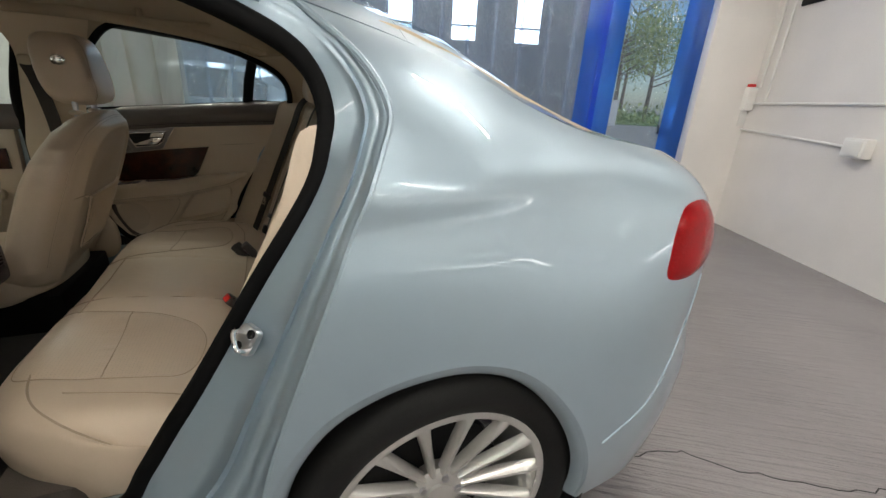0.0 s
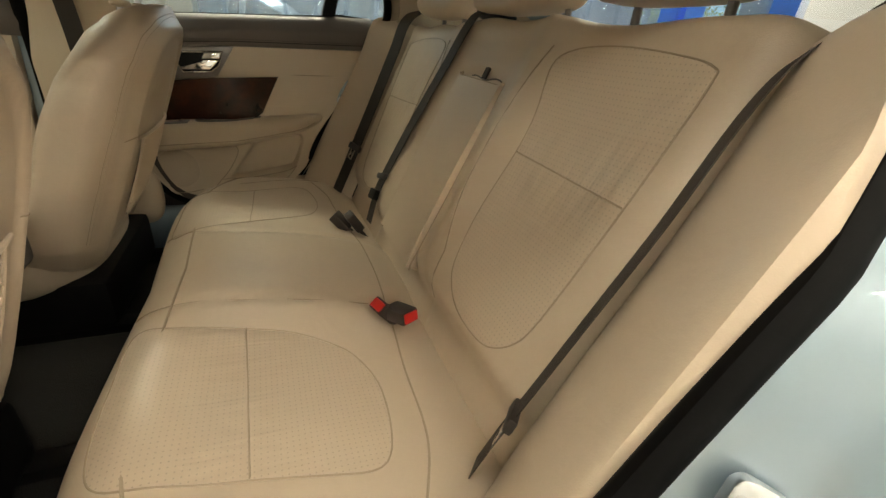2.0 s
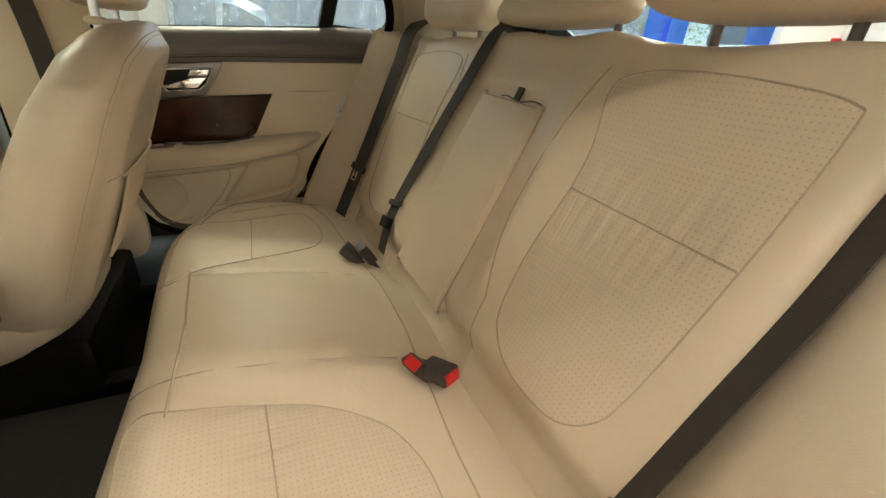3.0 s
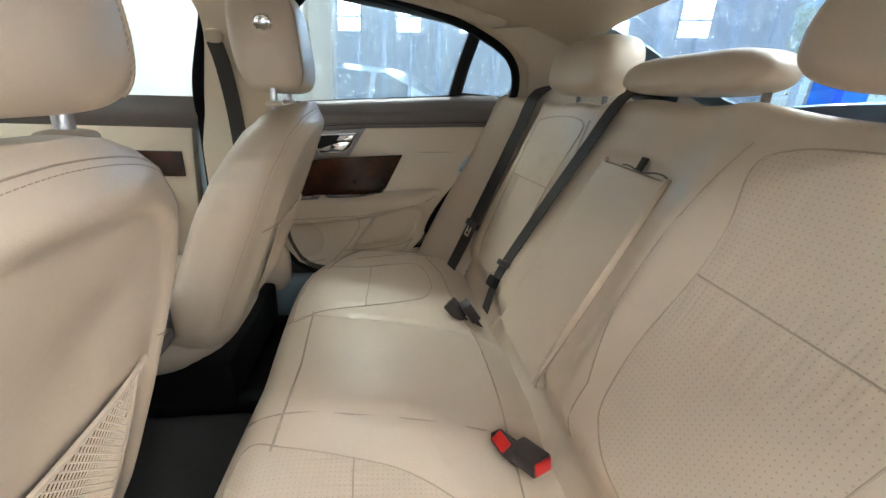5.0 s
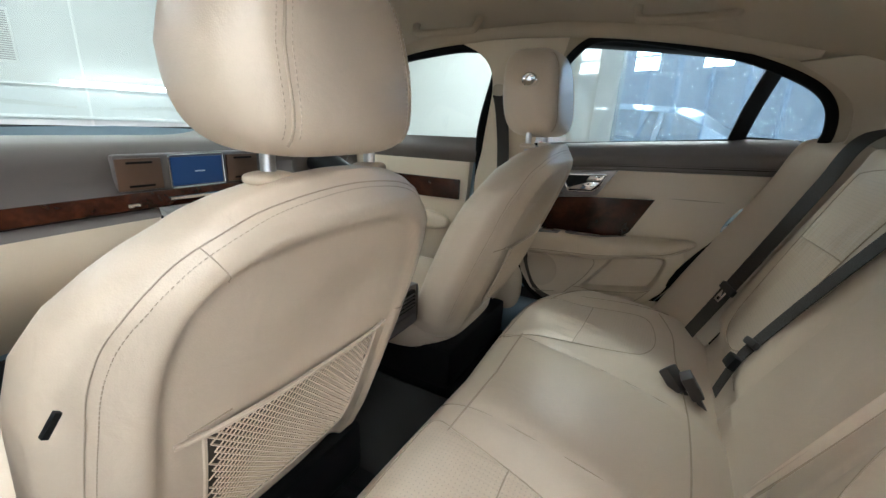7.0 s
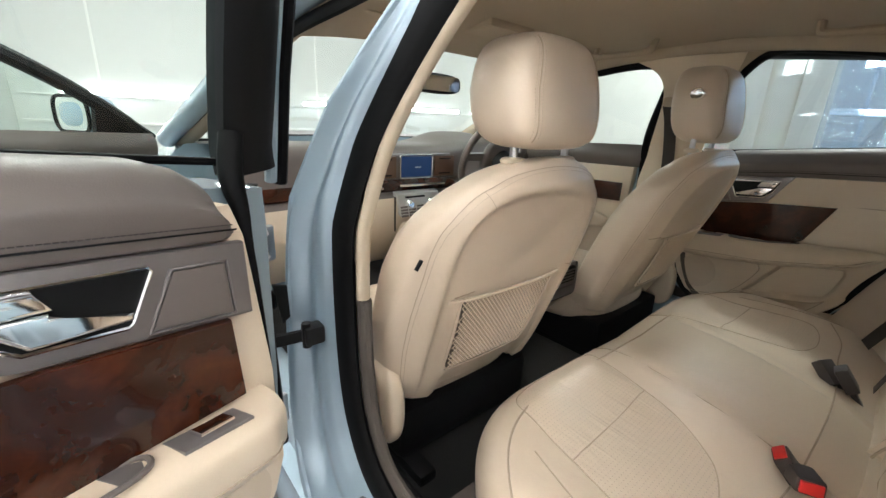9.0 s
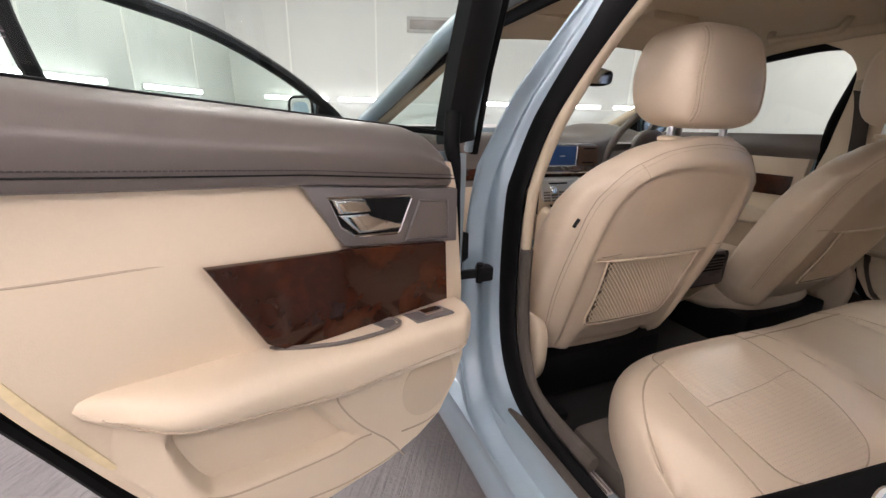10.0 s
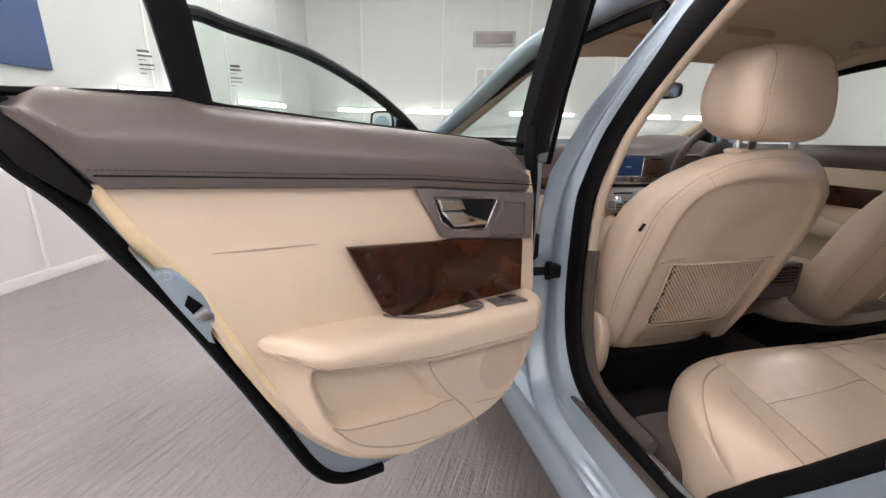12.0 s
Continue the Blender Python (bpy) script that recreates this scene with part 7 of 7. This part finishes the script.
def tree(u, w, h, r, seed):
    rnd = random.Random(seed)
    base = room(u, w, 0)
    t = thing("tree", "leafy green tree beyond the yard", "tree", Matrix.Translation(base), group="trees outside")
    bms = [tube([(0, 0, 0), (0.1, 0.05, h * 0.3), (0, 0.1, h * 0.6), (0.1, 0, h * 0.85)], [0.22, 0.17, 0.11, 0.04], 8)]
    tips = []
    for k in range(14):
        z = h * rnd.uniform(0.28, 0.8)
        a = rnd.uniform(0, 6.28)
        q = r * rnd.uniform(0.5, 1.0) * (1.1 - 0.5 * z / h)
        tip = Vector((q * math.cos(a), q * math.sin(a), z + q * 0.5))
        tips.append(tip)
        bms.append(tube([(0.05, 0.05, z), tip * 0.5 + Vector((0, 0, z * 0.5 - 0.1)), tip], [0.07, 0.045, 0.015], 6))
    part("trunk", merge(*bms), M_BARK, t)
    verts, faces = [], []
    for tip in tips:
        for _ in range(230):
            c = tip + Vector((rnd.gauss(0, r * 0.24), rnd.gauss(0, r * 0.24), rnd.gauss(0, r * 0.22)))
            d1 = Vector((rnd.gauss(0, 1), rnd.gauss(0, 1), rnd.gauss(0, 1))).normalized() * rnd.uniform(0.09, 0.17)
            d2 = Vector((rnd.gauss(0, 1), rnd.gauss(0, 1), rnd.gauss(0, 1))).normalized() * rnd.uniform(0.05, 0.10)
            i = len(verts)
            verts += [c - d1, c + d2, c + d1, c - d2]
            faces.append((i, i + 1, i + 2, i + 3))
    me = bpy.data.meshes.new("crown")
    me.from_pydata([tuple(v) for v in verts], [], faces)
    me.materials.append(M_LEAF)
    cr = new("crown", me)
    cr.parent = t
    tagged(cr, kind="stuff")


for i, (u, w, h, r) in enumerate(((14, 34, 8.5, 3.0), (18.5, 38, 10, 3.4), (9.5, 40, 9, 3.2), (24, 36, 9.5, 3.4), (13, 48, 13, 4.2), (21, 50, 14, 4.5))):
    tree(u, w, h, r, i)
hedge_v, hedge_f = [], []
rnd = random.Random(9)
for _ in range(2600):
    c = room(rnd.uniform(8, 26), rnd.gauss(31, 0.5), abs(rnd.gauss(0.5, 0.45)))
    d1 = Vector((rnd.gauss(0, 1), rnd.gauss(0, 1), rnd.gauss(0, 1))).normalized() * 0.14
    d2 = Vector((rnd.gauss(0, 1), rnd.gauss(0, 1), rnd.gauss(0, 1))).normalized() * 0.09
    i = len(hedge_v)
    hedge_v += [tuple(c - d1), tuple(c + d2), tuple(c + d1), tuple(c - d2)]
    hedge_f.append((i, i + 1, i + 2, i + 3))
me = bpy.data.meshes.new("hedge")
me.from_pydata(hedge_v, [], hedge_f)
me.materials.append(M_LEAF)
tagged(new("hedge", me), "low green hedge beyond the yard", "hedge", kind="stuff")
